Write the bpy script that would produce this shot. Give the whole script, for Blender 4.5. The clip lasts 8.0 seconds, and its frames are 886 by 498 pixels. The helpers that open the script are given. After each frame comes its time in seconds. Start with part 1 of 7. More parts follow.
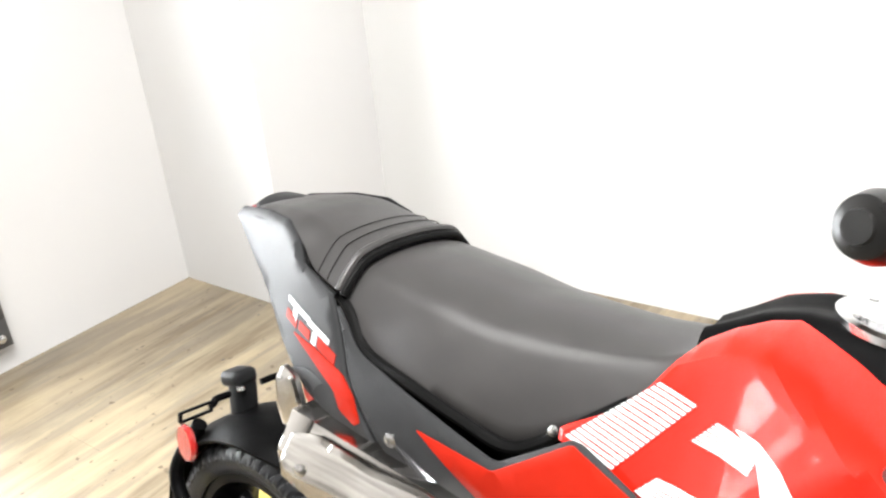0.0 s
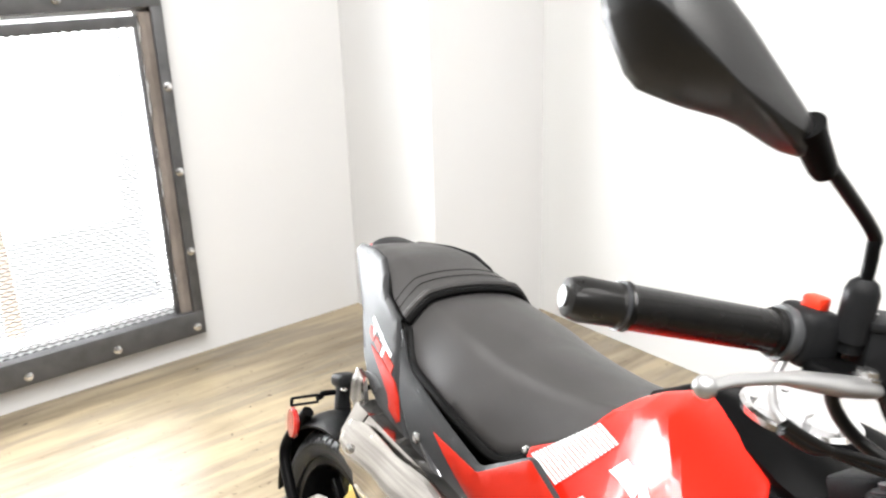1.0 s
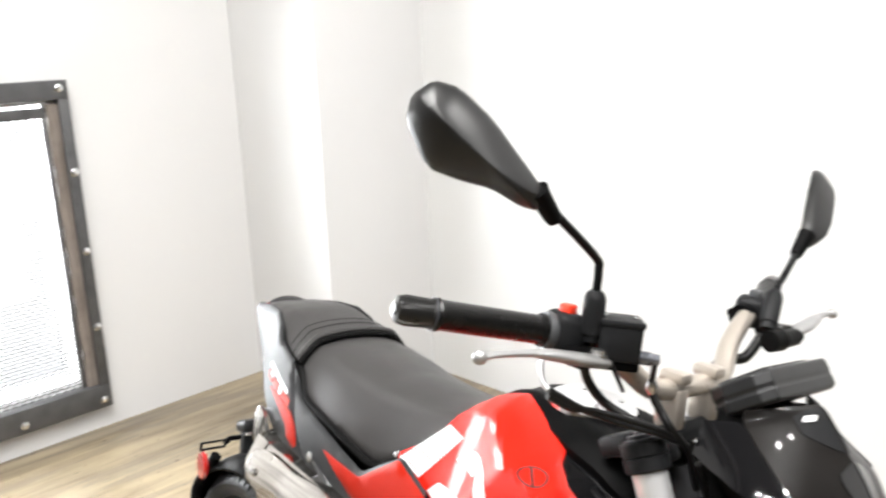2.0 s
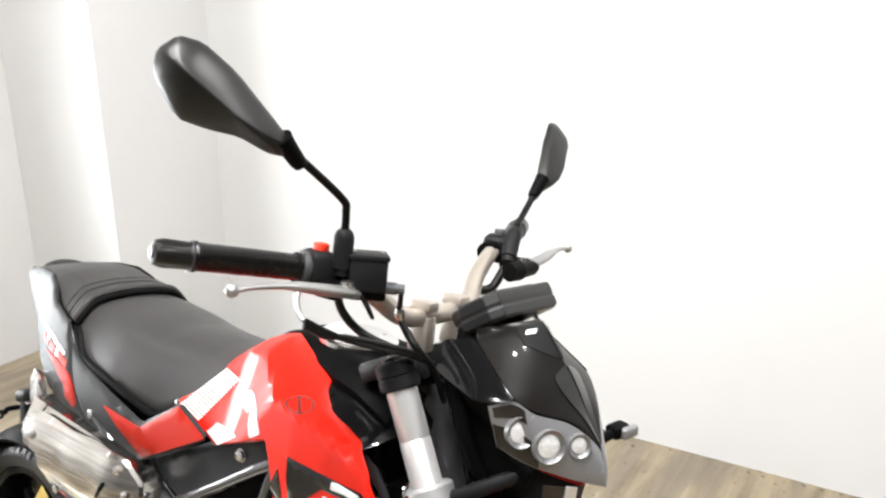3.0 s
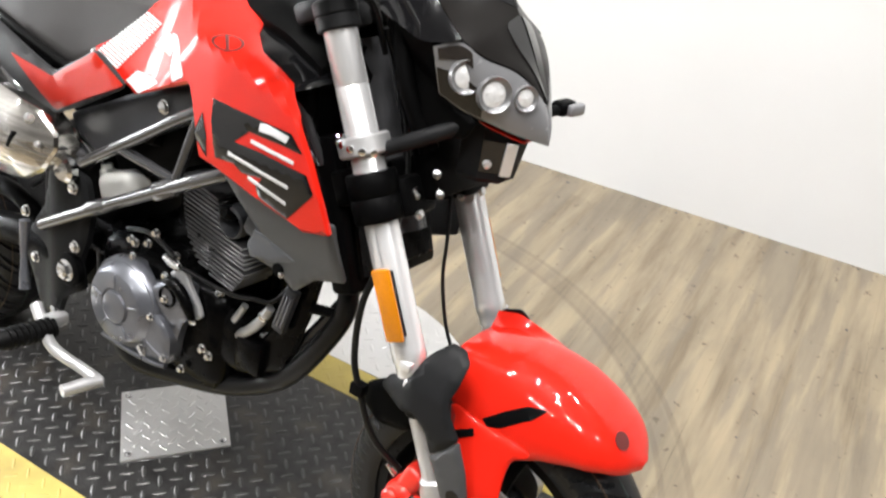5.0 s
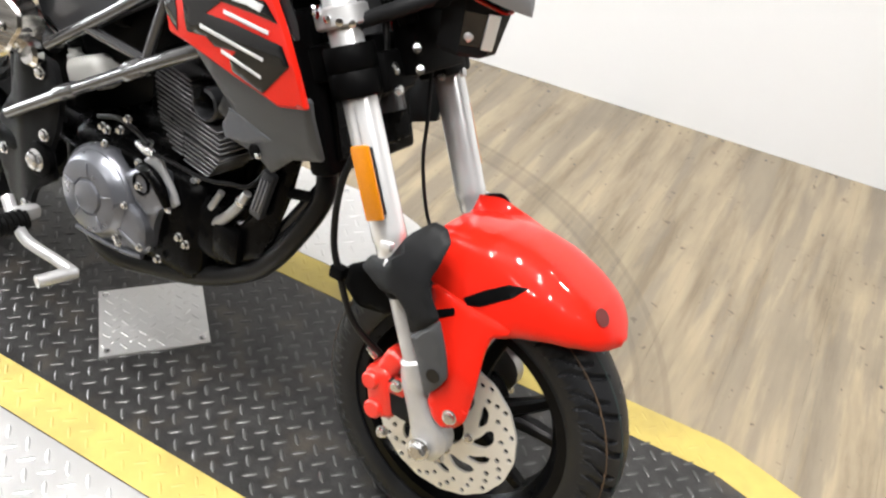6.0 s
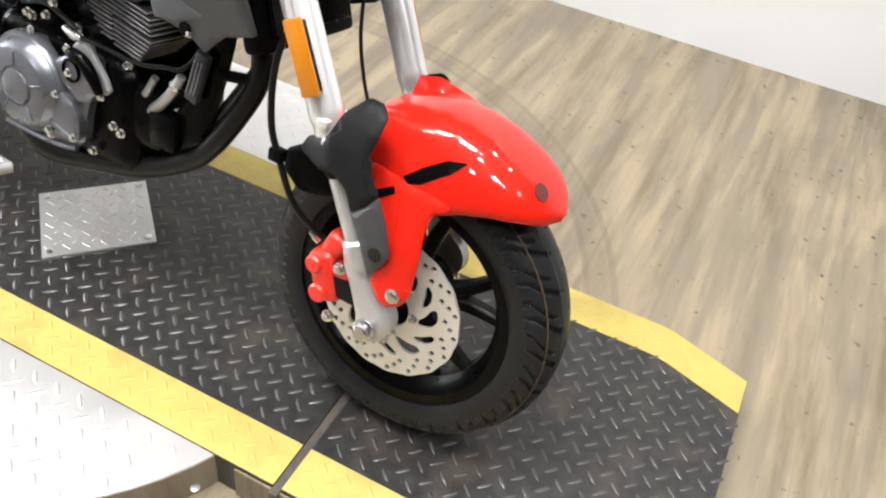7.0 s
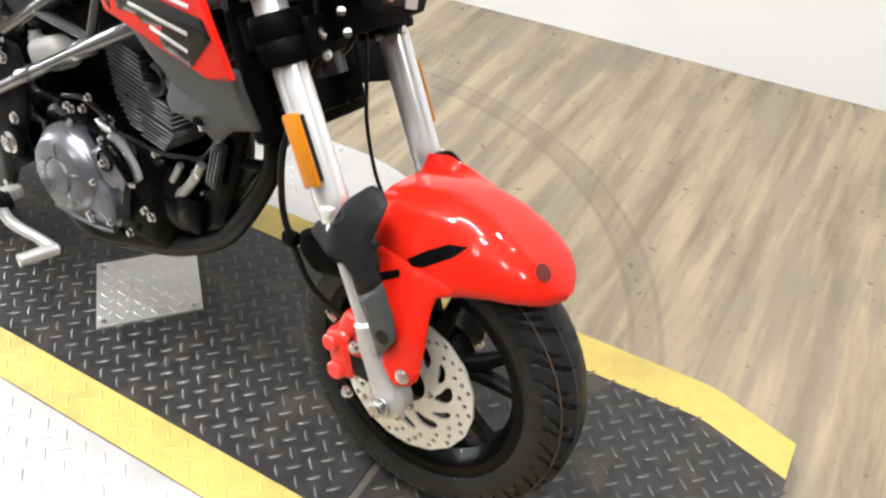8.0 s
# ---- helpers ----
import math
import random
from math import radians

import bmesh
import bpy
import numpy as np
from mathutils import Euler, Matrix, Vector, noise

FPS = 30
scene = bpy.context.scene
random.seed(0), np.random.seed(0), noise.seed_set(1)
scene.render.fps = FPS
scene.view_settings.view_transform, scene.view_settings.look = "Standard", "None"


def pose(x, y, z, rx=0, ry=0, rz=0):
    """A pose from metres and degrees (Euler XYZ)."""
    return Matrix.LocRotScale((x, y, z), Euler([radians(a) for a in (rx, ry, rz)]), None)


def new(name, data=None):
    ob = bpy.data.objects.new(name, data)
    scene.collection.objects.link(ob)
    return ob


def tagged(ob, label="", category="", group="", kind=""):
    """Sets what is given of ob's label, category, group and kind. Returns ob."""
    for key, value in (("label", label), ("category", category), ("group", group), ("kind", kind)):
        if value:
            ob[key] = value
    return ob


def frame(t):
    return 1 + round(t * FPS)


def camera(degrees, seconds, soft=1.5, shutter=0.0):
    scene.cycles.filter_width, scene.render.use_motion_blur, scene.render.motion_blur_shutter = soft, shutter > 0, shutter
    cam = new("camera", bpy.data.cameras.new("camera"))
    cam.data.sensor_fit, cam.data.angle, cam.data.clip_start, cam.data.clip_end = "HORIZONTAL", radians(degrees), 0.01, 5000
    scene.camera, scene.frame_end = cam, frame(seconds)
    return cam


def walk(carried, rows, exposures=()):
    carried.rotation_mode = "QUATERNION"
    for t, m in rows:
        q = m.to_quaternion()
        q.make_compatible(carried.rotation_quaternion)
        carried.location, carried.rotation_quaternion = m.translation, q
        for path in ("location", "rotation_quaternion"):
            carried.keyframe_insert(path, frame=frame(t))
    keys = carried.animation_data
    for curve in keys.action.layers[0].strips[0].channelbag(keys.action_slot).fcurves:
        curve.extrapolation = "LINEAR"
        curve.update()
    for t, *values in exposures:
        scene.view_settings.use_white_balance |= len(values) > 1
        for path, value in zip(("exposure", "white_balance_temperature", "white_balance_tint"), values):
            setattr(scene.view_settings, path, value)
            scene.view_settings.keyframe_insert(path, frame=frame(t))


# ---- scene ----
cam = camera(55.95, 8.0, soft=2.2, shutter=0.3)
# seconds, place, pitch, roll, yaw
ROWS = [
    (0, -0.3804, -0.4692, 1.1799, -24.91, 4.92, 35.53),
    (0.5, -0.2663, -0.5623, 1.2327, -23.52, 4.08, 40.23),
    (1, -0.0836, -0.5061, 1.2530, -19.82, 1.68, 51.96),
    (1.5, 0.0607, -0.5094, 1.2718, -17.55, 2.34, 54.75),
    (2, 0.1474, -0.6403, 1.2982, -14.85, 1.88, 45.13),
    (2.2, 0.1825, -0.6802, 1.3010, -14.02, 0.73, 41.09),
    (3.3, 0.2599, -0.6622, 1.2837, -18.87, 0.85, 30.67),
    (3.5, 0.2588, -0.6575, 1.2716, -19.83, 0.95, 30.15),
    (4, 0.2619, -0.6610, 1.2327, -23.35, -0.01, 29.33),
    (4.5, 0.2576, -0.6602, 1.1821, -29.05, -2.96, 29.72),
    (5, 0.2575, -0.6682, 1.1384, -32.97, -5.07, 30.26),
    (5.2, 0.2562, -0.6713, 1.1244, -34.46, -5.22, 29.99),
    (6.3, 0.2822, -0.6889, 1.0662, -39.29, -6.24, 28.21),
    (6.5, 0.2905, -0.6872, 1.0541, -40.75, -6.47, 27.35),
    (7, 0.3154, -0.7006, 1.0409, -42.54, -6.67, 26.44),
    (7.5, 0.3297, -0.7153, 1.0719, -42.31, -5.38, 27.11),
    (8, 0.3831, -0.6137, 1.1043, -41.38, -1.14, 30.15),
]
walk(cam, [(t, pose(x, y, z, 90 + pitch, roll, yaw)) for t, x, y, z, pitch, roll, yaw in ROWS],
     exposures=[(0.0, 0.0), (0.5, -0.05), (1.0, -0.12), (2.2, -0.25), (3.5, -0.35), (4.5, -0.38), (6.3, -0.30), (8.0, -0.30)])

# ---- world and light ----
FLOOR = -0.071         # the shop floor; the top of the display stand is z = 0
CEILING = 3.4
world = bpy.data.worlds.new("world")
scene.world = world
world.use_nodes = True
_n = world.node_tree.nodes
_l = world.node_tree.links
_sky = _n.new("ShaderNodeTexSky")
_sky.sky_type = "NISHITA"
_sky.sun_disc = False
_sky.sun_elevation = radians(38)
_sky.sun_rotation = radians(250)
_l.new(_sky.outputs[0], _n["Background"].inputs[0])
_n["Background"].inputs[1].default_value = 0.15


def area(name, m, sx, sy, watts, color=(1, 1, 1), shape="RECTANGLE"):
    lamp = bpy.data.lights.new(name, "AREA")
    lamp.shape, lamp.size, lamp.size_y, lamp.energy, lamp.color = shape, sx, sy, watts, color
    ob = new(name, lamp)
    ob.matrix_world = m
    return ob


# daylight in the opening of the screened window
area("window_daylight", pose(-2.93, -0.20, 0.745, 0, -90, 0), 0.66, 0.98, 185, (0.95, 0.98, 1.0))
# spot heads in pairs along the ceiling
LAMPS = []
for gx, gy in ((-0.75, -0.15), (-0.3, -0.4), (0.9, -1.5), (2.4, -0.6), (-0.8, -2.8), (-1.3, -0.75), (0.0, -0.9), (0.95, 0.8)):
    LAMPS += [(gx - 0.17, gy), (gx + 0.17, gy)]
for lx, ly in LAMPS:
    area("ceiling_lamp_light", pose(lx, ly, CEILING - 0.17), 0.10, 0.10, 33, (1.0, 0.985, 0.965), "DISK")


# ---- materials ----
def mat(name, color, rough=0.5, metal=0.0, var=0.06, scale=20.0, bump=0.0, bscale=120.0, coat=0.0, spec=0.5, stain=0.0, stain_color=(0.1, 0.08, 0.06), rvar=0.08):
    m = bpy.data.materials.new(name)
    m.use_nodes = True
    n, l = m.node_tree.nodes, m.node_tree.links
    b = n["Principled BSDF"]
    b.inputs["Metallic"].default_value = metal
    b.inputs["Coat Weight"].default_value = coat
    b.inputs["Coat Roughness"].default_value = 0.04
    b.inputs["Specular IOR Level"].default_value = spec
    tc = n.new("ShaderNodeTexCoord")
    nz = n.new("ShaderNodeTexNoise")
    nz.inputs["Scale"].default_value, nz.inputs["Detail"].default_value = scale, 6
    l.new(tc.outputs["Object"], nz.inputs["Vector"])
    ramp = n.new("ShaderNodeMix")
    ramp.data_type = "RGBA"
    lo = [max(0, c * (1 - var * 2)) for c in color]
    hi = [min(1, c * (1 + var * 2)) for c in color]
    ramp.inputs["A"].default_value, ramp.inputs["B"].default_value = (*lo, 1), (*hi, 1)
    l.new(nz.outputs["Fac"], ramp.inputs["Factor"])
    out = ramp.outputs["Result"]
    if stain:
        nz2 = n.new("ShaderNodeTexNoise")
        nz2.inputs["Scale"].default_value, nz2.inputs["Detail"].default_value = scale * 0.23, 8
        l.new(tc.outputs["Object"], nz2.inputs["Vector"])
        mr = n.new("ShaderNodeMapRange")
        mr.inputs["From Min"].default_value, mr.inputs["From Max"].default_value = 0.52, 0.75
        mr.inputs["To Max"].default_value = stain
        l.new(nz2.outputs["Fac"], mr.inputs["Value"])
        mx = n.new("ShaderNodeMix")
        mx.data_type = "RGBA"
        mx.inputs["B"].default_value = (*stain_color, 1)
        l.new(mr.outputs["Result"], mx.inputs["Factor"])
        l.new(out, mx.inputs["A"])
        out = mx.outputs["Result"]
    l.new(out, b.inputs["Base Color"])
    rr = n.new("ShaderNodeMapRange")
    rr.inputs["To Min"].default_value, rr.inputs["To Max"].default_value = max(0.02, rough - rvar), min(1, rough + rvar)
    l.new(nz.outputs["Fac"], rr.inputs["Value"])
    l.new(rr.outputs["Result"], b.inputs["Roughness"])
    if bump:
        nb = n.new("ShaderNodeTexNoise")
        nb.inputs["Scale"].default_value, nb.inputs["Detail"].default_value = bscale, 4
        l.new(tc.outputs["Object"], nb.inputs["Vector"])
        bp = n.new("ShaderNodeBump")
        bp.inputs["Strength"].default_value, bp.inputs["Distance"].default_value = bump, 0.002
        l.new(nb.outputs["Fac"], bp.inputs["Height"])
        l.new(bp.outputs["Normal"], b.inputs["Normal"])
    return m


def plank_material():
    """Worn vinyl planks: grey-tan with long grain and dark rubbed streaks, shifted from plank to plank."""
    m = bpy.data.materials.new("vinyl_plank")
    m.use_nodes = True
    n, l = m.node_tree.nodes, m.node_tree.links
    b = n["Principled BSDF"]
    geo = n.new("ShaderNodeNewGeometry")
    info = n.new("ShaderNodeObjectInfo")
    off = n.new("ShaderNodeVectorMath")
    off.operation = "SCALE"
    off.inputs[0].default_value = (37, 91, 13)
    l.new(info.outputs["Random"], off.inputs["Scale"])
    add = n.new("ShaderNodeVectorMath")
    l.new(geo.outputs["Position"], add.inputs[0])
    l.new(off.outputs[0], add.inputs[1])

    def noise_tex(sx, sy, scale, detail=6, src=add):
        mp = n.new("ShaderNodeMapping")
        mp.inputs["Scale"].default_value = (sx, sy, 1)
        l.new(src.outputs["Position"] if src is geo else src.outputs[0], mp.inputs["Vector"])
        t = n.new("ShaderNodeTexNoise")
        t.inputs["Scale"].default_value, t.inputs["Detail"].default_value, t.inputs["Roughness"].default_value = scale, detail, 0.62
        l.new(mp.outputs[0], t.inputs["Vector"])
        return t
    grain = noise_tex(13, 1.3, 1.2, 10, geo)
    grain.inputs["Distortion"].default_value = 0.15
    broad = noise_tex(9.0, 0.85, 1.15, 12, geo)
    broad.inputs["Distortion"].default_value = 0.2
    fine = noise_tex(60, 5, 4)
    r1 = n.new("ShaderNodeValToRGB")
    e = r1.color_ramp.elements
    e[0].position, e[0].color = 0.36, (0.134, 0.106, 0.069, 1)
    e[1].position, e[1].color = 0.62, (0.260, 0.209, 0.137, 1)
    k = e.new(0.48)
    k.color = (0.204, 0.165, 0.111, 1)
    l.new(grain.outputs["Fac"], r1.inputs["Fac"])
    r2 = n.new("ShaderNodeMapRange")
    r2.inputs["From Min"].default_value, r2.inputs["From Max"].default_value = 0.50, 0.555
    r2.inputs["To Max"].default_value = 0.52
    l.new(broad.outputs["Fac"], r2.inputs["Value"])
    mx = n.new("ShaderNodeMix")
    mx.data_type = "RGBA"
    mx.inputs["B"].default_value = (0.140, 0.120, 0.093, 1)
    l.new(r2.outputs["Result"], mx.inputs["Factor"])
    l.new(r1.outputs["Color"], mx.inputs["A"])
    tone = n.new("ShaderNodeHueSaturation")
    tv = n.new("ShaderNodeMapRange")
    tv.inputs["To Min"].default_value, tv.inputs["To Max"].default_value = 0.97, 1.03
    l.new(info.outputs["Random"], tv.inputs["Value"])
    l.new(tv.outputs["Result"], tone.inputs["Value"])
    l.new(mx.outputs["Result"], tone.inputs["Color"])
    # scuffs and specks of dirt
    sp = noise_tex(1, 1, 38, 3)
    spr = n.new("ShaderNodeMapRange")
    spr.inputs["From Min"].default_value, spr.inputs["From Max"].default_value = 0.665, 0.69
    spr.inputs["To Max"].default_value = 0.7
    l.new(sp.outputs["Fac"], spr.inputs["Value"])
    mx2 = n.new("ShaderNodeMix")
    mx2.data_type = "RGBA"
    mx2.inputs["B"].default_value = (0.07, 0.055, 0.04, 1)
    l.new(spr.outputs["Result"], mx2.inputs["Factor"])
    l.new(tone.outputs["Color"], mx2.inputs["A"])
    # old tyre scuffs: two narrow arcs rubbed into the floor
    arc_out = mx2.outputs["Result"]
    for cx, cy, r0, wide, amount in ((-0.687, 0.205, 0.936, 0.034, 0.45), (-0.687, 0.205, 0.968, 0.010, 0.6), (-0.687, 0.205, 0.912, 0.010, 0.55)):
        sub = n.new("ShaderNodeVectorMath")
        sub.operation = "SUBTRACT"
        sub.inputs[1].default_value = (cx, cy, -0.071)
        l.new(geo.outputs["Position"], sub.inputs[0])
        ln = n.new("ShaderNodeVectorMath")
        ln.operation = "LENGTH"
        l.new(sub.outputs[0], ln.inputs[0])
        d1 = n.new("ShaderNodeMath")
        d1.operation = "SUBTRACT"
        d1.inputs[1].default_value = r0
        l.new(ln.outputs["Value"], d1.inputs[0])
        d2 = n.new("ShaderNodeMath")
        d2.operation = "ABSOLUTE"
        l.new(d1.outputs[0], d2.inputs[0])
        band = n.new("ShaderNodeMapRange")
        band.interpolation_type = "SMOOTHSTEP"
        band.inputs["From Min"].default_value, band.inputs["From Max"].default_value = wide, wide * 0.35
        band.inputs["To Max"].default_value = amount
        l.new(d2.outputs[0], band.inputs["Value"])
        fade = n.new("ShaderNodeMath")
        fade.operation = "MULTIPLY"
        l.new(band.outputs["Result"], fade.inputs[0])
        l.new(broad.outputs["Fac"], fade.inputs[1])
        mm = n.new("ShaderNodeMix")
        mm.data_type = "RGBA"
        mm.inputs["B"].default_value = (0.07, 0.058, 0.045, 1)
        l.new(fade.outputs[0], mm.inputs["Factor"])
        l.new(arc_out, mm.inputs["A"])
        arc_out = mm.outputs["Result"]
    # patches of trodden-in grime
    gr = noise_tex(1, 1, 2.6, 7, geo)
    grr = n.new("ShaderNodeMapRange")
    grr.inputs["From Min"].default_value, grr.inputs["From Max"].default_value = 0.50, 0.72
    grr.inputs["To Max"].default_value = 0.30
    l.new(gr.outputs["Fac"], grr.inputs["Value"])
    gm = n.new("ShaderNodeMix")
    gm.data_type = "RGBA"
    gm.inputs["B"].default_value = (0.088, 0.074, 0.056, 1)
    l.new(grr.outputs["Result"], gm.inputs["Factor"])
    l.new(arc_out, gm.inputs["A"])
    l.new(gm.outputs["Result"], b.inputs["Base Color"])
    rr = n.new("ShaderNodeMapRange")
    rr.inputs["To Min"].default_value, rr.inputs["To Max"].default_value = 0.20, 0.26
    l.new(broad.outputs["Fac"], rr.inputs["Value"])
    l.new(rr.outputs["Result"], b.inputs["Roughness"])
    bp = n.new("ShaderNodeBump")
    bp.inputs["Strength"].default_value, bp.inputs["Distance"].default_value = 0.25, 0.001
    l.new(fine.outputs["Fac"], bp.inputs["Height"])
    l.new(bp.outputs["Normal"], b.inputs["Normal"])
    return m


def glass(name, color=(1, 1, 1), rough=0.02, ior=1.45):
    m = bpy.data.materials.new(name)
    m.use_nodes = True
    b = m.node_tree.nodes["Principled BSDF"]
    b.inputs["Base Color"].default_value = (*color, 1)
    b.inputs["Roughness"].default_value = rough
    b.inputs["Transmission Weight"].default_value = 1
    b.inputs["IOR"].default_value = ior
    return m


def glow(name, color, strength):
    m = bpy.data.materials.new(name)
    m.use_nodes = True
    b = m.node_tree.nodes["Principled BSDF"]
    b.inputs["Base Color"].default_value = (*color, 1)
    b.inputs["Emission Color"].default_value = (*color, 1)
    b.inputs["Emission Strength"].default_value = strength
    return m


M_WALL = mat("wall_paint", (0.562, 0.562, 0.560), 0.55, var=0.012, scale=2.5, bump=0.12, bscale=240, stain=0.06, stain_color=(0.6, 0.55, 0.48))
M_CEIL = mat("dark_ceiling_paint", (0.10, 0.09, 0.08), 0.8, var=0.05, scale=3)
M_FARWALL = mat("far_wall_paint", (0.16, 0.145, 0.13), 0.7, var=0.05, scale=2)
M_BACKDROP = glow("bright_outdoors", (1.0, 1.0, 1.0), 1.15)
# bright overcast sky above, paler ground below
_bn, _bl = M_BACKDROP.node_tree.nodes, M_BACKDROP.node_tree.links
_bg, _bs, _bm = _bn.new("ShaderNodeNewGeometry"), _bn.new("ShaderNodeSeparateXYZ"), _bn.new("ShaderNodeMapRange")
_bm.inputs["From Min"].default_value, _bm.inputs["From Max"].default_value = -1.6, 0.2
_bm.inputs["To Min"].default_value, _bm.inputs["To Max"].default_value = 1.0, 2.4
_bl.new(_bg.outputs["Position"], _bs.inputs[0])
_bl.new(_bs.outputs["Z"], _bm.inputs["Value"])
_bl.new(_bm.outputs["Result"], _bn["Principled BSDF"].inputs["Emission Strength"])
M_PLANK = plank_material()
M_SUB = mat("subfloor", (0.08, 0.065, 0.045), 0.8, scale=8)
M_RED = mat("red_paint", (0.47, 0.011, 0.0045), 0.42, var=0.015, scale=60, coat=0.75, spec=0.05, rvar=0.02)
M_REDSAT = mat("red_sticker", (0.27, 0.011, 0.004), 0.42, var=0.03, scale=60, coat=0.05, spec=0.05)
M_DARKRED = mat("dark_red_print", (0.075, 0.006, 0.005), 0.3, scale=60, coat=0.6)
M_WHITE = mat("white_sticker", (0.52, 0.52, 0.52), 0.35, var=0.02, scale=60)
M_BLACK = mat("black_plastic", (0.0017, 0.0017, 0.0018), 0.44, spec=0.035, var=0.15, scale=50, bump=0.08, bscale=500)
M_GLOSS = mat("gloss_black_paint", (0.004, 0.004, 0.0045), 0.10, var=0.05, scale=30, coat=0.55, spec=0.25, rvar=0.02)
M_DARKGREY = mat("dark_grey_plastic", (0.0085, 0.0087, 0.0093), 0.48, spec=0.10, var=0.10, scale=60, bump=0.10, bscale=700)
M_GREY = mat("charcoal_panel", (0.040, 0.0415, 0.044), 0.42, spec=0.35, var=0.06, scale=40, bump=0.05, bscale=500)
M_SEAT = mat("seat_vinyl", (0.0255, 0.0243, 0.0240), 0.42, var=0.10, scale=30, bump=0.10, bscale=1100, spec=0.46)
M_RUBBER = mat("rubber", (0.0026, 0.0026, 0.0026), 0.50, spec=0.07, var=0.2, scale=25, bump=0.2, bscale=300)
M_TYRE = mat("tyre_rubber", (0.0092, 0.0097, 0.0110), 0.38, spec=0.30, var=0.22, scale=18, bump=0.12, bscale=260, stain=0.10, stain_color=(0.035, 0.035, 0.036))
M_CHROME = mat("chrome", (0.86, 0.86, 0.87), 0.10, 1.0, var=0.02, scale=30, rvar=0.04)
M_FORK = mat("satin_fork_aluminium", (0.80, 0.80, 0.81), 0.26, 0.65, var=0.01, scale=40, rvar=0.01)
M_ALU = mat("cast_aluminium", (0.50, 0.50, 0.505), 0.42, 0.7, var=0.06, scale=60, bump=0.12, bscale=400)
M_STEEL = mat("brushed_muffler_steel", (0.66, 0.64, 0.61), 0.15, 1.0, var=0.05, scale=14, rvar=0.06, stain=0.30, stain_color=(0.40, 0.31, 0.21))
M_BAR = mat("champagne_handlebar", (0.37, 0.332, 0.290), 0.30, 0.6, var=0.03, scale=40)
M_ENGINE = mat("engine_grey_paint", (0.150, 0.156, 0.176), 0.30, 0.7, var=0.10, scale=45, bump=0.08, bscale=350)
M_ENGBLK = mat("engine_black_paint", (0.0013, 0.0013, 0.0014), 0.26, spec=0.07, var=0.2, scale=40, bump=0.1, bscale=300)
M_FRAME = mat("black_frame_paint", (0.050, 0.050, 0.053), 0.14, 0.35, var=0.1, scale=30, coat=0.9, spec=0.5, rvar=0.03)
M_BOLT = mat("zinc_bolt", (0.66, 0.66, 0.66), 0.25, 1.0, var=0.08, scale=90)
M_AMBER = mat("amber_reflector", (0.42, 0.140, 0.002), 0.22, var=0.06, scale=300, coat=0.4)
M_REFLRED = mat("red_reflector", (0.26, 0.010, 0.008), 0.2, var=0.08, scale=300, coat=0.5)
M_CALIPER = mat("red_caliper_paint", (0.56, 0.022, 0.012), 0.32, var=0.05, scale=60, coat=0.5)
M_DISC = mat("brake_disc_steel", (0.72, 0.705, 0.67), 0.36, 0.65, var=0.05, scale=50)
M_SMOKE = mat("smoke_screen", (0.0066, 0.0058, 0.0054), 0.32, var=0.05, scale=20, coat=0.05, spec=0.07)
M_DASH = mat("satin_meter_plastic", (0.0105, 0.0107, 0.0112), 0.34, spec=0.32, var=0.05, scale=50, bump=0.04, bscale=500)
M_LIGHTGREY = mat("headlight_reflector_grey", (0.17, 0.17, 0.178), 0.25, 0.2, var=0.04, scale=40, coat=0.7)
M_MIRROR = mat("mirror_glass", (0.9, 0.9, 0.9), 0.02, 1.0, var=0.0, rvar=0.0)
M_TREADBLK = mat("worn_black_tread_plate", (0.0240, 0.0234, 0.0230), 0.33, 0.25, spec=0.40, var=0.45, scale=42, bump=0.25, bscale=200, stain=0.80, stain_color=(0.075, 0.062, 0.048))
M_TREADLUG = mat("rubbed_black_tread_lugs", (0.058, 0.0572, 0.0565), 0.38, 0.5, var=0.25, scale=30)
M_TREADALU = mat("bright_tread_plate", (0.58, 0.575, 0.57), 0.36, 0.8, var=0.06, scale=9, stain=0.22, stain_color=(0.34, 0.31, 0.27))
M_YELLOW = mat("yellow_safety_tape", (0.37, 0.286, 0.070), 0.5, var=0.10, scale=26, stain=0.75, stain_color=(0.13, 0.095, 0.035))
M_WINSTEEL = mat("raw_black_steel", (0.095, 0.095, 0.097), 0.48, 0.6, var=0.2, scale=20, bump=0.1, bscale=150)
M_MESH = mat("mesh_steel", (0.10, 0.10, 0.10), 0.45, 0.6, var=0.2, scale=50)
M_WOOD = mat("weathered_wood", (0.17, 0.145, 0.125), 0.65, var=0.25, scale=12, bump=0.4, bscale=60, stain=0.6, stain_color=(0.06, 0.045, 0.035))
M_POST = mat("pale_wood", (0.76, 0.62, 0.50), 0.6, var=0.08, scale=10)
M_RED_SWITCH = mat("red_switch", (0.70, 0.035, 0.012), 0.4, scale=80)
M_CABLE = mat("black_cable", (0.0035, 0.0035, 0.0036), 0.36, spec=0.25, var=0.1, scale=60)
M_LAMPGLASS = glow("lamp_diffuser", (1.0, 0.95, 0.88), 12.0)
M_ORANGE = mat("orange_tread_stripe", (0.06, 0.036, 0.02), 0.6, scale=60)
M_GREENLINE = mat("green_tread_line", (0.018, 0.030, 0.028), 0.6, scale=60)
M_PODLENS = mat("bright_faceted_reflector", (0.86, 0.86, 0.88), 0.30, 0.4, var=0.15, scale=140, bump=0.8, bscale=200, coat=0.5)
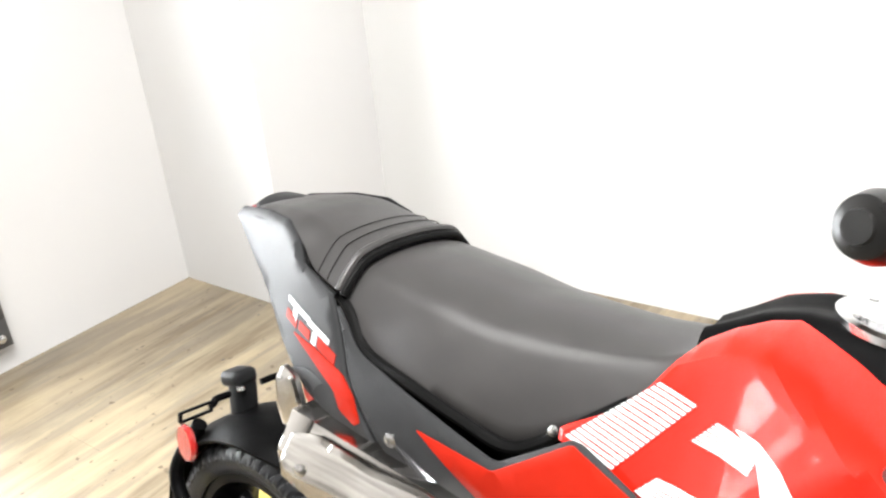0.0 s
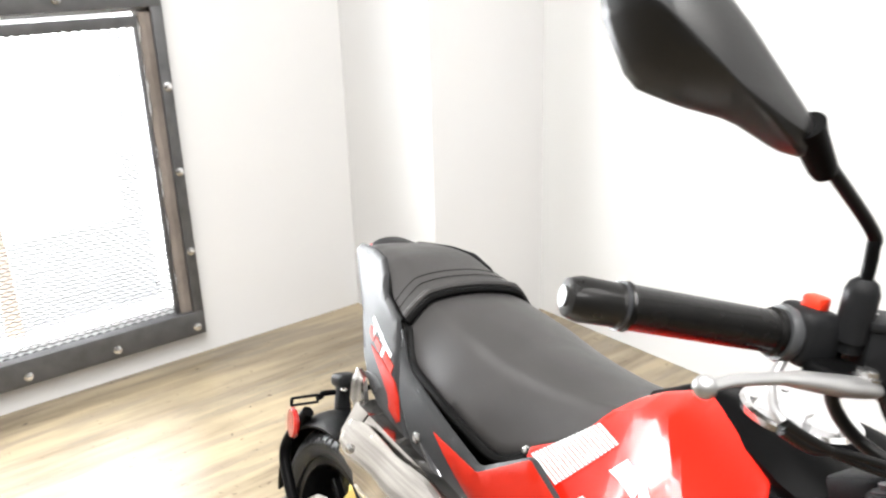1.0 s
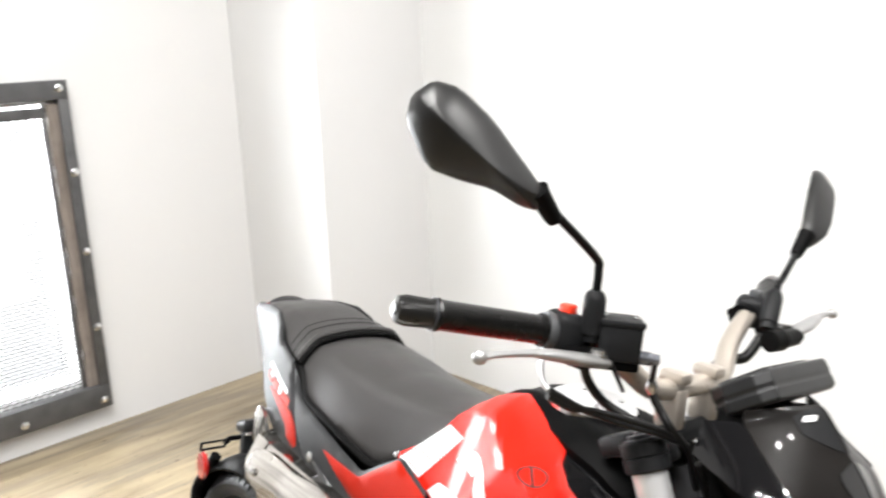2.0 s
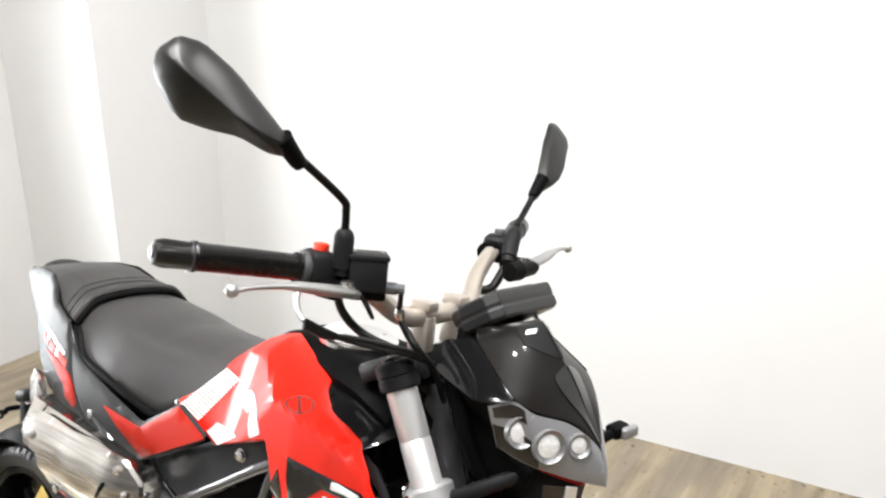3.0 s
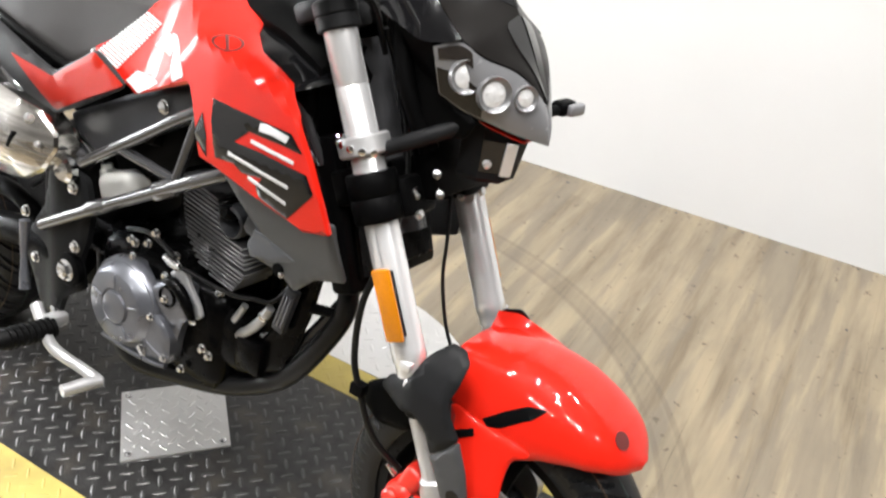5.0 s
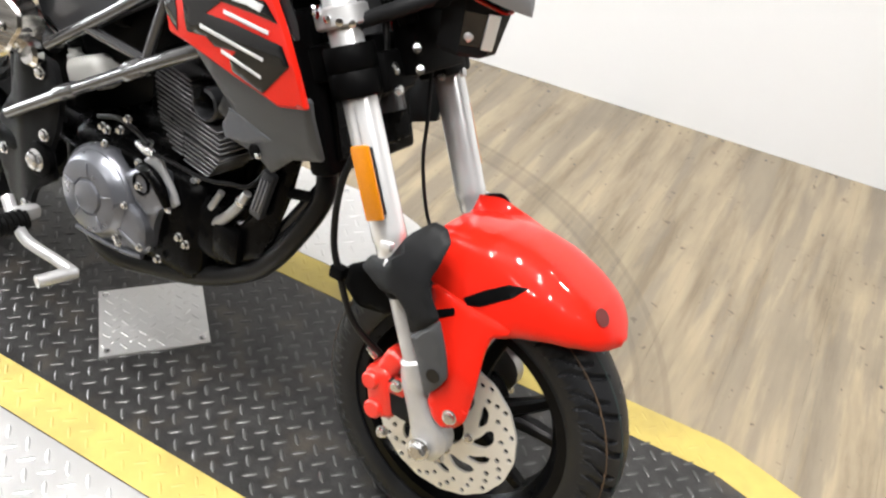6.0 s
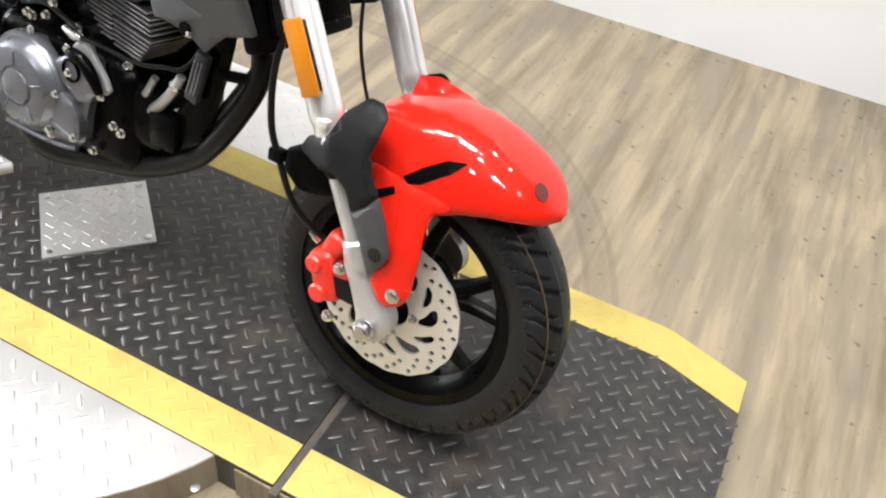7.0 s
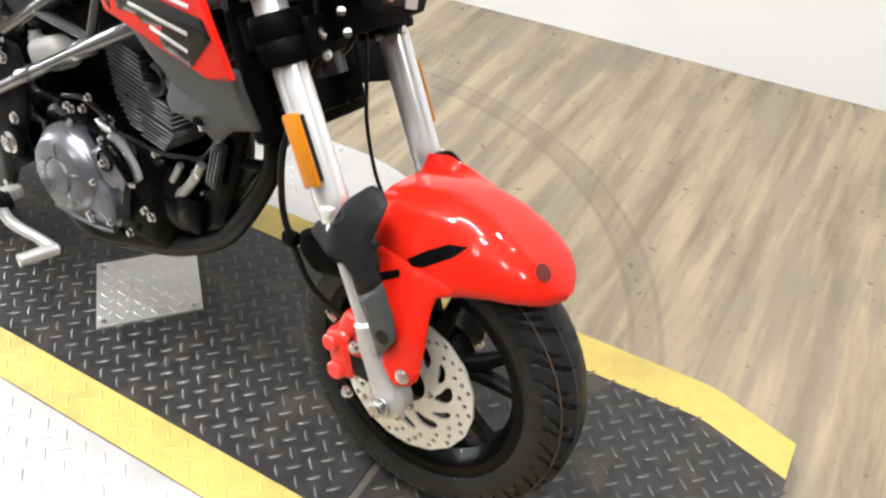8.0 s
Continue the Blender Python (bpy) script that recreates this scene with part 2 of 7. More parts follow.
M_CRUMB = mat("dark_dirt", (0.05, 0.042, 0.034), 0.8, var=0.3, scale=90)
M_SPOILERGREY = mat("light_charcoal_plastic", (0.066, 0.071, 0.082), 0.40, var=0.05, scale=40, bump=0.05, bscale=500, spec=0.35)
M_LEVER = mat("polished_lever_aluminium", (0.34, 0.34, 0.338), 0.40, 0.8, var=0.05, scale=60)
M_TAIL = mat("matt_grey_tail_plastic", (0.0225, 0.0230, 0.0240), 0.46, var=0.06, scale=50, bump=0.08, bscale=600, spec=0.10)
M_AIRBOX = mat("dark_airbox_plastic", (0.028, 0.029, 0.032), 0.36, var=0.08, scale=50, bump=0.06, bscale=500, spec=0.32)
M_MILKY = mat("milky_plastic", (0.42, 0.42, 0.40), 0.45, var=0.05, scale=40)
M_FIN = mat("fin_edge_black", (0.080, 0.080, 0.084), 0.30, 0.5, spec=0.4, var=0.15, scale=60)
M_BAREND = mat("satin_dark_bar_end", (0.007, 0.0068, 0.0066), 0.30, 0.0, spec=0.30, var=0.08, scale=60)
M_GRIP = mat("smooth_grip_rubber", (0.0035, 0.0034, 0.0033), 0.26, spec=0.24, var=0.15, scale=40, bump=0.1, bscale=300)
M_HEADER = mat("matt_black_exhaust", (0.0030, 0.0030, 0.0032), 0.34, spec=0.18, var=0.15, scale=40, bump=0.1, bscale=300)
M_MIRSHELL = mat("satin_black_mirror_shell", (0.0075, 0.0074, 0.0075), 0.36, spec=0.32, var=0.1, scale=40, bump=0.06, bscale=500)
M_PODRIM = mat("dull_chrome_rim", (0.20, 0.20, 0.205), 0.30, 0.6, var=0.25, scale=120)
M_GROOVE = mat("shaded_groove_aluminium", (0.30, 0.30, 0.31), 0.4, 0.8, var=0.05, scale=60)
M_RIM = mat("satin_black_wheel_paint", (0.0025, 0.0025, 0.0027), 0.30, spec=0.10, var=0.1, scale=40)
M_BROW = mat("brown_tinted_lens", (0.018, 0.015, 0.013), 0.20, var=0.05, scale=30, coat=0.4)


def brushed(name, color, rough):
    """Brushed sheet steel: long fine streaks in tone, gloss and relief, with faint heat stains; the tone streaks put
    reflections into the colour.
    """
    m = mat(name, color, rough, 1.0, var=0.05, scale=14, rvar=0.06, stain=0.30, stain_color=(0.40, 0.31, 0.21))
    n, l = m.node_tree.nodes, m.node_tree.links
    b = n["Principled BSDF"]
    tc, mp, nz = n.new("ShaderNodeTexCoord"), n.new("ShaderNodeMapping"), n.new("ShaderNodeTexNoise")
    mp.inputs["Scale"].default_value = (5, 60, 130)
    mp.inputs["Rotation"].default_value = (0, radians(-6), 0)
    nz.inputs["Scale"].default_value, nz.inputs["Detail"].default_value = 1.0, 5
    l.new(tc.outputs["Object"], mp.inputs["Vector"])
    l.new(mp.outputs[0], nz.inputs["Vector"])
    # streaked value stands in for stretched reflections in the steel
    shade = n.new("ShaderNodeMapRange")
    shade.inputs["From Min"].default_value, shade.inputs["From Max"].default_value = 0.36, 0.62
    shade.inputs["To Min"].default_value, shade.inputs["To Max"].default_value = 0.56, 1.0
    l.new(nz.outputs["Fac"], shade.inputs["Value"])
    hsv = n.new("ShaderNodeHueSaturation")
    l.new(shade.outputs["Result"], hsv.inputs["Value"])
    l.new(b.inputs["Base Color"].links[0].from_socket, hsv.inputs["Color"])
    l.new(hsv.outputs["Color"], b.inputs["Base Color"])
    bp_ = n.new("ShaderNodeBump")
    bp_.inputs["Strength"].default_value, bp_.inputs["Distance"].default_value = 0.6, 0.0012
    l.new(nz.outputs["Fac"], bp_.inputs["Height"])
    l.new(bp_.outputs["Normal"], b.inputs["Normal"])
    return m


M_SHIELD = brushed("reflection_streaked_steel", (0.76, 0.735, 0.70), 0.17)


# ---- builders ----
def part(name, bm, material, parent=None, label="", smooth=True, angle=38):
    bmesh.ops.recalc_face_normals(bm, faces=bm.faces)
    me = bpy.data.meshes.new(name)
    bm.to_mesh(me)
    bm.free()
    me.materials.append(material)
    if smooth:
        me.shade_smooth()
        me.set_sharp_from_angle(angle=radians(angle))
    ob = new(name, me)
    if parent is not None:
        ob.parent = parent
    if label:
        ob["label"] = label
    return ob


def merge(*bms):
    out = bmesh.new()
    for b in bms:
        me = bpy.data.meshes.new("tmp")
        b.to_mesh(me)
        b.free()
        out.from_mesh(me)
        bpy.data.meshes.remove(me)
    return out


def moved(bm, m):
    bmesh.ops.transform(bm, matrix=m, verts=bm.verts)
    return bm


def box(sx, sy, sz, bevel=0.003, seg=2, m=None, taper=1.0):
    bm = bmesh.new()
    bmesh.ops.create_cube(bm, size=1)
    for v in bm.verts:
        k = taper if v.co.z > 0 else 1.0
        v.co = Vector((v.co.x * sx * k, v.co.y * sy * k, v.co.z * sz))
    if bevel:
        bmesh.ops.bevel(bm, geom=list(bm.edges), offset=bevel, segments=seg, profile=0.5, affect="EDGES", clamp_overlap=True)
    return moved(bm, m) if m else bm


def lathe(profile, seg=48, m=None, closed=False):
    """Turns (radius, height) round z; closed: the profile is a ring."""
    bm = bmesh.new()
    rings = []
    for r, h in profile:
        rings.append([bm.verts.new((r * math.cos(2 * math.pi * i / seg), r * math.sin(2 * math.pi * i / seg), h)) for i in range(seg)])
    pairs = list(zip(rings, rings[1:])) + ([(rings[-1], rings[0])] if closed else [])
    for a, b in pairs:
        for i in range(seg):
            j = (i + 1) % seg
            bm.faces.new((a[i], a[j], b[j], b[i]))
    if not closed:
        for ring, r in ((rings[0], profile[0][0]), (rings[-1], profile[-1][0])):
            if r > 1e-5:
                bm.faces.new(ring)
    bmesh.ops.remove_doubles(bm, verts=bm.verts, dist=1e-6)
    return moved(bm, m) if m else bm


def aim(a, b):
    """The pose with its z from a to b."""
    a, b = Vector(a), Vector(b)
    return Matrix.Translation(a) @ (b - a).to_track_quat("Z", "Y").to_matrix().to_4x4()


def rod(a, b, profile, seg=24):
    """A turned body from a to b; profile: (share of the length, radius)."""
    n = (Vector(b) - Vector(a)).length
    pr = [(r, s * n) for s, r in profile]
    return lathe(pr, seg, aim(a, b))


def spline(pts, n=8):
    pts = [Vector(p) for p in pts]
    if len(pts) < 3:
        return pts
    ext = [2 * pts[0] - pts[1]] + pts + [2 * pts[-1] - pts[-2]]
    out = []
    for i in range(1, len(ext) - 2):
        p0, p1, p2, p3 = ext[i - 1:i + 3]
        for k in range(n):
            t = k / n
            out.append(0.5 * ((2 * p1) + (p2 - p0) * t + (2 * p0 - 5 * p1 + 4 * p2 - p3) * t * t + (3 * p1 - p0 - 3 * p2 + p3) * t ** 3))
    return out + [pts[-1]]


def tube(pts, radius, seg=12, n=8, smooth=True):
    """A round tube along points; radius: one value, or one for each given point."""
    base = [Vector(p) for p in pts]
    path = spline(base, n) if smooth else base
    if isinstance(radius, (list, tuple)):
        rad = [radius[min(int(i * (len(radius) - 1) / (len(path) - 1)), len(radius) - 2)] for i in range(len(path))]
        rad = []
        for i in range(len(path)):
            u = i * (len(radius) - 1) / (len(path) - 1)
            k = min(int(u), len(radius) - 2)
            rad.append(radius[k] + (radius[k + 1] - radius[k]) * (u - k))
    else:
        rad = [radius] * len(path)
    bm = bmesh.new()
    up = Vector((0.31, 0.17, 0.93))
    rings = []
    for i, p in enumerate(path):
        d = (path[min(i + 1, len(path) - 1)] - path[max(i - 1, 0)]).normalized()
        up = (up - d * up.dot(d))
        if up.length < 1e-3:
            up = d.orthogonal()
        up.normalize()
        s = d.cross(up)
        rings.append([bm.verts.new(p + rad[i] * (math.cos(2 * math.pi * k / seg) * up + math.sin(2 * math.pi * k / seg) * s)) for k in range(seg)])
    for a, b in zip(rings, rings[1:]):
        for k in range(seg):
            bm.faces.new((a[k], a[(k + 1) % seg], b[(k + 1) % seg], b[k]))
    bm.faces.new(rings[0])
    bm.faces.new(rings[-1])
    return bm


def loft(sections, cap=True, closed=True):
    bm = bmesh.new()
    rows = [[bm.verts.new(p) for p in s] for s in sections]
    k = len(rows[0])
    for a, b in zip(rows, rows[1:]):
        for i in range(k if closed else k - 1):
            j = (i + 1) % k
            bm.faces.new((a[i], a[j], b[j], b[i]))
    if cap and closed:
        bm.faces.new(rows[0])
        bm.faces.new(rows[-1])
    return bm


def lerp(table, x):
    """Smooth interpolation in a table of (x, value)."""
    t = sorted(table)
    if x <= t[0][0]:
        return t[0][1]
    for (a, va), (b, vb) in zip(t, t[1:]):
        if x <= b:
            u = (x - a) / (b - a)
            return va + (vb - va) * u
    return t[-1][1]


def chaikin(pts, cut=0.14, times=2):
    for _ in range(times):
        out = []
        for i, p in enumerate(pts):
            q = pts[(i + 1) % len(pts)]
            out.append((p[0] + (q[0] - p[0]) * cut, p[1] + (q[1] - p[1]) * cut))
            out.append((q[0] + (p[0] - q[0]) * cut, q[1] + (p[1] - q[1]) * cut))
        pts = out
    return pts


def inside(p, poly):
    x, y = p
    hit = False
    for i in range(len(poly)):
        x1, y1 = poly[i]
        x2, y2 = poly[i - 1]
        if (y1 > y) != (y2 > y) and x < (x2 - x1) * (y - y1) / (y2 - y1) + x1:
            hit = not hit
    return hit


def edge_gap(p, poly):
    best = 9.0
    a = Vector(p)
    for i in range(len(poly)):
        s, e = Vector(poly[i - 1]), Vector(poly[i])
        d = e - s
        u = 0 if d.length_squared < 1e-12 else max(0, min(1, (a - s).dot(d) / d.length_squared))
        best = min(best, (a - s - d * u).length)
    return best


def panel(outline, half, thick=0.006, side=-1, grid=0.018, edge=0.003, cut=0.14, creases=()):
    """A curved shell over an outline in x and z; half(x, z) is how far it stands from the middle plane; its rim is rounded."""
    from mathutils.geometry import delaunay_2d_cdt
    poly = chaikin(outline, cut) if cut else list(outline)
    dense = []
    for i, p in enumerate(poly):
        q = poly[(i + 1) % len(poly)]
        k = max(1, int(math.hypot(q[0] - p[0], q[1] - p[1]) / (grid * 1.0)))
        dense += [(p[0] + (q[0] - p[0]) * j / k, p[1] + (q[1] - p[1]) * j / k) for j in range(k)]
    pts = [Vector(p) for p in dense]
    nb = len(pts)
    xs, zs = [p[0] for p in poly], [p[1] for p in poly]
    # ring just inside the rim, then a grid
    for i in range(nb):
        a, b, c = dense[i - 1], dense[i], dense[(i + 1) % nb]
        d = Vector((c[0] - a[0], c[1] - a[1]))
        if d.length < 1e-9:
            continue
        nrm = Vector((-d.y, d.x)).normalized() * edge * 1.3
        for s in (1, -1):
            q = (b[0] + nrm.x * s, b[1] + nrm.y * s)
            if inside(q, dense) and edge_gap(q, dense) > edge * 1.05:
                pts.append(Vector(q))
    # folds are kept as real edges of the sheet
    folds, ridge = [], []
    for line in creases:
        b0 = len(pts)
        for (ax, az), (bx, bz) in zip(line, line[1:]):
            k = max(1, int(math.hypot(bx - ax, bz - az) / (grid * 0.7)))
            ridge += [(ax + (bx - ax) * j / k, az + (bz - az) * j / k) for j in range(k)]
        ridge.append(line[-1])
        pts += [Vector(p) for p in ridge]
        folds += [(b0 + j, b0 + j + 1) for j in range(len(ridge) - 1)]
    x = min(xs)
    row = 0
    while x < max(xs):
        z = min(zs) + (grid / 2 if row % 2 else 0)
        while z < max(zs):
            if inside((x, z), dense) and edge_gap((x, z), dense) > grid * 0.55 and all(math.hypot(x - p[0], z - p[1]) > grid * 0.45 for p in ridge):
                pts.append(Vector((x, z)))
            z += grid
        x += grid * 0.87
        row += 1
    v2, _, f2, orig, _, _ = delaunay_2d_cdt(pts, [(i, (i + 1) % nb) for i in range(nb)] + folds, [], 1, 1e-6)
    bm = bmesh.new()

    def place(p, back, rim):
        h = half(p[0], p[1]) - (thick if back else (edge if rim else 0))
        return (p[0], side * h, p[1])
    rim = [any(o < nb for o in orig[i]) for i in range(len(v2))]
    front = [bm.verts.new(place(p, False, rim[i])) for i, p in enumerate(v2)]
    backv = [bm.verts.new(place(p, True, False)) for i, p in enumerate(v2)]
    count = {}
    for f in f2:
        if len(f) < 3:
            continue
        bm.faces.new([front[i] for i in f])
        bm.faces.new([backv[i] for i in reversed(f)])
        for a, b in zip(f, list(f[1:]) + [f[0]]):
            count[(a, b)] = count.get((a, b), 0) + 1
    for (a, b) in list(count):
        if (b, a) not in count:
            bm.faces.new((front[b], front[a], backv[a], backv[b]))
    return bm


def bolt(r=0.007, h=0.006, m=None, hexed=True):
    """A flanged hexagon or cap bolt, head along z."""
    a = lathe([(r * 1.25, 0), (r * 1.25, h * 0.25), (r * 1.0, h * 0.35)], 20)
    b = lathe([(r * 0.98, h * 0.3), (r * 0.98, h * 0.9), (r * 0.82, h)], 6 if hexed else 20)
    out = merge(a, b)
    return moved(out, m) if m else out


def ytool(x, y, z):
    """The pose at x, y, z whose z points to the bike's right."""
    return Matrix.Translation((x, y, z)) @ pose(0, 0, 0, 90)


# ---- the room ----
WX, RY = -2.735, 1.63          # faces of the window wall and of the long white wall
XE, YS = 6.5, -7.5            # the far ends, behind the camera
WIN_Y0, WIN_Y1, WIN_Z0, WIN_Z1 = -0.76, 0.362, 0.100, 1.100


def slab(name, x0, x1, y0, y1, z0, z1, material, label, category="wall", bevel=0.0):
    bm = box(x1 - x0, y1 - y0, z1 - z0, bevel)
    ob = part(name, moved(bm, Matrix.Translation(((x0 + x1) / 2, (y0 + y1) / 2, (z0 + z1) / 2))), material, smooth=False)
    return tagged(ob, label, category, kind="structure")


T = 0.18
cuts = [(YS - T, WIN_Y0, FLOOR - 0.1, CEILING), (WIN_Y1, RY + T, FLOOR - 0.1, CEILING), (WIN_Y0, WIN_Y1, FLOOR - 0.1, WIN_Z0), (WIN_Y0, WIN_Y1, WIN_Z1, CEILING)]
pieces = []
for y0, y1, z0, z1 in cuts:
    pieces.append(box(T, y1 - y0, z1 - z0, 0, m=Matrix.Translation((WX - T / 2, (y0 + y1) / 2, (z0 + z1) / 2))))
tagged(part("wall_west", merge(*pieces), M_WALL, smooth=False), "white painted wall with a screened window in it", "wall", kind="structure")
north = box(XE + 0.4 - WX, T, CEILING - FLOOR + 0.1, 0, m=Matrix.Translation(((XE + WX) / 2, T / 2, (CEILING + FLOOR - 0.1) / 2)))
tagged(part("wall_north", moved(north, pose(0, 1.6415, 0, 0, 0, 1.4)), M_WALL, smooth=False), "long plain white painted wall behind the motorcycle", "wall", kind="structure")
slab("wall_east", XE, XE + T, YS, RY + 0.25, FLOOR - 0.1, CEILING, M_FARWALL, "plain painted wall closing the showroom")
slab("wall_south", WX, XE + T, YS - T, YS, FLOOR - 0.1, CEILING, M_FARWALL, "plain painted wall at the back of the showroom")
slab("pillar", WX + 0.001, -2.208, 1.088, 1.60, FLOOR - 0.1, CEILING, M_WALL, "square white boxed pillar in the corner of the room", "pillar", 0.004)
slab("ceiling", WX - T, XE + T, YS - T, RY + 0.4, CEILING, CEILING + 0.15, M_CEIL, "plain dark painted ceiling", "ceiling")
slab("ground", WX - T, XE + T, YS - T, RY + 0.4, FLOOR - 0.12, FLOOR - 0.008, M_SUB, "concrete slab under the plank floor", "floor")


def ceiling_lamp(x, y):
    at = Matrix.Translation((x, y, CEILING))
    lamp = part("ceiling_lamp", lathe([(0.045, 0.0), (0.045, -0.012), (0.012, -0.016), (0.012, -0.05), (0.040, -0.055), (0.062, -0.10), (0.066, -0.165), (0.060, -0.165), (0.056, -0.12)], 32, at), M_BLACK)
    part("diffuser", lathe([(0.0, -0.122), (0.055, -0.122), (0.055, -0.128), (0.0, -0.128)], 32, at), M_LAMPGLASS, lamp)
    tagged(lamp, "small black ceiling spot lamp, lit", "lamp", "ceiling lamps")


for lx, ly in LAMPS:
    ceiling_lamp(lx, ly)


# the screened window: steel flats bolted to the wall, weathered wood inside, expanded metal, glass behind
def window():
    root = new("window_1")
    tagged(root, "window with a bolted black steel frame and expanded metal screen", "window", kind="structure")
    fx = WX + 0.022
    oy0, oy1, oz0, oz1 = WIN_Y0 - 0.08, WIN_Y1 + 0.08, WIN_Z0 - 0.08, WIN_Z1 + 0.075
    w = 0.085
    bars = [(oy0, oy1, oz0, oz0 + w), (oy0, oy1, oz1 - w * 0.72, oz1), (oy0, oy0 + w * 0.40, oz0 + w, oz1 - w * 0.72), (oy1 - w * 0.40, oy1, oz0 + w, oz1 - w * 0.72)]
    for y0, y1, z0, z1 in bars:
        part("frame_bar", box(0.044, y1 - y0, z1 - z0, 0.002, m=Matrix.Translation((fx, (y0 + y1) / 2, (z0 + z1) / 2))), M_WINSTEEL, root)
    # bolts
    zs = [oz0 + 0.03 + i * (oz1 - oz0 - 0.06) / 4 for i in range(5)]
    ys = [oy1 - 0.03 - i * 0.272 for i in range(5)]
    spots = [(y, z) for y in ys for z in (oz0 + 0.03, oz1 - 0.025)] + [(y, z) for y in (oy1 - 0.017, oy0 + 0.017) for z in zs[1:4]]
    for y, z in spots:
        part("bolt", bolt(0.011, 0.012, Matrix.Translation((fx + 0.022, y, z)) @ pose(0, 0, 0, 0, 90), False), M_BOLT, root)
    # weathered wood lining, chewed edge
    for y in (WIN_Y1 + 0.046, WIN_Y0 - 0.046):
        secs = []
        for i in range(41):
            z = WIN_Z0 + (WIN_Z1 - WIN_Z0) * i / 40
            d = 0.033 + 0.007 * noise.noise((0, y * 9, z * 14)) + 0.006 * noise.noise((3, y, z * 40))
            s = -1 if y > 0 else 1
            x0, x1 = WX + 0.002, WX + 0.024
            secs.append([(x0, y, z), (x1, y, z), (x1 + 0.004, y + s * d * 0.6, z), (x1 - 0.004, y + s * d, z), (x0, y + s * d, z)])
        part("wood_liner", loft(secs), M_WOOD, root, "split weathered wood strip")
    part("wood_sill", box(0.16, WIN_Y1 - WIN_Y0 - 0.002, 0.02, 0.003, m=Matrix.Translation((WX - 0.10, (WIN_Y0 + WIN_Y1) / 2, WIN_Z0 + 0.011))), M_WHITE, root, "white painted sill")
    # inner steel lip carrying the mesh
    part("mesh_lip", box(0.02, WIN_Y1 - WIN_Y0 + 0.012, 0.034, 0.002, m=Matrix.Translation((WX + 0.012, (WIN_Y0 + WIN_Y1) / 2, WIN_Z1 - 0.027))), M_WINSTEEL, root)
    for y in (WIN_Y1 - 0.001, WIN_Y0 + 0.001):
        part("side_lip", box(0.016, 0.014, WIN_Z1 - WIN_Z0 - 0.046, 0.002, m=Matrix.Translation((WX + 0.012, y, (WIN_Z0 + WIN_Z1) / 2 - 0.0215))), M_WINSTEEL, root)
    # expanded metal: zigzag strands
    bm = bmesh.new()
    pw, ph, r = 0.028, 0.0125, 0.0029
    rows = int((WIN_Z1 - WIN_Z0 - 0.018) / ph)
    cols = int((WIN_Y1 - WIN_Y0 + 0.01) / (pw / 2))
    mx = WX + 0.004
    for j in range(rows):
        z = WIN_Z0 - 0.01 + j * ph
        prev = None
        for i in range(cols + 1):
            y = WIN_Y0 - 0.005 + i * pw / 2
            zz = z + (ph * 0.5 if (i + j) % 2 else -ph * 0.0)
            xx = mx + (0.002 if (i + j) % 2 else -0.002)
            ring = [bm.verts.new((xx - r, y, zz - r)), bm.verts.new((xx + r, y, zz - r * 0.4)), bm.verts.new((xx, y, zz + r))]
            if prev:
                for k in range(3):
                    bm.faces.new((prev[k], prev[(k + 1) % 3], ring[(k + 1) % 3], ring[k]))
            prev = ring
    part("expanded_mesh", bm, M_MESH, root, "expanded metal screen", smooth=False)
    # sash behind: posts and panes
    gx = WX - 0.145
    for y in (-0.116,):
        part("mullion", box(0.05, 0.047, WIN_Z1 - WIN_Z0 - 0.03, 0.004, m=Matrix.Translation((gx, y, (WIN_Z0 + WIN_Z1) / 2))), M_POST, root, "pale wooden window post")
    for y0, y1 in ((WIN_Y0, -0.140), (-0.092, WIN_Y1)):
        ob = part("pane", box(0.005, y1 - y0 - 0.004, WIN_Z1 - WIN_Z0 - 0.03, 0, m=Matrix.Translation((gx, (y0 + y1) / 2, (WIN_Z0 + WIN_Z1) / 2))), M_PANE, root, smooth=False)
        ob.visible_shadow = False


tagged(part("backdrop", box(0.05, 9.0, 6.0, 0, m=Matrix.Translation((-6.5, -0.2, 0.8))), M_BACKDROP, smooth=False), "bright overcast daylight outside the window", "backdrop", kind="structure")
M_PANE = glass("window_glass", (1, 1, 1), 0.0, 1.02)
window()


# ---- the display stand: round bright deck, black lane with yellow edges, front ramp ----
LANE0, LANE1 = -0.189, 0.411      # edges of the lane
TAPE = 0.076
SEAM = -0.062
REAR = -1.70


def lug(length, width, height):
    """One raised bar of tread plate, rounded and tapered."""
    prof = [(-0.5, 0.0, 0.0), (-0.42, 0.55, 0.6), (-0.2, 0.95, 1.0), (0.2, 0.95, 1.0), (0.42, 0.55, 0.6), (0.5, 0.0, 0.0)]
    verts = []
    for s, w, h in prof:
        verts.append((s * length, w * width / 2, 0.0))
        verts.append((s * length, 0.35 * w * width / 2, h * height))
        verts.append((s * length, -0.35 * w * width / 2, h * height))
        verts.append((s * length, -w * width / 2, 0.0))
    faces = []
    for i in range(len(prof) - 1):
        a, b = 4 * i, 4 * (i + 1)
        for k in range(3):
            faces.append((a + k, a + k + 1, b + k + 1, b + k))
    return verts, faces


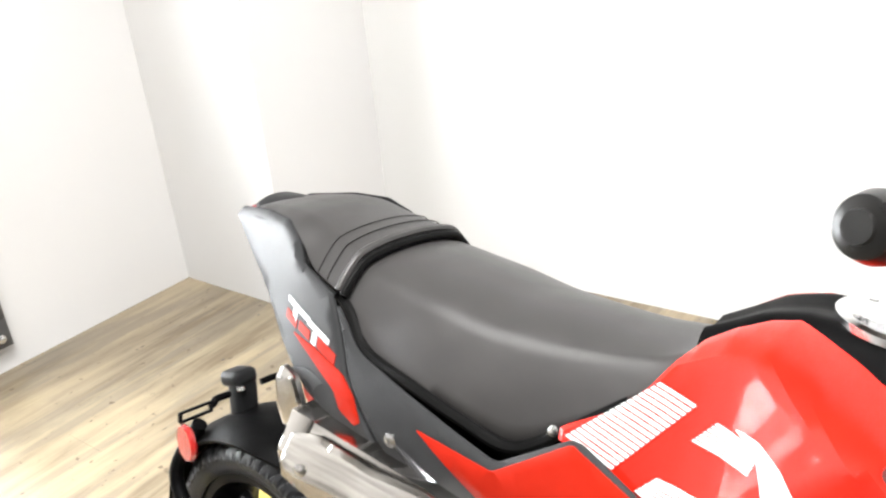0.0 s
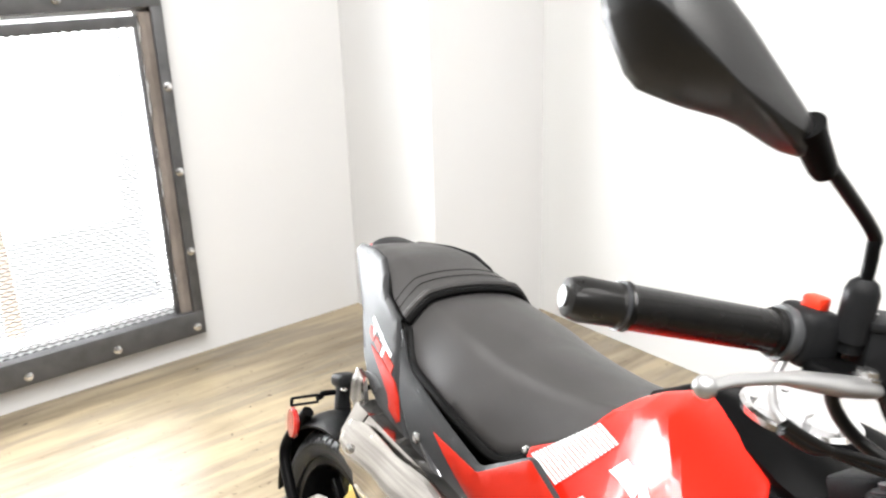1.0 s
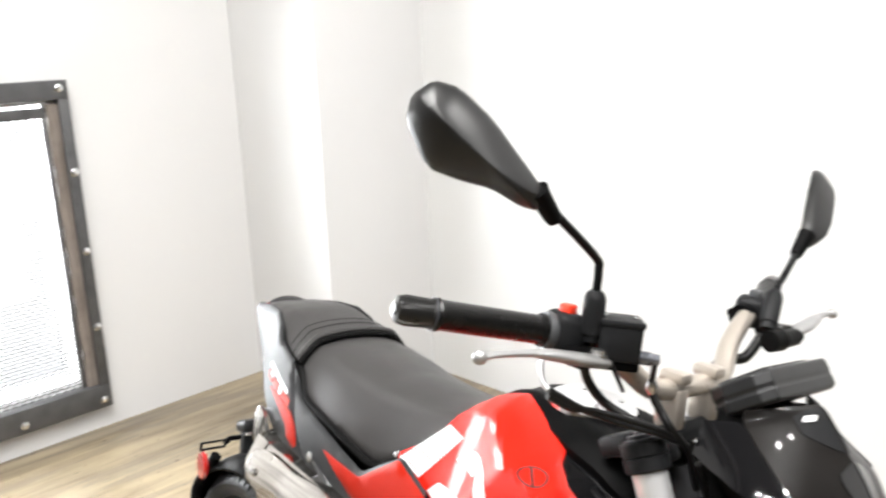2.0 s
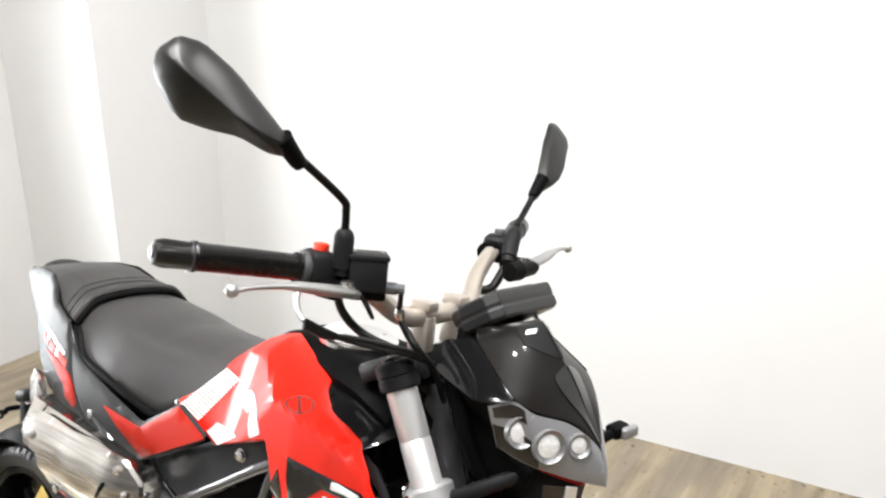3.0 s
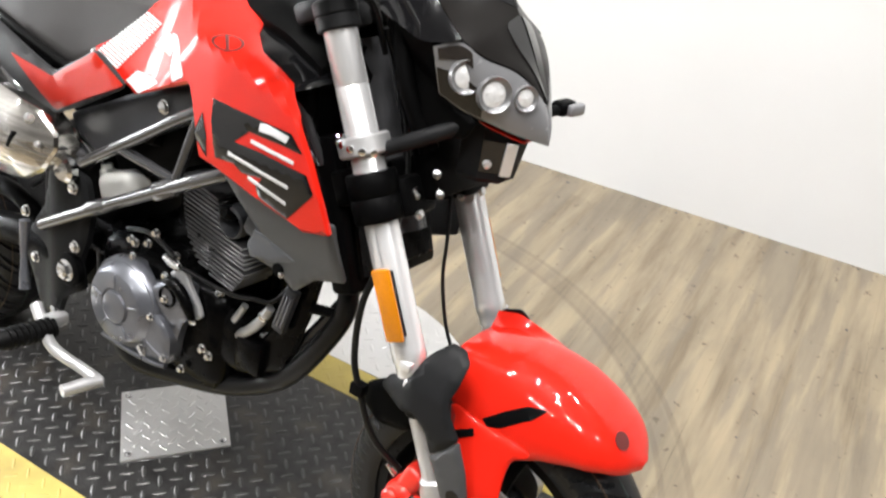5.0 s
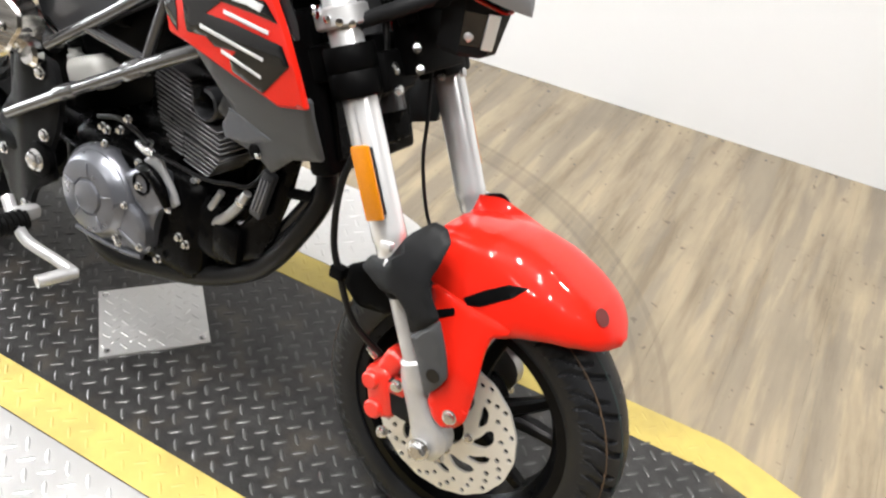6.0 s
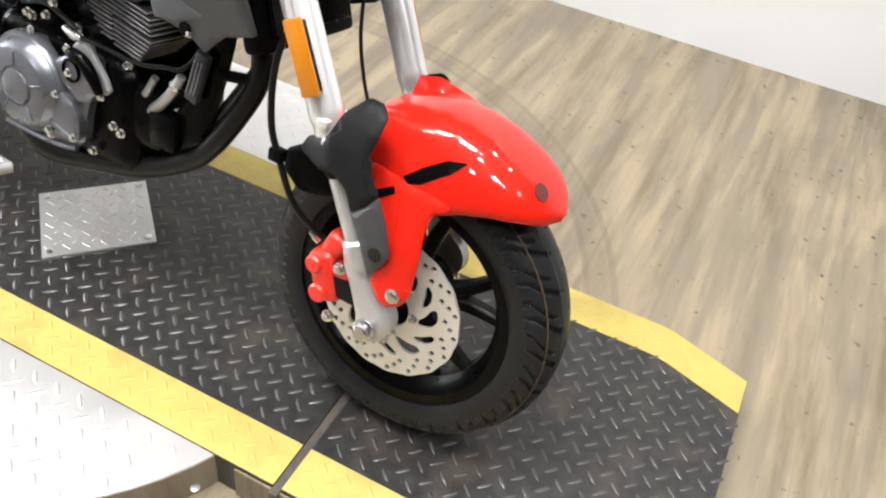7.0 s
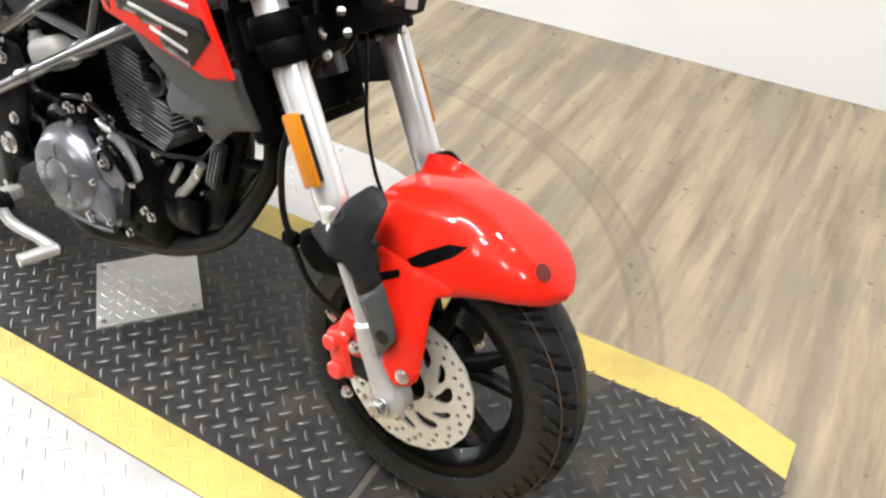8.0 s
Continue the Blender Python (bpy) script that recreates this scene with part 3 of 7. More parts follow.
def tread(name, keep, bounds, pitch, parent, material, top=0.0, turn=45.0, slope=None, label="", high=0.0014):
    """A field of raised bars in two crossed directions, where keep(x, y) holds; they are pressed out of the one plate."""
    lv, lf = lug(pitch * 0.92, pitch * 0.25, high)
    x0, x1, y0, y1 = bounds
    verts, faces = [], []
    ca, sa = math.cos(radians(turn)), math.sin(radians(turn))
    cx, cy = (x0 + x1) / 2, (y0 + y1) / 2
    reach = math.hypot(x1 - x0, y1 - y0) / 2
    k = int(reach / pitch) + 2
    for i in range(-k, k + 1):
        for j in range(-k, k + 1):
            gx, gy = i * pitch, j * pitch
            px, py = cx + gx * ca - gy * sa, cy + gx * sa + gy * ca
            if not (x0 < px < x1 and y0 < py < y1 and keep(px, py)):
                continue
            a = radians(turn + (90 if (i + j) % 2 else 0))
            c, s = math.cos(a), math.sin(a)
            base = len(verts)
            for vx, vy, vz in lv:
                wx, wy = px + vx * c - vy * s, py + vx * s + vy * c
                verts.append((wx, wy, (slope(wx) if slope else top) + vz - 0.0002))
            faces += [tuple(base + q for q in f) for f in lf]
    me = bpy.data.meshes.new(name)
    me.from_pydata(verts, [], faces)
    me.materials.append(material)
    me.shade_smooth()
    ob = new(name, me)
    ob.parent = parent
    return tagged(ob, label, kind="stuff")


stand = tagged(new("display_stand"), "low motorcycle display stand of tread plate with yellow taped edges", "display stand")


def ramp_z(x):
    return 0.0


# outline of the round deck on both sides of the lane
def deck_outline():
    cy, hw, xf, xr, r = 0.111, 0.565, -0.125, REAR - 0.005, 0.45
    pts = []
    for cx, sy, a0 in ((xf - r, 1, 0), (xr + r, 1, 90), (xr + r, -1, 180), (xf - r, -1, 270)):
        for k in range(17):
            a = radians(a0 + 90 * k / 16)
            pts.append((cx + r * math.cos(a), cy + sy * (hw - r) + r * math.sin(a)))
    return pts


DECK = deck_outline()


def plate(pts, z0, z1):
    bm = bmesh.new()
    lo = [bm.verts.new((x, y, z0)) for x, y in pts]
    hi = [bm.verts.new((x, y, z1)) for x, y in pts]
    bm.faces.new(hi)
    bm.faces.new(list(reversed(lo)))
    for i in range(len(pts)):
        j = (i + 1) % len(pts)
        bm.faces.new((lo[i], lo[j], hi[j], hi[i]))
    return bm


def clip_deck(sign):
    """The part of the deck's outline on one side of the lane."""
    edge = LANE1 + 0.001 if sign > 0 else LANE0 - 0.001
    pts = DECK
    out = []
    for i, p in enumerate(pts):
        q = pts[(i + 1) % len(pts)]
        ip, iq = (p[1] - edge) * sign >= 0, (q[1] - edge) * sign >= 0
        if ip:
            out.append(p)
        if ip != iq:
            u = (edge - p[1]) / (q[1] - p[1])
            out.append((p[0] + (q[0] - p[0]) * u, edge))
    return out


part("deck_skirt", plate([(x * 1.0, y) for x, y in DECK], FLOOR - 0.008, -0.0045), M_PLANK, stand, "wood-look vinyl skirt round the stand", smooth=False)
for sgn, lab in ((1, "far"), (-1, "near")):
    poly = clip_deck(sgn)
    part("deck_plate", plate(poly, -0.004, 0.0), M_TREADALU, stand, "bright aluminium tread plate", smooth=False)
    xs, ys = [p[0] for p in poly], [p[1] for p in poly]
    tread("deck_relief", lambda x, y, poly=poly: inside((x, y), poly) and edge_gap((x, y), poly) > 0.012, (min(xs), max(xs), min(ys), max(ys)), 0.030, stand, M_TREADALU)
for sx, sy in ((-0.155, -0.245), (-0.33, -0.385), (-0.25, 0.545), (-0.60, 0.655)):
    part("rivet", lathe([(0.007, 0.0), (0.0065, 0.0018), (0.0, 0.003)], 16, Matrix.Translation((sx, sy, 0))), M_BOLT, stand)

# vinyl skirt along the lane's near side
part("lane_skirt", box(0.625, 0.004, -FLOOR - 0.004, 0.001, 1, Matrix.Translation((0.182, LANE0 - 0.0025, (FLOOR - 0.006) / 2))), M_PLANK, stand, "wood-look vinyl skirt", smooth=False)
# lane
part("lane_plate", box(SEAM - 0.006 - REAR, LANE1 - LANE0, 0.070, 0.001, m=Matrix.Translation(((SEAM - 0.006 + REAR) / 2, (LANE0 + LANE1) / 2, -0.0352))), M_TREADBLK, stand, "worn black tread plate lane", smooth=False)
tread("lane_relief", lambda x, y: True, (-1.68, SEAM - 0.02, LANE0 + TAPE, LANE1 - TAPE), 0.0265, stand, M_TREADLUG)
# front section, its far corner cut back
cols = 24
xs = [SEAM + 0.008 + (0.493 - SEAM - 0.008) * i / cols for i in range(cols + 1)]


def ramp_edge(x):
    return lerp([(SEAM, LANE1), (0.345, LANE1 + 0.004), (0.493, 0.368)], x)


sec = []
for x in xs:
    zt = ramp_z(x)
    sec.append([(x, LANE0, zt), (x, ramp_edge(x), zt), (x, ramp_edge(x), FLOOR - 0.006), (x, LANE0, FLOOR - 0.006)])
part("nose_plate", loft(sec), M_TREADBLK, stand, "black tread plate front section with a cut corner", smooth=False)
tread("nose_relief", lambda x, y: y < ramp_edge(x) - TAPE and y > LANE0 + TAPE, (SEAM + 0.02, 0.495, LANE0, LANE1), 0.0265, stand, M_TREADLUG, slope=ramp_z)


def tape_strip(name, x0, x1, yfun0, yfun1, zfun, n):
    a = []
    for i in range(n + 1):
        x = x0 + (x1 - x0) * i / n
        z = zfun(x)
        a.append([(x, yfun0(x), z + 0.0008), (x, yfun1(x), z + 0.0008), (x, yfun1(x), z - 0.001), (x, yfun0(x), z - 0.001)])
    return part(name, loft(a), M_YELLOW, stand, "worn yellow safety tape", smooth=False)


flat = lambda x: 0.0
tape_strip("yellow_tape", REAR + 0.02, SEAM - 0.006, lambda x: LANE0 + 0.001, lambda x: LANE0 + TAPE, flat, 1)
tape_strip("yellow_tape", REAR + 0.02, SEAM - 0.006, lambda x: LANE1 - TAPE, lambda x: LANE1 - 0.001, flat, 1)
tape_strip("yellow_tape", SEAM + 0.008, 0.492, lambda x: LANE0 + 0.001, lambda x: LANE0 + TAPE, ramp_z, 16)
tape_strip("yellow_tape", SEAM + 0.008, 0.492, lambda x: ramp_edge(x) - TAPE, lambda x: ramp_edge(x) - 0.001, ramp_z, 24)
for y0, y1 in ((LANE0 + 0.001, LANE0 + TAPE), (LANE1 - TAPE, LANE1 - 0.001)):
    tread("tape_relief", lambda x, y: True, (-1.68, SEAM - 0.02, y0 + 0.012, y1 - 0.010), 0.0265, stand, M_YELLOW, top=0.0008, high=0.0009)
    tread("tape_relief", lambda x, y: y < ramp_edge(x) - 0.012, (SEAM + 0.02, 0.34, y0 + 0.012, y1 - 0.010), 0.0265, stand, M_YELLOW, top=0.0008, high=0.0009)
# black rubber strip in the hinge gap
part("hinge_gap", box(0.014, LANE1 - LANE0 + 0.012, 0.034, 0.002, m=Matrix.Translation((SEAM + 0.001, (LANE0 + LANE1) / 2 - 0.006, -0.0185))), M_CRUMB, stand)

# riveted patch plate under the engine
patch = tagged(new("patch_plate"), "small riveted bright tread plate patch on the black lane", "metal plate")
PC, PA = (-0.646, 0.098), radians(47)


def patch_xy(u, v):
    return (PC[0] + u * math.cos(PA) - v * math.sin(PA), PC[1] + u * math.sin(PA) + v * math.cos(PA))


corners = [(-0.093, -0.088), (0.093, -0.088), (0.093, 0.088), (-0.093, 0.088)]
ppoly = [patch_xy(*c) for c in corners]
part("plate", plate(ppoly, 0.0002, 0.0042), M_TREADALU, patch, smooth=False)
tread("plate_relief", lambda x, y: inside((x, y), ppoly) and edge_gap((x, y), ppoly) > 0.007, (-0.8, -0.5, -0.05, 0.25), 0.0215, patch, M_TREADALU, top=0.0042, turn=88)
for u, v in ((-0.08, -0.075), (0.08, -0.075), (-0.08, 0.075), (0.08, 0.075)):
    x, y = patch_xy(u, v)
    part("rivet", lathe([(0.0065, 0.0), (0.006, 0.003), (0.0, 0.0042)], 16, Matrix.Translation((x, y, 0.004))), M_BOLT, patch)


# ---- the motorcycle: x forward, y to its left, z up from the front contact; it leans to its left on its stand ----
bike = tagged(new("motorcycle"), "small red and black naked motorcycle parked leaning on the stand", "motorcycle")
bike.matrix_world = pose(0, 0, 0, -10.89, 0, -4.47)
AX = (0.0, 0.012, 0.228)
RX = (-1.215, 0.0, 0.224)


def bp(name, bm, material, label="", parent=None, **k):
    return part(name, bm, material, parent or bike, label, **k)


# -- wheels --
def tyre_mesh(radius, rim, half, grooves, n=1400, m=52):
    """A tyre with long curved grooves, shorter ones between them, and nicks along its shoulders."""
    prof = []
    depth = radius - rim
    for j in range(m + 1):
        v = -1 + 2 * j / m
        a = v * radians(118)
        y = half * math.sin(a) * (1.0 if abs(a) < 1.57 else 0.98)
        r = rim + depth * 0.42 + depth * 0.58 * (math.cos(a) if abs(a) < 1.57 else math.cos(a) * 1.25)
        prof.append((v, y, r))
    pitch = 2 * math.pi * radius / grooves

    def cut(th, v):
        av = abs(v)
        if av > 0.80:
            return 0.0
        turn = grooves * th / (2 * math.pi) + (0.5 if v > 0 else 0.0)
        best = 0.0
        for base, v0, v1, wide in ((0.0, 0.04, 0.70, 0.0036), (0.52, 0.20, 0.70, 0.0028)):
            if v0 < av < v1:
                u = (av - v0) / (v1 - v0)
                ph = turn + base - 0.95 * u ** 1.5 + 0.25 * max(0.0, u - 0.75) * 4
                d = abs(ph - round(ph)) * pitch
                w = wide * min(1.0, 0.35 + u * 3) * min(1.0, (1 - u) * 7)
                best = max(best, min(1.0, max(0.0, (w + 0.0009 - d) / 0.0012)) * 0.006)
        if 0.62 < av < 0.76:
            ph = turn * 3
            d = abs(ph - round(ph)) * pitch / 3
            best = max(best, min(1.0, max(0.0, (0.0030 - d) / 0.0012)) * 0.0040)
        return best
    bm = bmesh.new()
    grid = []
    for i in range(n):
        th = 2 * math.pi * i / n
        c, s = math.cos(th), math.sin(th)
        row = []
        for v, y, r in prof:
            rr = r - cut(th, v)
            row.append(bm.verts.new((rr * c, y, rr * s)))
        grid.append(row)
    for i in range(n):
        a, b = grid[i], grid[(i + 1) % n]
        for j in range(m):
            bm.faces.new((a[j], a[j + 1], b[j + 1], b[j]))
        bm.faces.new((a[m], a[0], b[0], b[m]))
    return bm


def spoke(hub, rim, phase, spread, w0, w1, dep):
    """One arm of a cast wheel, from the hub to the rim."""
    secs = []
    for k in range(6):
        u = k / 5
        r = hub + (rim - hub) * u
        a = phase + spread * u
        w = w0 + (w1 - w0) * u
        d = dep * (1 - 0.35 * u)
        c, s = math.cos(a), math.sin(a)
        pts = []
        for du, dy in ((-w, -d * 0.6), (-w * 0.6, -d), (w * 0.6, -d), (w, -d * 0.6), (w, d * 0.6), (w * 0.6, d), (-w * 0.6, d), (-w, d * 0.6)):
            pts.append((r * c - du * s, dy, r * s + du * c))
        secs.append(pts)
    return loft(secs)


def wheel(name, centre, radius, half, grooves, yellow):
    at = Matrix.Translation(centre)
    rim_r = 0.153 if radius < 0.235 else 0.158
    turn = pose(0, 0, 0, 90)
    # rim barrel
    w = half * 0.80
    prof = [(rim_r + 0.010, -w), (rim_r + 0.012, -w + 0.004), (rim_r - 0.002, -w + 0.012), (rim_r - 0.014, -w * 0.4), (rim_r - 0.014, w * 0.4), (rim_r - 0.002, w - 0.012), (rim_r + 0.012, w - 0.004), (rim_r + 0.010, w),
            (rim_r - 0.006, w), (rim_r - 0.010, w - 0.012), (rim_r - 0.022, w * 0.4), (rim_r - 0.022, -w * 0.4), (rim_r - 0.010, -w + 0.012), (rim_r - 0.006, -w)]
    root = bp(name, moved(lathe(prof, 72, turn, closed=True), at), M_RIM, "black cast wheel with a road tyre")
    part("tyre", moved(tyre_mesh(radius, rim_r + 0.004, half, grooves, 1400 if radius < 0.223 else 700), at), M_TYRE, root, "black road tyre with curved grooves", angle=30)
    part("hub", moved(lathe([(0.0, -0.05), (0.03, -0.05), (0.042, -0.036), (0.036, -0.02), (0.036, 0.02), (0.042, 0.036), (0.03, 0.05), (0.0, 0.05)], 36, turn), at), M_RIM, root)
    for k in range(5):
        for sgn in (1, -1):
            a = 2 * math.pi * k / 5 + 0.35
            part("spoke", moved(spoke(0.03, rim_r - 0.012, a + sgn * 0.06, sgn * 0.19, 0.011, 0.0085, 0.014), at), M_RIM, root)
    for share, mt, lab in ((0.70, M_ORANGE, "thin orange paint line"), (0.20, M_GREENLINE, "faint green paint line")):
        depth = radius - rim_r - 0.004
        a = math.asin(share)
        rr = rim_r + 0.004 + depth * 0.42 + depth * 0.58 * math.cos(a)
        stripe = lathe([(rr + 0.0001, half * share + 0.0010), (rr + 0.0009, half * share + 0.0004), (rr + 0.0009, half * share - 0.0004), (rr + 0.0001, half * share - 0.0010), (rr - 0.002, half * share)], 200, turn, closed=True)
        part("tread_line", moved(stripe, at), mt, root, lab)
    part("valve", tube([(rim_r * math.cos(4.3) + centre[0], -0.01, rim_r * math.sin(4.3) + centre[2]), ((rim_r - 0.03) * math.cos(4.3) + centre[0], -0.02, (rim_r - 0.03) * math.sin(4.3) + centre[2])], 0.003, 10, 3), M_RUBBER, root)
    return root


def disc_mesh(outer, inner, thick, holes, slots):
    """A drilled brake disc: rings of round holes, and curved windows towards the carrier."""
    from mathutils.geometry import delaunay_2d_cdt
    loops = [[(outer * (1 + 0.006 * math.cos(18 * 2 * math.pi * i / 180)) * math.cos(2 * math.pi * i / 180), outer * (1 + 0.006 * math.cos(18 * 2 * math.pi * i / 180)) * math.sin(2 * math.pi * i / 180)) for i in range(180)]]
    cut = [[(inner * math.cos(2 * math.pi * i / 48), inner * math.sin(2 * math.pi * i / 48)) for i in range(48)]]
    for k in range(holes):
        a = 2 * math.pi * k / holes
        r = (outer * 0.945, outer * 0.875, outer * 0.80)[k % 3]
        cut.append([(r * math.cos(a) + 0.0039 * math.cos(2 * math.pi * i / 10), r * math.sin(a) + 0.0039 * math.sin(2 * math.pi * i / 10)) for i in range(10)])
    for k in range(slots):
        a0 = 2 * math.pi * k / slots
        long = k % 2 == 0
        r0, r1 = (outer * 0.43, outer * 0.71) if long else (outer * 0.50, outer * 0.72)
        half = 0.25 if long else 0.17
        ring = []
        for u, v in ((0, -1), (0.35, -1.05), (0.7, -0.9), (1, -0.35), (1, 0.5), (0.7, 0.95), (0.35, 0.6), (0, 0.1)):
            r = r0 + (r1 - r0) * u
            a = a0 + half * v * (0.6 + 0.4 * u) + 0.28 * u
            ring.append((r * math.cos(a), r * math.sin(a)))
        cut.append(chaikin(ring, 0.2, 1))
    pts, edges = [], []
    for loop in loops + cut:
        b = len(pts)
        pts += [Vector(p) for p in loop]
        edges += [(b + i, b + (i + 1) % len(loop)) for i in range(len(loop))]
    v2, _, f2, _, _, _ = delaunay_2d_cdt(pts, edges, [], 1, 1e-7)
    keep = []
    for f in f2:
        cx, cy = sum(v2[i].x for i in f) / len(f), sum(v2[i].y for i in f) / len(f)
        if not any(inside((cx, cy), c) for c in cut):
            keep.append(f)
    bm = bmesh.new()
    lo = [bm.verts.new((p.x, -thick / 2, p.y)) for p in v2]
    hi = [bm.verts.new((p.x, thick / 2, p.y)) for p in v2]
    count = set()
    for f in keep:
        bm.faces.new([hi[i] for i in f])
        bm.faces.new([lo[i] for i in reversed(f)])
        for a, b in zip(f, list(f[1:]) + [f[0]]):
            count.add((a, b))
    for a, b in count:
        if (b, a) not in count:
            bm.faces.new((hi[b], hi[a], lo[a], lo[b]))
    loose = [v for v in bm.verts if not v.link_faces]
    bmesh.ops.delete(bm, geom=loose, context="VERTS")
    return bm


front = wheel("front_wheel", AX, 0.222, 0.052, 26, False)
rear = wheel("rear_wheel", RX, 0.224, 0.066, 28, True)
part("brake_disc", moved(disc_mesh(0.104, 0.030, 0.004, 54, 12), Matrix.Translation((0, -0.059, 0.237))), M_DISC, front, "drilled steel brake disc")
for k in range(5):
    a = 2 * math.pi * k / 5
    part("disc_bolt", bolt(0.0055, 0.006, ytool(0.038 * math.cos(a), -0.061, 0.237 + 0.038 * math.sin(a))), M_BOLT, front)
part("brake_disc", moved(disc_mesh(0.095, 0.030, 0.004, 42, 10), Matrix.Translation((RX[0], -0.072, RX[2]))), M_DISC, rear, "drilled steel brake disc")
part("axle_cap", lathe([(0.0, -0.006), (0.022, -0.006), (0.022, 0.0), (0.017, 0.010), (0.0, 0.012)], 28, ytool(-1.215, -0.10, 0.240)), M_ALU, rear)
# yellow warning sticker on the rear rim
part("rim_sticker", box(0.030, 0.0012, 0.05, 0.0004, 1, Matrix.Translation((-1.165, -0.060, 0.345)) @ pose(0, 0, 0, 0, 35, 0)), M_YELLOW, rear, "yellow warning sticker")

# -- fork --
RAKE = 0.505
FY = 0.098


def fork_at(z, forward=0.0):
    """The fork's axis at height z."""
    return -0.0238 - RAKE * (z - 0.30) + forward


def fork_leg(side):
    y = side * FY
    p = lambda z: (fork_at(z), y, z)
    leg = bp("fork_leg", rod(p(0.422), p(0.850), [(0, 0.0), (0, 0.0165), (0.008, 0.0185), (0.070, 0.0185), (0.074, 0.0170), (0.082, 0.0170), (0.086, 0.0195), (0.118, 0.0195), (0.124, 0.0212), (0.150, 0.0212), (0.156, 0.0208), (0.5, 0.0208), (0.51, 0.0198), (0.80, 0.0198), (0.805, 0.0188), (0.81, 0.0198), (1.0, 0.0198), (1.0, 0.0)], 40), M_FORK, "bright aluminium fork leg")
    part("stanchion", rod(p(0.30), p(0.43), [(0, 0.0), (0, 0.0165), (1, 0.0165), (1, 0)], 28), M_ALU, leg, "satin slider tube")
    for lz in (0.476, 0.455):
        part("fork_lug", box(0.016, 0.020, 0.011, 0.003, 2, Matrix.Translation((fork_at(lz) + 0.008, y + side * 0.014, lz))), M_FORK, leg)
    part("dust_seal", rod(p(0.412), p(0.424), [(0, 0.0), (0, 0.0168), (0.3, 0.0195), (1, 0.0195), (1, 0)], 32), M_RUBBER, leg)
    part("seam_ring", rod(p(0.707), p(0.713), [(0, 0.0), (0, 0.0215), (0.5, 0.0222), (1, 0.0215), (1, 0)], 40), M_FORK, leg)
    # darker rods put the shade of the leg's flutes into the colour
    for k in range(4):
        turn = radians(-52 + 34 * k)
        ox, oy = math.sin(turn) * 0.0202, side * math.cos(turn) * 0.0202
        part("groove", rod((fork_at(0.500) + ox * 0.965, y + oy * 0.965, 0.500), (fork_at(0.622) + ox, y + oy, 0.622), [(0, 0), (0, 0.0011), (1, 0.0011), (1, 0)], 8), M_GROOVE, leg)
    # axle casting: a flat tapered foot with a clamped end
    foot = [(-0.058, 0.322), (-0.026, 0.338), (-0.012, 0.298), (0.002, 0.280), (0.020, 0.268), (0.029, 0.254), (0.030, 0.236), (0.017, 0.212), (-0.006, 0.211), (-0.021, 0.238), (-0.034, 0.270), (-0.050, 0.300)]
    part("axle_casting", panel(foot, lambda x, z: 0.113 - 0.10 * max(0.0, z - 0.30), 0.024, side, 0.009, 0.005, 0.16), M_ALU, leg, "cast aluminium axle holder")
    part("casting_collar", rod(p(0.306), p(0.340), [(0, 0), (0, 0.0185), (0.6, 0.0205), (0.9, 0.0205), (1, 0.0175), (1, 0)], 32), M_ALU, leg)
    part("axle_nut", bolt(0.012, 0.014, Matrix.Translation((-0.001, y + side * 0.017, 0.230)) @ pose(0, 0, 0, 90 if side < 0 else -90)), M_BOLT, leg)
    part("pinch_bolt", bolt(0.006, 0.01, Matrix.Translation((0.016, y, 0.214)) @ pose(0, 0, 0, 0, 70, 0)), M_BOLT, leg)
    # top cap
    part("fork_cap", rod(p(0.850), p(0.858), [(0, 0), (0, 0.0205), (0.4, 0.0205), (0.5, 0.015), (0.95, 0.015), (1, 0.011), (1, 0)], 28), M_AIRBOX, leg)
    part("adjuster", rod(p(0.857), p(0.861), [(0, 0), (0, 0.007), (1, 0.006), (1, 0)], 6), M_GREY, leg)
    # long amber reflector on the outer face, and its holder
    rx, rz = (-0.124 if side < 0 else -0.140), 0.545
    tilt = pose(0, 0, 0, 0, -math.degrees(math.atan(RAKE)), 0)
    base = Matrix.Translation((rx - 0.014, y + side * 0.027, rz)) @ tilt
    part("amber_reflector", box(0.026, 0.006, 0.088, 0.003, 2, base @ Matrix.Translation((0, side * 0.003, 0))), M_AMBER, leg, "long amber side reflector")
    part("reflector_holder", box(0.024, 0.010, 0.080, 0.002, 2, base @ Matrix.Translation((-0.003, -side * 0.005, 0))), M_DARKGREY, leg)
    return leg


fork_leg(-1)
fork_leg(1)


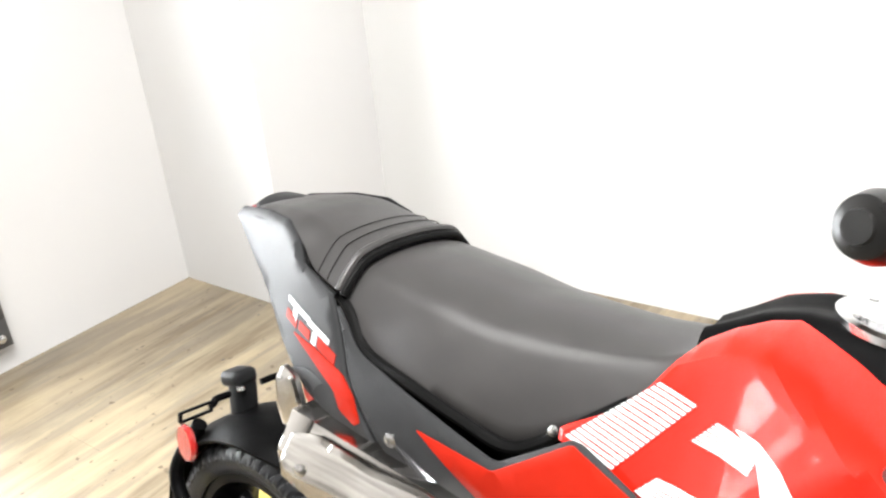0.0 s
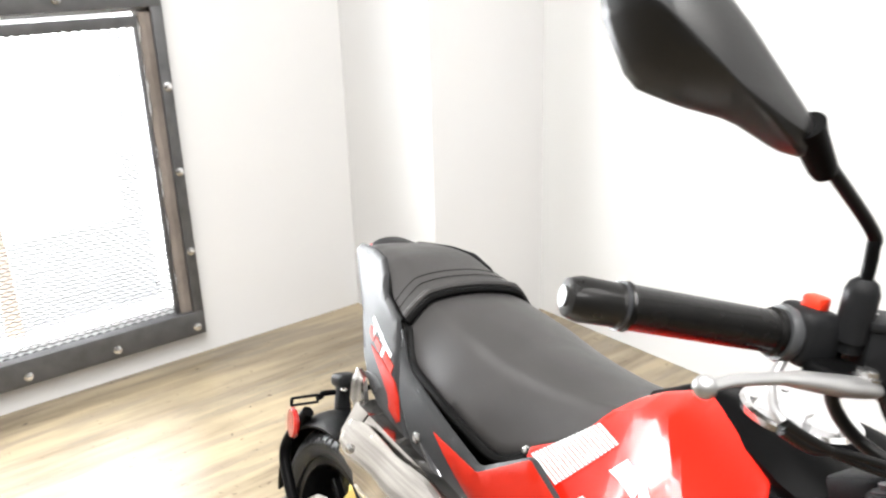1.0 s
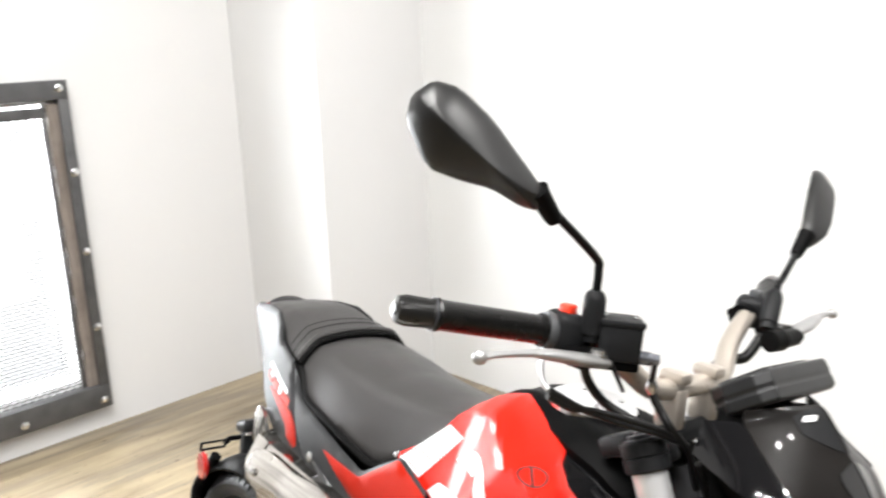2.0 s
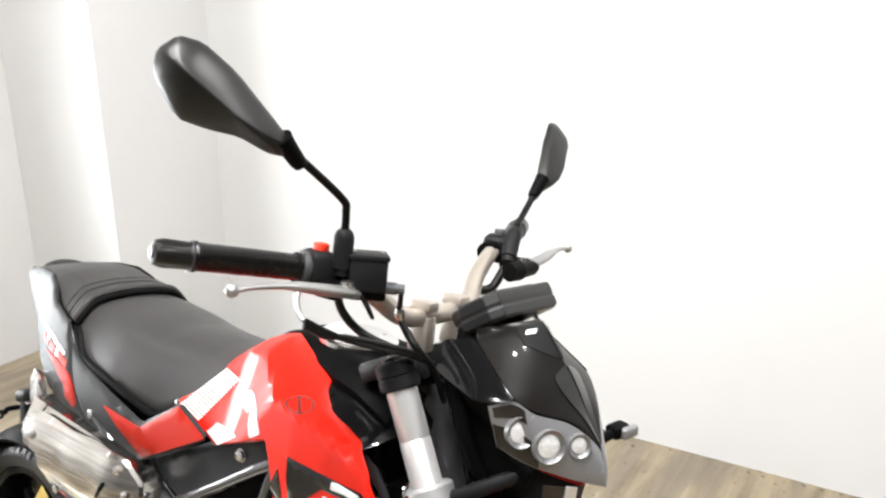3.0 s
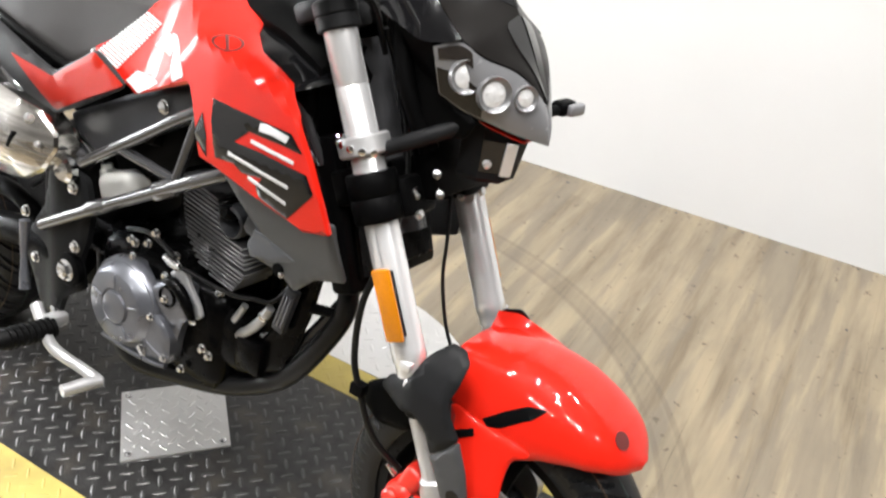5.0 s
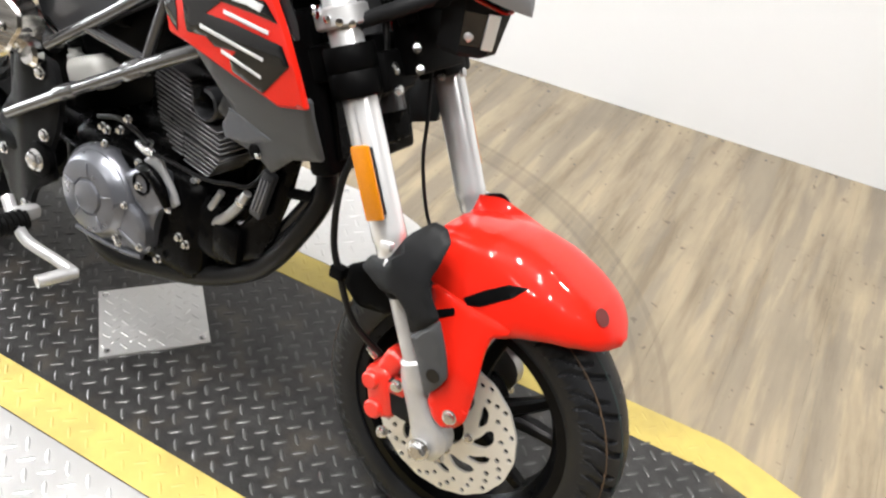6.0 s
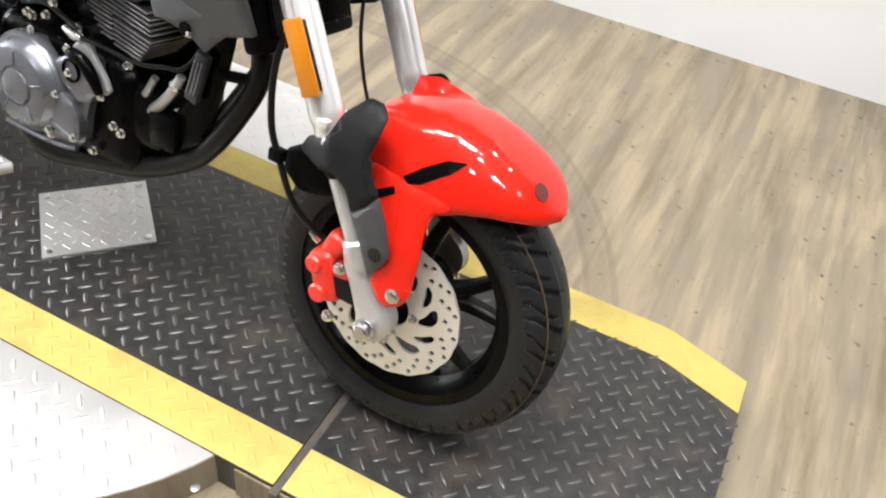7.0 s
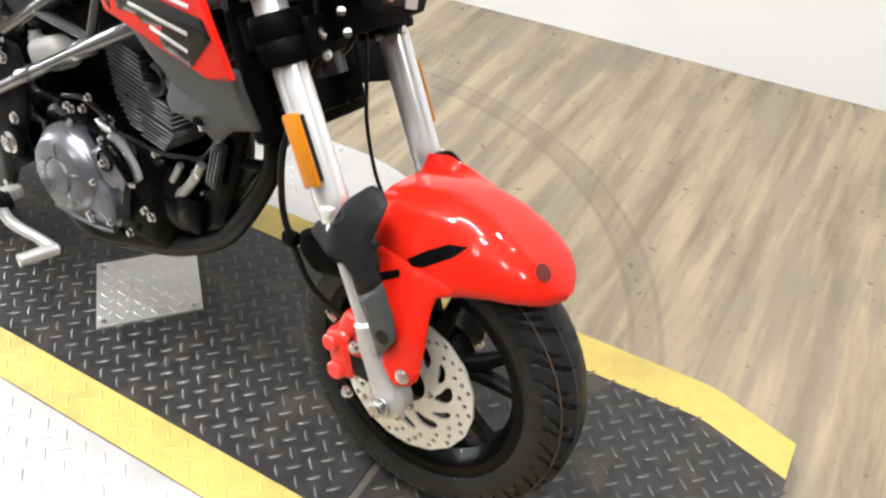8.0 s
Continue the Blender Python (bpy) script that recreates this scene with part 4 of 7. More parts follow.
def clamp(name, z0, z1, rr, material, label):
    """A yoke: two rings round the legs, joined by a web at the steering stem."""
    bms = []
    for s in (-1, 1):
        a = (fork_at(z0), s * FY, z0)
        b = (fork_at(z1), s * FY, z1)
        bms.append(rod(a, b, [(0, 0.0), (0, rr - 0.002), (0.06, rr), (0.46, rr), (0.5, rr - 0.0018), (0.54, rr), (0.94, rr), (1, rr - 0.002), (1, 0.0)], 40))
    zm = (z0 + z1) / 2
    web = box(0.07, 2 * FY, abs(z1 - z0) * 0.85, 0.006, 2, Matrix.Translation((fork_at(zm) - 0.032, 0, zm)) @ pose(0, 0, 0, 0, -math.degrees(math.atan(RAKE)), 0))
    bms.append(web)
    for s in (-1, 1):
        bms.append(box(0.044 if rr > 0.03 else 0.020, 0.056 if rr > 0.03 else 0.03, abs(z1 - z0) * 0.9, 0.006, 2, Matrix.Translation((fork_at(zm) + (0.018 if rr > 0.03 else 0.0), s * (FY - 0.038), zm)) @ pose(0, 0, 0, 0, -math.degrees(math.atan(RAKE)), 0)))
    return bp(name, merge(*bms), material, label)


clamp("upper_yoke", 0.822, 0.852, 0.0255, M_DARKGREY, "black top fork clamp")
lower = clamp("lower_yoke", 0.626, 0.678, 0.0305, M_BLACK, "black lower fork clamp")
for s in (-1, 1):
    for dz in (0.641, 0.664):
        part("clamp_bolt", bolt(0.0055, 0.005, Matrix.Translation((fork_at(dz) + 0.040, s * (FY - 0.026), dz)) @ pose(0, 0, 0, 0, 66, 0), False), M_BOLT, lower)
# bright ring clamps that hold the lamp bracket
for s in (-1, 1):
    a, b = (fork_at(0.695), s * FY, 0.695), (fork_at(0.716), s * FY, 0.716)
    ring = bp("ring_clamp", rod(a, b, [(0, 0.0), (0, 0.028), (0.1, 0.0310), (0.9, 0.0310), (1, 0.028), (1, 0)], 40), M_ALU, "polished aluminium ring clamp")
    for k in range(9):
        an = radians(130 + k * 25) if s < 0 else radians(-130 - k * 25 + 0)
        x = fork_at(0.707) + 0.0310 * math.cos(an) * 0.95
        part("ring_bolt", lathe([(0.0045, 0), (0.0045, 0.003), (0.0, 0.0045)], 12, Matrix.Translation((x, s * FY + 0.0310 * math.sin(an), 0.707)) @ pose(0, 0, 0, 0, 90, math.degrees(an))), M_CHROME, ring)
    part("bracket_arm", tube([(fork_at(0.70) + 0.02, s * (FY - 0.004), 0.707), (fork_at(0.70) + 0.060, s * 0.084, 0.732), (fork_at(0.70) + 0.100, s * 0.062, 0.758)], [0.0085, 0.0095, 0.0085], 14), M_DARKGREY, ring)

# -- front brake --
cal = merge(box(0.040, 0.046, 0.074, 0.012, 3, Matrix.Translation((-0.084, -0.080, 0.258)) @ pose(0, 0, 0, 0, -18, 0)), box(0.030, 0.030, 0.040, 0.009, 3, Matrix.Translation((-0.080, -0.080, 0.304)) @ pose(0, 0, 0, 0, 22, 0)), box(0.050, 0.018, 0.022, 0.007, 3, Matrix.Translation((-0.068, -0.090, 0.276)) @ pose(0, 0, 0, 0, -10, 0)))
caliper = bp("brake_caliper", cal, M_CALIPER, "red painted front brake caliper")
for dz, r in ((0.020, 0.0125), (-0.020, 0.0135)):
    part("piston_cap", lathe([(r, -0.006), (r, 0.003), (r * 0.8, 0.006), (0.0, 0.006)], 28, ytool(-0.090 - dz * 0.3, -0.103, 0.256 + dz)), M_CALIPER, caliper)
    part("cap_bolt", bolt(0.005, 0.004, ytool(-0.068 + dz * 0.2, -0.100, 0.258 + dz * 1.15)), M_CALIPER, caliper)
part("bleed_nipple", rod((-0.106, -0.085, 0.296), (-0.118, -0.09, 0.308), [(0, 0), (0, 0.004), (0.6, 0.004), (0.6, 0.0025), (1, 0.0025), (1, 0)], 10), M_BOLT, caliper)
part("caliper_bracket", box(0.06, 0.012, 0.05, 0.004, 2, Matrix.Translation((-0.058, -0.092, 0.262))), M_DARKGREY, caliper)
part("mount_bolt", bolt(0.007, 0.008, ytool(-0.060, -0.098, 0.285)), M_BOLT, caliper)
part("mount_bolt", bolt(0.007, 0.008, ytool(-0.066, -0.098, 0.205)), M_BOLT, caliper)
bp("brake_hose", tube([(-0.115, -0.06, 0.285), (-0.150, -0.085, 0.33), (-0.174, -0.098, 0.395), (-0.190, -0.10, 0.441), (-0.192, -0.10, 0.514), (-0.183, -0.085, 0.581), (-0.20, -0.04, 0.66), (-0.245, -0.02, 0.76), (-0.262, -0.045, 0.83)], 0.0045, 12), M_CABLE, "black front brake hose")
bp("speed_cable", tube([(-0.092, 0.0, 0.430), (-0.122, 0.0, 0.472), (-0.144, 0.0, 0.538), (-0.151, 0.0, 0.60), (-0.17, 0.01, 0.68), (-0.2, 0.01, 0.80)], 0.0026, 10), M_CABLE, "thin black speedometer cable")

bp("hose_clip", box(0.020, 0.016, 0.018, 0.003, 2, Matrix.Translation((-0.176, -0.098, 0.398))), M_BLACK, "black hose clip")

# -- front mudguard --
M_TOP = [(-0.080, 0.486), (-0.051, 0.500), (0.0, 0.512), (0.036, 0.512), (0.068, 0.506), (0.107, 0.490), (0.137, 0.472), (0.154, 0.455), (0.163, 0.444), (0.169, 0.435)]
M_EDGE = [(-0.080, 0.452), (-0.055, 0.436), (0.0, 0.402), (0.040, 0.408), (0.070, 0.424), (0.105, 0.433), (0.140, 0.436), (0.156, 0.434), (0.164, 0.433), (0.169, 0.433)]
M_WIDE = [(-0.080, 0.072), (-0.055, 0.078), (0.0, 0.084), (0.045, 0.083), (0.083, 0.079), (0.122, 0.069), (0.146, 0.054), (0.158, 0.038), (0.165, 0.020), (0.169, 0.004)]


def soft_at(table, x, e=0.004):
    return (lerp(table, x - e) + lerp(table, x) * 2 + lerp(table, x + e)) / 4


def blade_z(x, y):
    """Height of the mudguard's skin at x and y: arched, with raised shoulders behind."""
    w, hi, lo = soft_at(M_WIDE, x), soft_at(M_TOP, x), soft_at(M_EDGE, x)
    v = min(1.0, abs(y) / max(w, 1e-4))
    ridge = (0.027 if y > 0 else 0.008) * max(0.0, min(1.0, (0.045 - x) / 0.095)) * math.exp(-((v - 0.72) / 0.11) ** 2)
    return lo + (hi - lo) * math.sqrt(max(0.0, 1 - v ** 2.6)) + ridge


def blade_half(x, z):
    """How far out the skin stands at x and height z."""
    w = soft_at(M_WIDE, x)
    best, gap = 0.0, 9.0
    for k in range(41):
        y = w * (0.3 + 0.7 * k / 40)
        d = abs(blade_z(x, -y) - z)
        if d <= gap:
            best, gap = y, d
    return best


def fender_mesh():
    """Red blade over the tyre: arched across and along, drawn to a point in front."""
    secs = []
    for i in range(61):
        x = -0.080 + 0.249 * math.sin(math.pi / 2 * i / 60) ** 0.9
        w = soft_at(M_WIDE, x)
        vs = [math.sin(math.pi / 2 * (-1 + k / 16)) for k in range(33)]
        outer = [(x, w * v, blade_z(x, w * v)) for v in vs]
        inner = [(x, 0.955 * w * v, blade_z(x, w * v) - 0.0045) for v in reversed(vs)]
        secs.append(outer + inner)
    return loft(secs)


mud = bp("front_mudguard", fender_mesh(), M_RED, "glossy red front mudguard", angle=50)


def leg_half(x, z):
    return lerp([(0.24, 0.119), (0.30, 0.117), (0.36, 0.108), (0.40, 0.096), (0.43, 0.087)], z)


side_leg = [(-0.056, 0.440), (-0.037, 0.400), (-0.014, 0.370), (0.002, 0.340), (-0.010, 0.305), (0.006, 0.281), (0.020, 0.276), (0.037, 0.286), (0.047, 0.301), (0.046, 0.346), (0.040, 0.390), (0.042, 0.410), (0.062, 0.424), (0.040, 0.430), (0.0, 0.430)]
for s in (-1, 1):
    part("side_blade", panel(side_leg, leg_half, 0.006, s, 0.013, 0.003, 0.16), M_RED, mud, "red mudguard side")
    part("blade_bolt", bolt(0.008, 0.006, Matrix.Translation((0.028, s * 0.1175, 0.300)) @ pose(0, 0, 0, 90 if s < 0 else -90), False), M_BOLT, mud)
    part("vent", panel([(-0.010, 0.436), (0.012, 0.456), (0.036, 0.473), (0.060, 0.478), (0.046, 0.461), (0.014, 0.436), (0.0, 0.430)], lambda x, z: blade_half(x, z) + 0.0015, 0.004, s, 0.008, 0.0005, 0.05), M_BLACK, mud, "black vent slot")
    part("vent_small", panel([(-0.046, 0.405), (-0.014, 0.424), (-0.010, 0.416), (-0.040, 0.396)], lambda x, z: max(blade_half(x, z), leg_half(x, z)) + 0.0015, 0.004, s, 0.01, 0.0005, 0.05), M_BLACK, mud)
    cover = [(-0.084, 0.497), (-0.065, 0.517), (-0.046, 0.516), (-0.033, 0.506), (-0.033, 0.483), (-0.038, 0.463), (-0.029, 0.442), (-0.013, 0.423), (-0.028, 0.402), (-0.046, 0.384), (-0.058, 0.411), (-0.078, 0.425), (-0.100, 0.418), (-0.147, 0.420), (-0.131, 0.446), (-0.097, 0.462)]
    if s > 0:
        cover = [(-0.098, 0.466), (-0.084, 0.498), (-0.054, 0.514), (-0.032, 0.486), (-0.022, 0.440), (-0.060, 0.430)]
    part("fork_cover", panel(cover, lambda x, z: lerp([(0.38, 0.126), (0.42, 0.128), (0.46, 0.126), (0.49, 0.116), (0.52, 0.092)], z) * (1.0 if s < 0 else 0.72) - max(0, -0.09 - x) * 0.5, 0.006, s, 0.011, 0.004, 0.12), M_DARKGREY, mud, "matt charcoal fork cover")
    if s < 0:
        part("cover_tongue", panel([(-0.046, 0.382), (-0.028, 0.402), (-0.013, 0.422), (0.004, 0.384), (0.013, 0.351), (0.006, 0.334), (-0.010, 0.309), (-0.022, 0.336), (-0.035, 0.363)], lambda x, z: lerp([(0.30, 0.121), (0.36, 0.124), (0.41, 0.127)], z), 0.006, s, 0.011, 0.003, 0.10), M_GREY, mud, "lower charcoal tongue of the fork cover")
    part("cover_plug", lathe([(0.0, 0), (0.009, 0), (0.009, 0.0012), (0.0, 0.0012)], 24, Matrix.Translation((-0.004, s * 0.1235, 0.347)) @ pose(0, 0, 0, 90 if s < 0 else -90)), M_GLOSS, mud)
    nx = (blade_z(0.137, 0.030) - blade_z(0.145, 0.030)) / 0.008
    ny = (blade_z(0.141, 0.026) - blade_z(0.141, 0.034)) / 0.008
    up = Vector((nx, s * ny, 1.0)).normalized()
    spot = Vector((0.141, s * 0.030, blade_z(0.141, 0.030)))
    if s < 0:
        part("emblem", lathe([(0.0, 0), (0.011, 0), (0.011, 0.0008), (0.0, 0.0008)], 28, aim(spot + up * 0.0004, spot + up * 0.01)), M_DARKRED, mud, "dark round badge")

part("inner_guard", panel([(-0.176, 0.402), (-0.134, 0.430), (-0.085, 0.440), (-0.080, 0.400), (-0.104, 0.362), (-0.150, 0.352), (-0.176, 0.372)], lambda x, z: 0.084, 0.006, -1, 0.014, 0.003, 0.12), M_BLACK, mud, "black inner splash guard")

# -- tank and its covers --
def tank_half(x, z):
    """The tank cover: a flat side, a top facet folded in above it, and a knee recess behind the fold."""
    crown = 0.045 + 3.0 * (lerp([(-0.70, 0.735), (-0.62, 0.785), (-0.56, 0.822), (-0.524, 0.832), (-0.425, 0.8175), (-0.36, 0.808), (-0.30, 0.790), (-0.20, 0.740)], x) - z)
    knee = lerp([(-0.72, 0.100), (-0.68, 0.102), (-0.60, 0.107), (-0.571, 0.111), (-0.54, 0.121), (-0.468, 0.160), (-0.40, 0.200)], x) - 0.35 * (z - 0.74)
    wing = lerp([(-0.56, 0.140), (-0.468, 0.157), (-0.40, 0.168), (-0.30, 0.172), (-0.20, 0.172)], x) - 0.10 * max(0.0, 0.66 - z)
    a = min(knee, wing)
    h = max(0.0, min(1.0, 0.5 + 0.5 * (crown - a) / 0.02))
    return max(0.01, crown + (a - crown) * h - 0.02 * h * (1 - h))


TANK = [(-0.690, 0.698), (-0.640, 0.729), (-0.616, 0.758), (-0.602, 0.781), (-0.588, 0.798), (-0.563, 0.815), (-0.540, 0.825), (-0.521, 0.830), (-0.480, 0.825), (-0.427, 0.814), (-0.414, 0.801), (-0.397, 0.790), (-0.369, 0.779), (-0.334, 0.768), (-0.306, 0.758), (-0.273, 0.734), (-0.243, 0.690), (-0.223, 0.654), (-0.206, 0.615), (-0.248, 0.604), (-0.279, 0.611), (-0.336, 0.620), (-0.397, 0.632), (-0.427, 0.633), (-0.439, 0.676), (-0.455, 0.717), (-0.500, 0.698), (-0.580, 0.664), (-0.611, 0.672), (-0.689, 0.686)]
FOLD = [[(-0.540, 0.806), (-0.502, 0.786), (-0.471, 0.765), (-0.459, 0.735)]]
tank_r = bp("tank_cover", panel(TANK, tank_half, 0.006, -1, 0.0095, 0.0025, 0.06, FOLD), M_RED, "glossy red tank cover with white hatched stickers", angle=24)
tank_l = bp("tank_cover", panel(TANK, tank_half, 0.006, 1, 0.0095, 0.0025, 0.06, FOLD), M_RED, "glossy red tank cover", angle=24)


def sticker(name, outline, half, material, parent, lift=0.0012, side=-1, grid=0.012, cut=0.0, label=""):
    return part(name, panel(outline, lambda x, z: half(x, z) + lift, 0.0016, side, grid, 0.0003, cut), material, parent, label)


def quad_at(q, u, v):
    """A point in a four-cornered field: u along it, v across it."""
    a = (q[0][0] + (q[1][0] - q[0][0]) * u, q[0][1] + (q[1][1] - q[0][1]) * u)
    b = (q[3][0] + (q[2][0] - q[3][0]) * u, q[3][1] + (q[2][1] - q[3][1]) * u)
    return (a[0] + (b[0] - a[0]) * v, a[1] + (b[1] - a[1]) * v)


def hatch(q, n, parent, share=0.62):
    for i in range(n):
        u0, u1 = i / n, (i + share) / n
        sticker("hatch_stripe", [quad_at(q, u0, 0), quad_at(q, u1, 0), quad_at(q, u1, 1), quad_at(q, u0, 1)], tank_half, M_WHITE, parent)


hatch([(-0.682, 0.694), (-0.606, 0.766), (-0.570, 0.760), (-0.630, 0.684)], 17, tank_r)
hatch([(-0.568, 0.732), (-0.549, 0.755), (-0.508, 0.753), (-0.514, 0.733)], 7, tank_r)
hatch([(-0.605, 0.676), (-0.588, 0.694), (-0.526, 0.697), (-0.572, 0.668)], 7, tank_r)
sticker("white_flash", [(-0.535, 0.757), (-0.512, 0.7585), (-0.490, 0.750), (-0.474, 0.738), (-0.466, 0.722), (-0.490, 0.708), (-0.500, 0.728), (-0.507, 0.741), (-0.514, 0.750)], tank_half, M_WHITE, tank_r, cut=0.1)
# round badge on the cover: a thin ring with a bar across
BC, BH, BV = Vector((-0.4055, 0.779)), Vector((0.0155, 0.002)), Vector((-0.0125, 0.006))


def badge_at(r, a):
    p = BC + BH * (r * math.cos(a)) + BV * (r * math.sin(a))
    return (p.x, p.y)


for k in range(16):
    a0, a1 = k * math.pi / 8, (k + 1) * math.pi / 8
    sticker("badge_ring", [badge_at(0.86, a0), badge_at(1.0, a0), badge_at(1.0, (a0 + a1) / 2), badge_at(1.0, a1), badge_at(0.86, a1), badge_at(0.86, (a0 + a1) / 2)], tank_half, M_DARKRED, tank_r, 0.0009)
sticker("badge_bar", [badge_at(0.86, math.pi / 2 - 0.10), badge_at(0.86, math.pi / 2 + 0.10), badge_at(0.86, -math.pi / 2 - 0.10), badge_at(0.86, -math.pi / 2 + 0.10)], tank_half, M_DARKRED, tank_r, 0.0009)
# black graphic on the lower wing
for s, tk in ((-1, tank_r), (1, tank_l)):
    sticker("black_graphic", [(-0.402, 0.716), (-0.364, 0.715), (-0.275, 0.714), (-0.255, 0.696), (-0.291, 0.697), (-0.338, 0.696), (-0.361, 0.676), (-0.317, 0.678), (-0.246, 0.675), (-0.233, 0.656), (-0.269, 0.613), (-0.316, 0.623), (-0.321, 0.635), (-0.311, 0.648), (-0.345, 0.643), (-0.360, 0.650), (-0.391, 0.646), (-0.402, 0.689)], tank_half, M_GLOSS, tk, 0.0010, s, 0.010, 0.03)
    sticker("black_graphic", [(-0.421, 0.693), (-0.437, 0.661), (-0.408, 0.640), (-0.409, 0.665)], tank_half, M_GLOSS, tk, 0.0010, s, 0.010, 0.03)
    sticker("white_bar", [(-0.321, 0.712), (-0.310, 0.7135), (-0.276, 0.710), (-0.280, 0.7015), (-0.300, 0.7035), (-0.322, 0.702)], tank_half, M_WHITE, tk, 0.0020, s)
    for (ax, az), (bx, bz) in (((-0.333, 0.6865), (-0.266, 0.683)), ((-0.368, 0.660), (-0.270, 0.652)), ((-0.333, 0.6415), (-0.272, 0.631))):
        sticker("white_line", [(ax, az - 0.0022), (ax, az + 0.0022), (bx, bz + 0.0020), (bx, bz - 0.0020)], tank_half, M_WHITE, tk, 0.0020, s)
    # black inset beside the wing's front edge, charcoal spoiler under it
    inset = [(-0.428, 0.811), (-0.402, 0.786), (-0.335, 0.762), (-0.302, 0.750), (-0.284, 0.763), (-0.330, 0.790), (-0.380, 0.808), (-0.420, 0.820)]
    part("inner_cover", panel(inset, lambda x, z: tank_half(x, z) * 0.95 - 0.004, 0.01, s, 0.010, 0.002, 0.1), M_GLOSS, tk, "black inner cover")
    spoiler = [(-0.402, 0.638), (-0.330, 0.626), (-0.270, 0.617), (-0.214, 0.622), (-0.203, 0.546), (-0.251, 0.528), (-0.284, 0.496), (-0.305, 0.511), (-0.322, 0.514), (-0.352, 0.517), (-0.356, 0.536), (-0.340, 0.562), (-0.366, 0.598)]
    part("spoiler", panel(spoiler, lambda x, z: lerp([(0.49, 0.124), (0.55, 0.137), (0.60, 0.156), (0.64, 0.164)], z) - 0.004, 0.008, s, 0.012, 0.003, 0.04), M_GREY, tk, "charcoal radiator spoiler")
    part("spoiler_facet", panel([(-0.342, 0.5645), (-0.360, 0.536), (-0.3575, 0.517), (-0.320, 0.524), (-0.275, 0.544)], lambda x, z: lerp([(0.49, 0.1235), (0.55, 0.1365), (0.60, 0.1555)], z) - 0.0025, 0.008, s, 0.008, 0.001, 0.02), M_SPOILERGREY, tk, "lighter grey spoiler facet")
    part("spoiler_hole", lathe([(0.0, -0.002), (0.0085, -0.002), (0.0085, 0.0015), (0.0, 0.0015)], 24, Matrix.Translation((-0.306, s * 0.1285, 0.520)) @ pose(0, 0, 0, 90 if s < 0 else -90)), M_BLACK, tk)
    part("spoiler_bolt", bolt(0.0034, 0.004, Matrix.Translation((-0.299, s * 0.128, 0.516)) @ pose(0, 0, 0, 90 if s < 0 else -90), False), M_BOLT, tk)


def tank_top():
    """The dark crown between the two red covers, with a shallow well for the filler."""
    secs = []
    for i in range(25):
        u = i / 24
        x = -0.605 + 0.305 * u
        zc = lerp([(-0.605, 0.790), (-0.55, 0.822), (-0.52, 0.830), (-0.47, 0.831), (-0.42, 0.828), (-0.36, 0.818), (-0.30, 0.795)], x)
        w = lerp([(-0.605, 0.040), (-0.55, 0.056), (-0.47, 0.070), (-0.40, 0.095), (-0.30, 0.105)], x)
        top = []
        for k in range(17):
            v = -1 + 2 * k / 16
            top.append((x, w * v, zc + 0.004 * (1 - abs(abs(v) - 0.55) / 0.55) - 0.02 * max(0, abs(v) - 0.55) ** 2 / 0.2))
        secs.append(top + [(x, w * 0.9, zc - 0.12), (x, -w * 0.9, zc - 0.12)])
    return loft(secs)


top = bp("tank_crown", tank_top(), M_BLACK, "black tank crown between the covers")
cap = part("filler_cap", lathe([(0.0, 0.0), (0.058, 0.0), (0.058, 0.006), (0.054, 0.009), (0.050, 0.0085), (0.048, 0.007), (0.0, 0.007)], 56, Matrix.Translation((-0.448, 0, 0.8295)) @ pose(0, 0, 0, 0, 4, 0)), M_CHROME, top, "silver fuel filler cap")
part("cap_flap", box(0.034, 0.016, 0.004, 0.0015, 2, Matrix.Translation((-0.455, 0, 0.837)) @ pose(0, 0, 0, 0, 4, 0)), M_ALU, cap)
for k in range(5):
    a = 2 * math.pi * k / 5
    part("cap_screw", lathe([(0.004, 0), (0.004, 0.002), (0, 0.002)], 12, Matrix.Translation((-0.448 + 0.044 * math.cos(a), 0.044 * math.sin(a), 0.836 - 0.003 * math.cos(a)))), M_BOLT, cap)
# tank body hidden under the covers, closing the gap to the head
bp("tank_body", loft([[(x, w * math.cos(t), zc + h * math.sin(t)) for t in [2 * math.pi * k / 24 for k in range(24)]] for x, w, zc, h in ((-0.62, 0.06, 0.72, 0.04), (-0.56, 0.10, 0.73, 0.065), (-0.46, 0.125, 0.735, 0.075), (-0.36, 0.13, 0.74, 0.07), (-0.31, 0.11, 0.735, 0.06), (-0.285, 0.06, 0.73, 0.04))]), M_BLACK, "black fuel tank under the covers")

# -- seats --
def seat_ring(x, w, ze, zt, lean=0.0, n=14):
    pts = []
    for k in range(2 * n + 1):
        v = -1 + k / n
        a = abs(v)
        # flat crown, a soft break, then the flank
        b = 0.22 * (a / 0.6) ** 2 if a < 0.6 else 0.22 + 0.78 * (a - 0.6) / 0.4
        z = zt - (zt - ze) * b
        y = w * math.copysign(math.sin(a * math.pi / 2) ** 0.92 * 0.55 + a * 0.45, v)
        pts.append((x + lean * (1 - a), y, z))
    return pts


